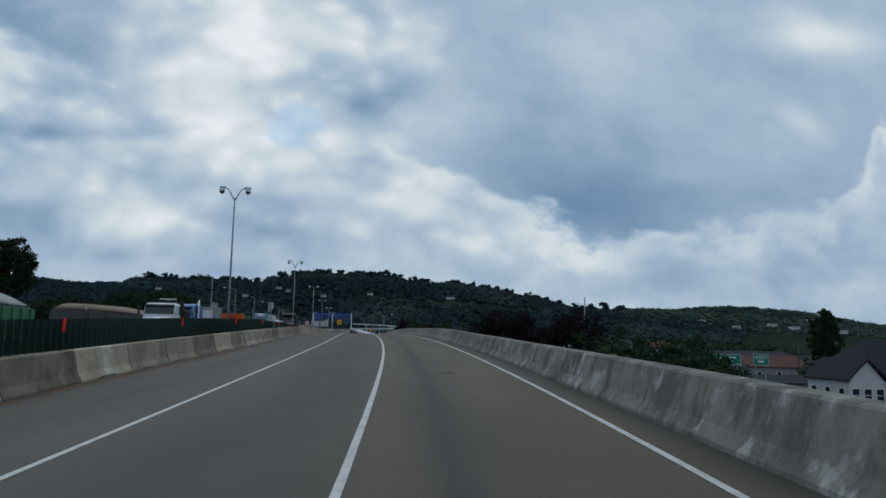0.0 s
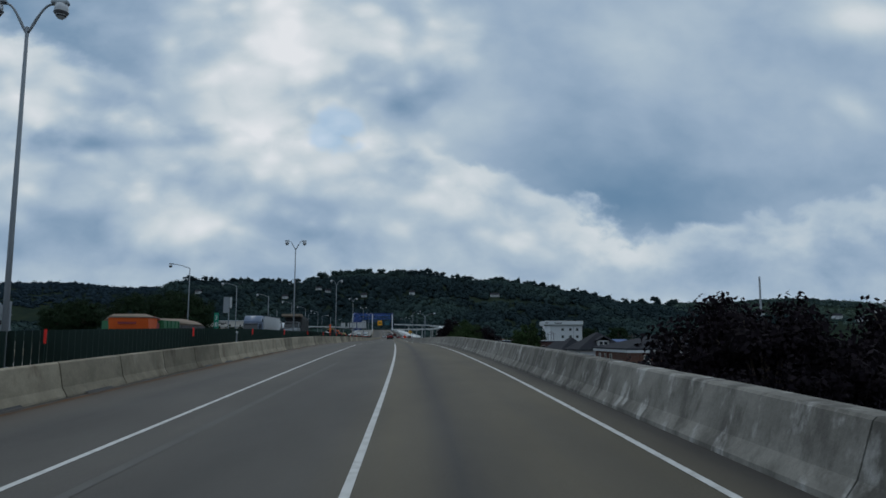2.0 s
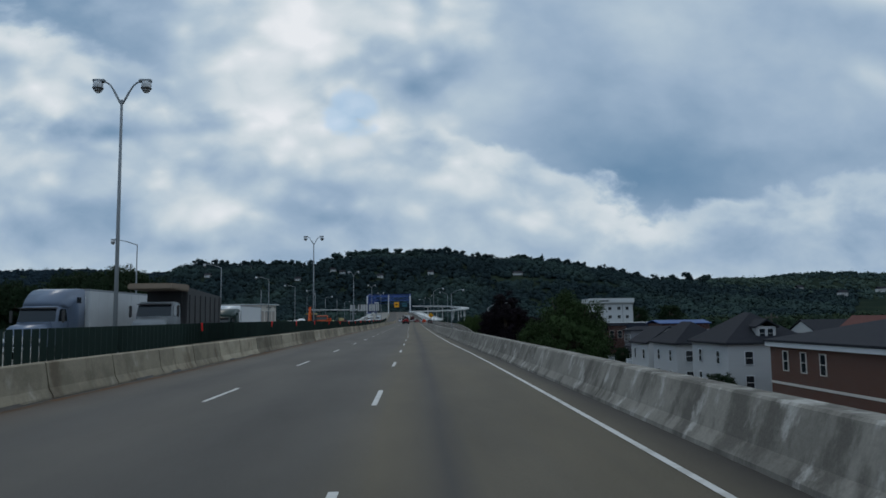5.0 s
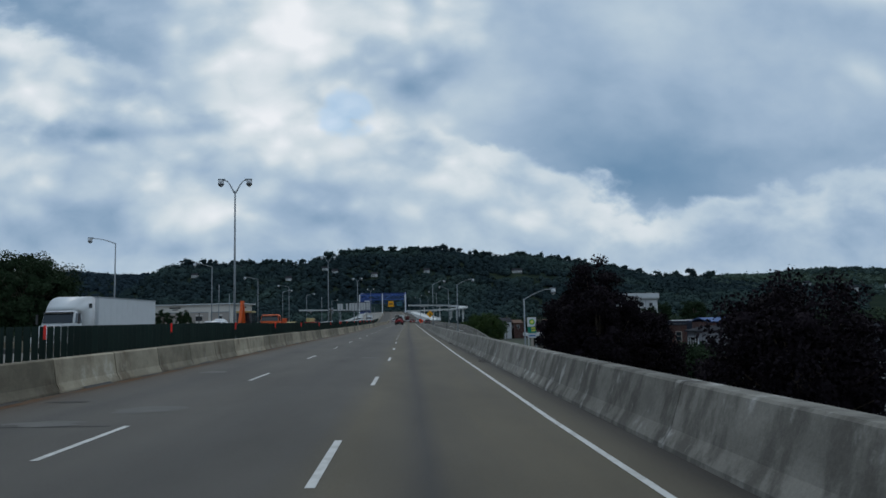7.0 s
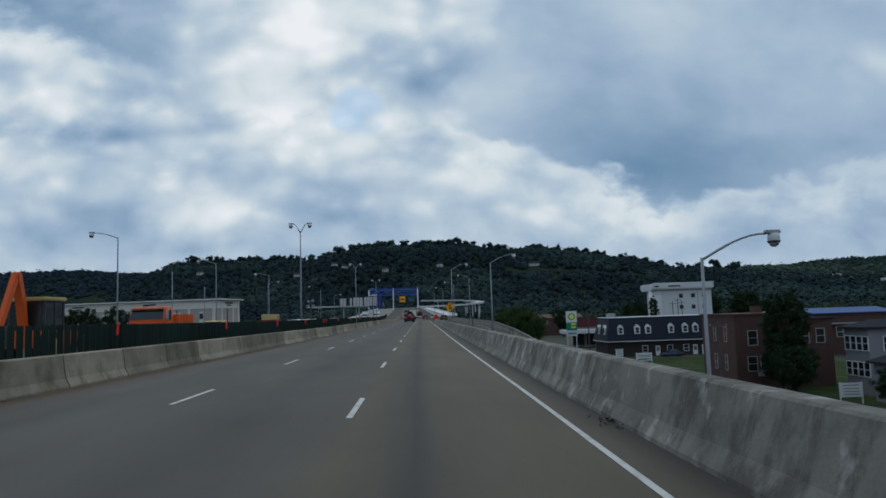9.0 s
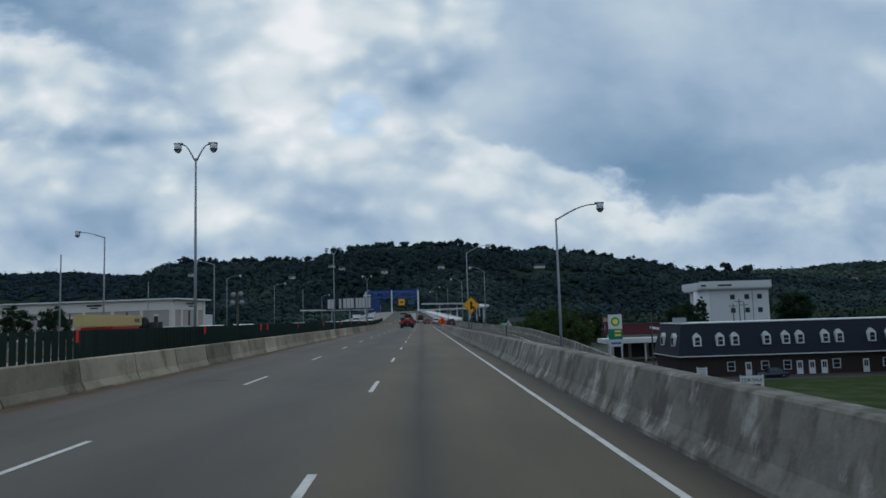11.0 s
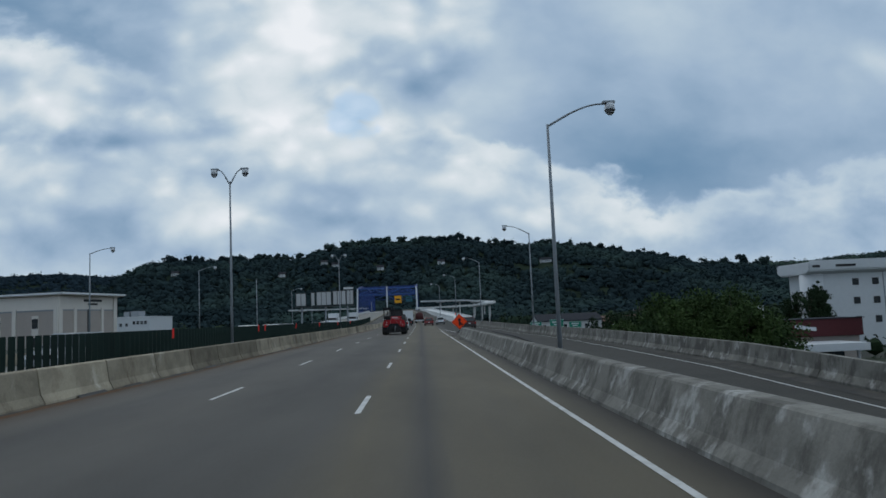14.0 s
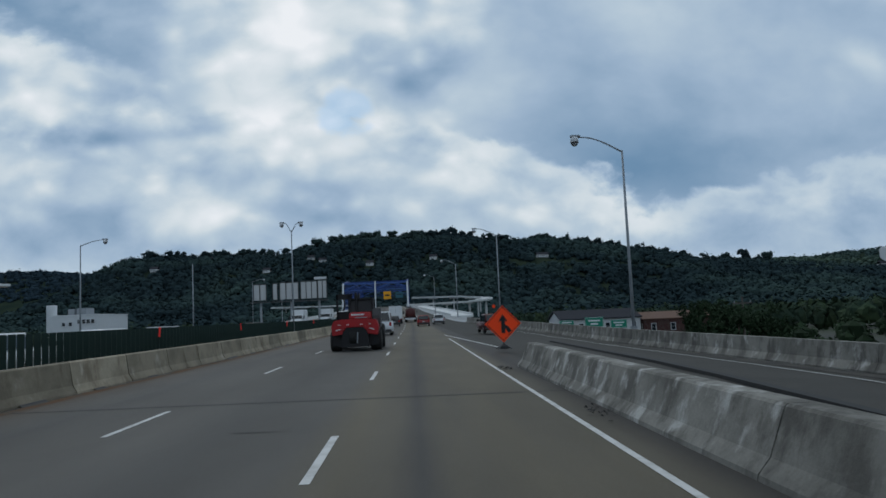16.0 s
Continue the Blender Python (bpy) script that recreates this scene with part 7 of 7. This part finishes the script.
notice("white wooden board reading for sale, on the lawn", 42.4, 325, 2.9, "FOR SALE")
notice("small white board beside the long building", 41.8, 339.7, 1.4)
notice("white wooden notice board on the lawn", 45.1, 264.5, 2.3)
notice("white wooden notice board on the lawn", 45.2, 251.2, 2.1)
car("car", "blue car parked by the long building", pose(54.4, 344.6, G, 0, 0, 88), mat("dull dark blue car paint", (0.018, 0.03, 0.075), 0.35, var=0.08, spec=0.5), kind="sedan", H=1.45)
car("car", "silver car parked in the town", pose(56, 140, G, 0, 0, 60), M_GREY, kind="suv")
for x, y, h in ((38.2, 350.6, 10.3), (80.2, 416, 12.2), (81.8, 416, 13.3), (83.2, 416.4, 12.4), (34, 270, 9), (46, 276, 6.5), (60, 222, 11), (52, 148, 8), (38, 420, 11), (76, 120, 9.5)):
    e = thing("utility_pole", "weathered wooden utility pole with crossarm", "pole", pose(x, y, G), "utility poles")
    part("pole", T([(0, 0, 0), (0, 0, h)], [0.16, 0.11], 8), M_WOOD, e)
    part("crossarm", B((-1.1, 1.1, -0.06, 0.06, h - 0.8, h - 0.65)), M_WOOD, e)
    for sx in (-0.9, 0.9):
        part("insulator", T([(sx, 0, h - 0.65), (sx, 0, h - 0.45)], 0.05, 6), M_GREY, e)
# steel post beside the slip road
e = thing("marker_post", "dark round-topped post beyond the parapet", "post", pose(9.4, 305.5, -2.4))
part("post", T([(0, 0, 0), (0, 0, 3.1)], 0.07, 8), M_DARK, e)


def guide_sign(label, x, y, z, w, h, base, words=None):
    e = thing("guide_sign", label, "road sign", pose(x, y, 0), "green guide signs")
    part("panel", B((-w / 2, w / 2, 0, 0.05, z, z + h), bevel=0.02), M_SIGNG, e)
    bm = bmesh.new()
    for q in ((-w / 2 + 0.05, w / 2 - 0.05, z + 0.05, z + 0.10), (-w / 2 + 0.05, w / 2 - 0.05, z + h - 0.10, z + h - 0.05)):
        box(bm, q[0], q[1], -0.008, 0, q[2], q[3])
    for xx in (-w / 2 + 0.05, w / 2 - 0.10):
        box(bm, xx, xx + 0.05, -0.008, 0, z + 0.10, z + h - 0.10)
    part("border", bm, M_WHITE, e, "white border")
    if words:
        text_mesh("lettering", words, w * 0.32, pose(0, -0.008, z + h * 0.52, 90), M_WHITE, e)
    else:
        part("text_bar", B((-w * 0.32, w * 0.32, -0.01, 0, z + h * 0.58, z + h * 0.74)), M_WHITE, e, "white illegible line")
    part("text_bar", B((-w * 0.2, w * 0.2, -0.01, 0, z + h * 0.26, z + h * 0.42)), M_WHITE, e, "white illegible line")
    for sx in (-0.3, 0.3):
        part("post", B((sx * w - 0.06, sx * w + 0.06, 0.06, 0.16, base, z + h * 0.9)), M_STEEL, e)


guide_sign("green guide sign with white lines below the slip road", 27.0, 462, -1.45, 2.6, 1.1, G)
guide_sign("green guide sign with white lines below the slip road", 31.7, 462, -1.75, 3.2, 1.75, G)
guide_sign("green guide sign with white lines below the slip road", 35.9, 462, -2.0, 2.9, 1.4, G)
guide_sign("wide green guide sign on tall steel posts in the town", 55.2, 106.5, -3.2, 4.6, 1.6, G)
guide_sign("green guide sign reading west on tall steel posts", 60.8, 106.5, -3.3, 2.6, 1.85, G, "WEST")
# signs on the median
e = thing("board_sign", "grey back of a board sign on a median post", "road sign", stand(101.3, -13.62, 0.0))
part("panel", B((-0.3, 0.16, 0, 0.03, 2.8, 4.1), bevel=0.01), M_STEEL, e)
part("rear_panel", B((0.18, 0.34, 0.16, 0.19, 3.2, 4.1), bevel=0.01), M_WHITED, e)
part("post", B((0.1, 0.18, 0.03, 0.11, 0, 4.0)), M_STEEL, e)
e = thing("mile_sign", "narrow green mile sign with white figures on the median", "road sign", stand(97.9, -13.62, 0.2))
part("panel", B((-0.18, 0.18, 0, 0.03, 1.35, 2.55), bevel=0.01), M_SIGNG, e)
text_mesh("figure", "3", 0.46, pose(0, -0.008, 2.02, 90), M_WHITED, e)
text_mesh("figure", "8", 0.46, pose(0, -0.008, 1.5, 90), M_WHITED, e)
part("post", B((-0.04, 0.04, 0.03, 0.09, 0, 2.5)), M_STEEL, e)
e = thing("median_post", "short white-capped grey post behind the barriers", "post", stand(103.6, -13.25, 0.2))
part("shaft", B((-0.06, 0.06, -0.05, 0.05, 0, 0.95), bevel=0.015), M_STEEL, e)
part("cap", B((-0.1, 0.1, -0.09, 0.09, 0.95, 1.15), bevel=0.03), M_WHITE, e, "white cap")

# pale hotel-like building on the left
e = thing("stucco_building", "long low pale stucco building with beige bays and flat roof", "building", pose(-69.6, 442, 0, 0, 0, -11.3))
GL = -1.8
wl = part("wall", B((-62, 0, 0, 18.4, GL, 9.2)), M_STUCCO, e)
part("roof_edge", B((-62.8, 1.7, -1.0, 19.6, 9.2, 9.6), bevel=0.05), M_WHITE, e, "pale roof edge")
part("soffit", B((-62.6, 1.4, -0.8, 19.3, 9.05, 9.2)), M_STUCCOB, e)
for k in range(6):
    x1 = -0.8 - 9.1 * k
    b = part("bay", B((x1 - 8.2, x1, -0.14, 0, GL, 6.3)), M_STUCCOB, e, "recessed beige bay")
    part("lintel", B((x1 - 8.2, x1, -0.2, -0.14, 6.0, 6.3)), M_GREY, b)
    cols = (-4.1,) if k in (0, 2) else (-4.9, -3.3)
    for c in cols:
        part("window_panel", B((x1 + c - 0.72, x1 + c + 0.72, -0.17, -0.14, GL, 5.2)), M_STUCCO, b, "pale panel between windows")
        for z in (-1.0, 2.7):
            f = part("window", B((x1 + c - 0.66, x1 + c + 0.66, -0.20, -0.17, z, z + 1.9)), M_PANE, b)
            part("bar", B((x1 + c - 0.66, x1 + c + 0.66, -0.22, -0.20, z + 0.9, z + 1.0)), M_DARK, f)
    if len(cols) == 2:
        part("mullion", B((x1 - 4.32, x1 - 3.88, -0.23, -0.14, GL, 6.0)), M_DARK, b, "dark mullion")
part("slot", B((0, 0.12, 8.7, 9.5, GL, 6.3)), M_PANE, e, "dark glazed slot")
for y0, y1 in ((-0.05, 0.95), (17.3, 18.45)):
    part("pilaster", B((0, 0.3, y0, y1, GL, 9.05)), M_STUCCO, e)
for k in range(7):
    part("pilaster", B((-0.8 - 9.1 * k, 0.05 - 9.1 * k, -0.3, 0, GL, 6.6)), M_STUCCO, e)
for y0, y1 in ((0.95, 8.6), (9.6, 17.3)):
    b = part("bay", B((0, 0.14, y0, y1, GL, 6.3)), M_STUCCOB, e, "recessed beige bay")
    part("lintel", B((0.14, 0.2, y0, y1, 6.05, 6.3)), M_GREY, b)
    part("pilaster", B((0.14, 0.3, y0 + 3.4, y0 + 4.2, GL, 6.6)), M_STUCCO, b)
for a in (-24.5, -52):
    part("sign_bar", B((a - 2.4, a + 2.4, -0.1, 0, 7.9, 8.4), (a - 1.2, a + 1.2, -0.1, 0, 7.2, 7.6)), M_BLACK, e, "dark illegible lettering bar")
part("sign_bar", B((0, 0.1, 7.6, 13.4, 7.9, 8.4), (0, 0.1, 9.0, 12.0, 7.2, 7.6)), M_BLACK, e, "dark illegible lettering bar")
e = thing("low_white_building", "low white commercial building with a row of dark windows", "building", pose(-0.95, -308.6, -1.44))
e.scale = (1.907, 1.907, 1.907)
wl = part("wall", B((-70.2, -60.5, 485, 500, -4, 4.5)), M_WHITED, e)
part("tower", T([(-69.85, 486.2, -4), (-69.85, 486.2, 6.5), (-69.85, 486.2, 6.7)], [0.95, 0.95, 0.9], 18), M_WHITED, wl, "round white tower", True)
part("roof_edge", B((-69.0, -60.4, 484.9, 500.1, 4.5, 4.68)), M_WHITE, wl)
part("roof_unit", B((-67.6, -66.3, 488, 492, 4.68, 5.9), bevel=0.1), M_GREY, wl)
part("roof_unit", B((-65.9, -64.1, 488, 492, 4.68, 6.0), bevel=0.1), M_GREY, wl)
windows(e, wl, "y", 485, -1, [(-64.0 + 0.86 * k, 2.9) for k in range(4)], 0.66, 0.75, M_WHITED, pane=M_PANE)
windows(e, wl, "y", 485, -1, [(-67.0, 2.5), (-65.7, 2.5)], 0.6, 0.7, M_WHITED, pane=M_PANE)
part("door", B((-68.2, -67.4, 484.9, 485, -2, 0.6)), M_GREY, wl)

# big pale boards on a frame
e = thing("board_row", "row of large pale sign boards on dark frames, seen from behind", "billboard")
for x0, x1, z0, z1 in ((-33.0, -30.3, 6.3, 9.6), (-28.9, -27.9, 6.3, 9.7), (-27.4, -23.4, 6.3, 9.8), (-22.9, -19.4, 6.3, 9.9), (-19.2, -17.3, 6.3, 10.0)):
    b = part("board", B((x0, x1, 498, 498.15, z0, z1), bevel=0.03), M_SIDING, e)
    n = max(1, round((x1 - x0) / 1.2))
    for k in range(0, n + 1):
        x = x0 + (x1 - x0) * k / n
        part("stringer", B((x - 0.07, x + 0.07, 497.86, 498.0, z0 - 0.4, z1 + 0.1)), M_DARK, b)
    part("header", B((x0, x1, 498.16, 498.4, z1, z1 + 0.25)), M_DARK, b)
part("top_panel", B((-20.0, -17.3, 498, 498.15, 10.35, 10.9)), M_WHITED, e)
part("top_bracket", B((-19.8, -19.6, 498.16, 498.3, 9.6, 10.8), (-17.7, -17.5, 498.16, 498.3, 9.6, 10.8)), M_DARK, e)
part("catwalk", B((-33.6, -17, 497.4, 498.4, 5.75, 5.95)), M_DARK, e)
for x in (-31.5, -25, -19):
    part("post", T([(x, 498.2, -2), (x, 498.2, 6)], 0.25, 10), M_STEEL, e)

# ---- the far bridge and ramps ----
BZ, BY = 7.4, 805
e = thing("arch_bridge", "blue steel truss bridge with tall portal over the motorway", "bridge")
for x in (-43, -1.6):
    t = part("truss", B((x - 0.6, x + 0.6, BY, BY + 190, BZ - 0.5, BZ + 1.0)), M_BLUEST, e)
    tops = [(BY + 6, BZ + 16.5), (BY + 40, BZ + 19.2), (BY + 95, BZ + 20.5), (BY + 150, BZ + 19.2), (BY + 184, BZ + 16.5)]
    bm = bmesh.new()
    tube(bm, [(x, BY, BZ)] + [(x, y, z) for y, z in tops] + [(x, BY + 190, BZ)], 0.75, 6)
    part("top_chord", bm, M_BLUEST, t)
    for k in range(1, 19):
        y = BY + 10 * k
        z = float(np.interp(y, [q[0] for q in tops], [q[1] for q in tops]))
        part("hanger", B((x - 0.16, x + 0.16, y - 0.16, y + 0.16, BZ, z)), M_BLUEST, t)
        if k < 18:
            z2 = float(np.interp(y + 10, [q[0] for q in tops], [q[1] for q in tops]))
            part("diagonal", T([(x, y, BZ + 0.5), (x, y + 10, z2)], 0.16, 5), M_BLUEST, t)
    part("end_post", T([(x + (0.1 if x > -20 else -0.1), BY - 0.6, BZ), (x, BY + 5, BZ + 16.6)], 0.55, 8), M_WHITED, e, "pale end post")
part("mid_post", T([(-22.4, BY + 2, BZ), (-22.4, BY + 5, BZ + 17.5)], 0.45, 8), M_WHITED, e, "pale middle post")
for k in range(0, 5):
    y = BY + 6 + 42 * k
    z = float(np.interp(y, [BY + 6, BY + 40, BY + 95, BY + 150, BY + 184], [BZ + 16.5, BZ + 19.2, BZ + 20.5, BZ + 19.2, BZ + 16.5]))
    st = part("portal_strut", B((-43, -1.6, y - 0.3, y + 0.3, z - 0.5, z + 0.2), (-43, -1.6, y - 0.2, y + 0.2, z - 4.6, z - 4.2)), M_BLUEST if k else M_BLUEPALE, e)
    if k < 4:
        part("sway_brace", T([(-43, y, z), (-22.4, y + 42, z)], 0.16, 5), M_BLUEST, st)
        part("sway_brace", T([(-1.6, y, z), (-22.4, y + 42, z)], 0.16, 5), M_BLUEST, st)
    part("knee_brace", T([(-43, y, z - 4.4), (-32.5, y, z - 0.3), (-22.4, y, z - 4.4), (-12, y, z - 0.3), (-1.6, y, z - 4.4)], 0.2, 5), M_BLUEPALE, st)
part("deck", B((-44, -0.6, BY, BY + 190, BZ - 1.6, BZ - 0.4)), M_WHITEC, e)
e = thing("overhead_sign", "yellow and teal overhead signs hung on the bridge portal", "road sign")
part("panel", B((-16.9, -12.2, 803.6, 803.8, 12.8, 17.8), bevel=0.05), M_YELLOW, e)
part("panel", B((-9.2, -4.6, 803.6, 803.8, 13.4, 17.0), bevel=0.05), mat("teal sign", (0.02, 0.10, 0.14), 0.4), e)
part("text_bar", B((-16.0, -13.1, 803.5, 803.6, 14.8, 15.8), (-8.4, -5.4, 803.5, 803.6, 15.4, 15.9)), M_BLACK, e, "illegible line")
for x in (-14.6, -6.9):
    part("bracket", B((x - 0.15, x + 0.15, 803.8, 811, 16.2, 16.5)), M_STEEL, e)


def viaduct(name, label, pts, w=8.5, closed=False):
    """A raised ramp with pale parapets on columns, along points on a smooth curve."""
    e = thing(name, label, "ramp")
    n = len(pts)
    P = [Vector(p) for p in pts]
    deck, lines = bmesh.new(), []
    rows = []
    for i, p in enumerate(P):
        d = (P[min(i + 1, n - 1)] - P[max(i - 1, 0)])
        d.z = 0
        d.normalize()
        r = Vector((d.y, -d.x, 0)) * w / 2
        rows.append([deck.verts.new(p + r * sx + Vector((0, 0, dz))) for sx, dz in ((-1, -0.6), (-1, 0.7), (-0.94, 0.7), (-0.94, 0), (0.94, 0), (0.94, 0.7), (1, 0.7), (1, -0.6))])
    for a, b in zip(rows, rows[1:]):
        for k in range(8):
            deck.faces.new((a[k], a[(k + 1) % 8], b[(k + 1) % 8], b[k]))
    deck.faces.new(rows[0])
    deck.faces.new(rows[-1][::-1])
    part("deck", deck, M_WHITEC, e)
    for i in range(2, n - 1, 4):
        p = P[i]
        c = part("column", T([(p.x, p.y, -10), (p.x, p.y, p.z - 1.3)], 0.6, 10), M_WHITEC, e)
        part("pier_cap", B((p.x - w * 0.42, p.x + w * 0.42, p.y - 0.6, p.y + 0.6, p.z - 1.4, p.z - 0.57)), M_WHITEC, c)
    return e


loop = []
for k in range(0, 11):
    loop.append((0 + 4.2 * k, 820 + 4 * k, 8.6 + 0.12 * k))
cx, cy, rad = 42.0, 884, 17.0
for k in range(0, 23):
    a = math.radians(-90 + 8.6 * k)
    loop.append((cx + rad * 0.9 * math.cos(a), cy + 24 * math.sin(a), 9.9 + 0.22 * k))
for k in range(1, 10):
    loop.append((38 - 4.0 * k, 908 + 1.0 * k, 14.9 + 0.08 * k))
viaduct("loop_ramp", "pale concrete loop ramp on columns beside the bridge", loop)
viaduct("far_ramp", "pale raised ramp on columns far across the valley", [(-126 + 6.2 * k, 1000 + 2 * k, 14.0 - 0.05 * k) for k in range(13)])
viaduct("side_ramp", "pale ramp rising beside the bridge approach", [(16 - 1.0 * k, 560 + 20 * k, 1.0 + 0.55 * k) for k in range(13)], 7.0)

# ---- houses on the hill ----
for x, y, big in HOMES:
    z = hill_z(x, y - 6)
    w = 15 if big else 9
    e = thing("hillside_house", "white house on the wooded hillside", "house", pose(x, y, z - 1), "hillside houses")
    wl = part("wall", B((-w / 2, w / 2, -5, 4, 0, 5.4)), M_WHITED, e)
    part("roof", gable(-w / 2, w / 2, -5, 4, 5.5, 3.0, "x", 0.5), M_SHINGLE, e)
    windows(e, wl, "y", -5, -1, [(-w / 2 + 1.8 + 2.7 * k, zz) for k in range(int((w - 1) // 2.7)) for zz in (1.0, 3.4)], 1.3, 1.4)
rr = random.Random(21)
for k in range(9):
    x, y = rr.uniform(560, 1150), rr.uniform(1250, 1800)
    z = hill_z(x, y) + 5
    e = thing("hillside_house", "small pale house on the distant slope", "house", pose(x, y, z - 2), "far houses")
    w = rr.uniform(10, 18)
    wl = part("wall", B((-w / 2, w / 2, -5, 5, 0, 7)), M_SIDING, e)
    part("roof", gable(-w / 2, w / 2, -5, 5, 7.1, 4.0, "x", 0.6), M_SHINGLE, e)
    windows(e, wl, "y", -5, -1, [(-w / 2 + 2.2 + 3.2 * j, 3.5) for j in range(int((w - 2) // 3.2))], 1.5, 1.8)

# litter and grime by the parapet
for s, u in ((177.5, 4.15), (202.1, 4.3), (276.4, 4.3), (352.2, 4.15), (362, 3.9)):
    rr2 = random.Random(int(s))
    bm = bmesh.new()
    for _ in range(36):
        p = road(s + rr2.gauss(0, 0.4), u + rr2.gauss(0, 0.12), 0.015)
        d = Vector((rr2.uniform(-0.08, 0.08), rr2.uniform(-0.08, 0.08), rr2.uniform(0.0, 0.05)))
        q = Vector((d.y, -d.x, 0.02)) * 0.5
        bm.faces.new([bm.verts.new(v) for v in (p, p + d + q, p + d - q)])
    tagged(part("debris", bm, M_JOINT), "dark scraps of debris at the parapet foot", "debris", kind="stuff")
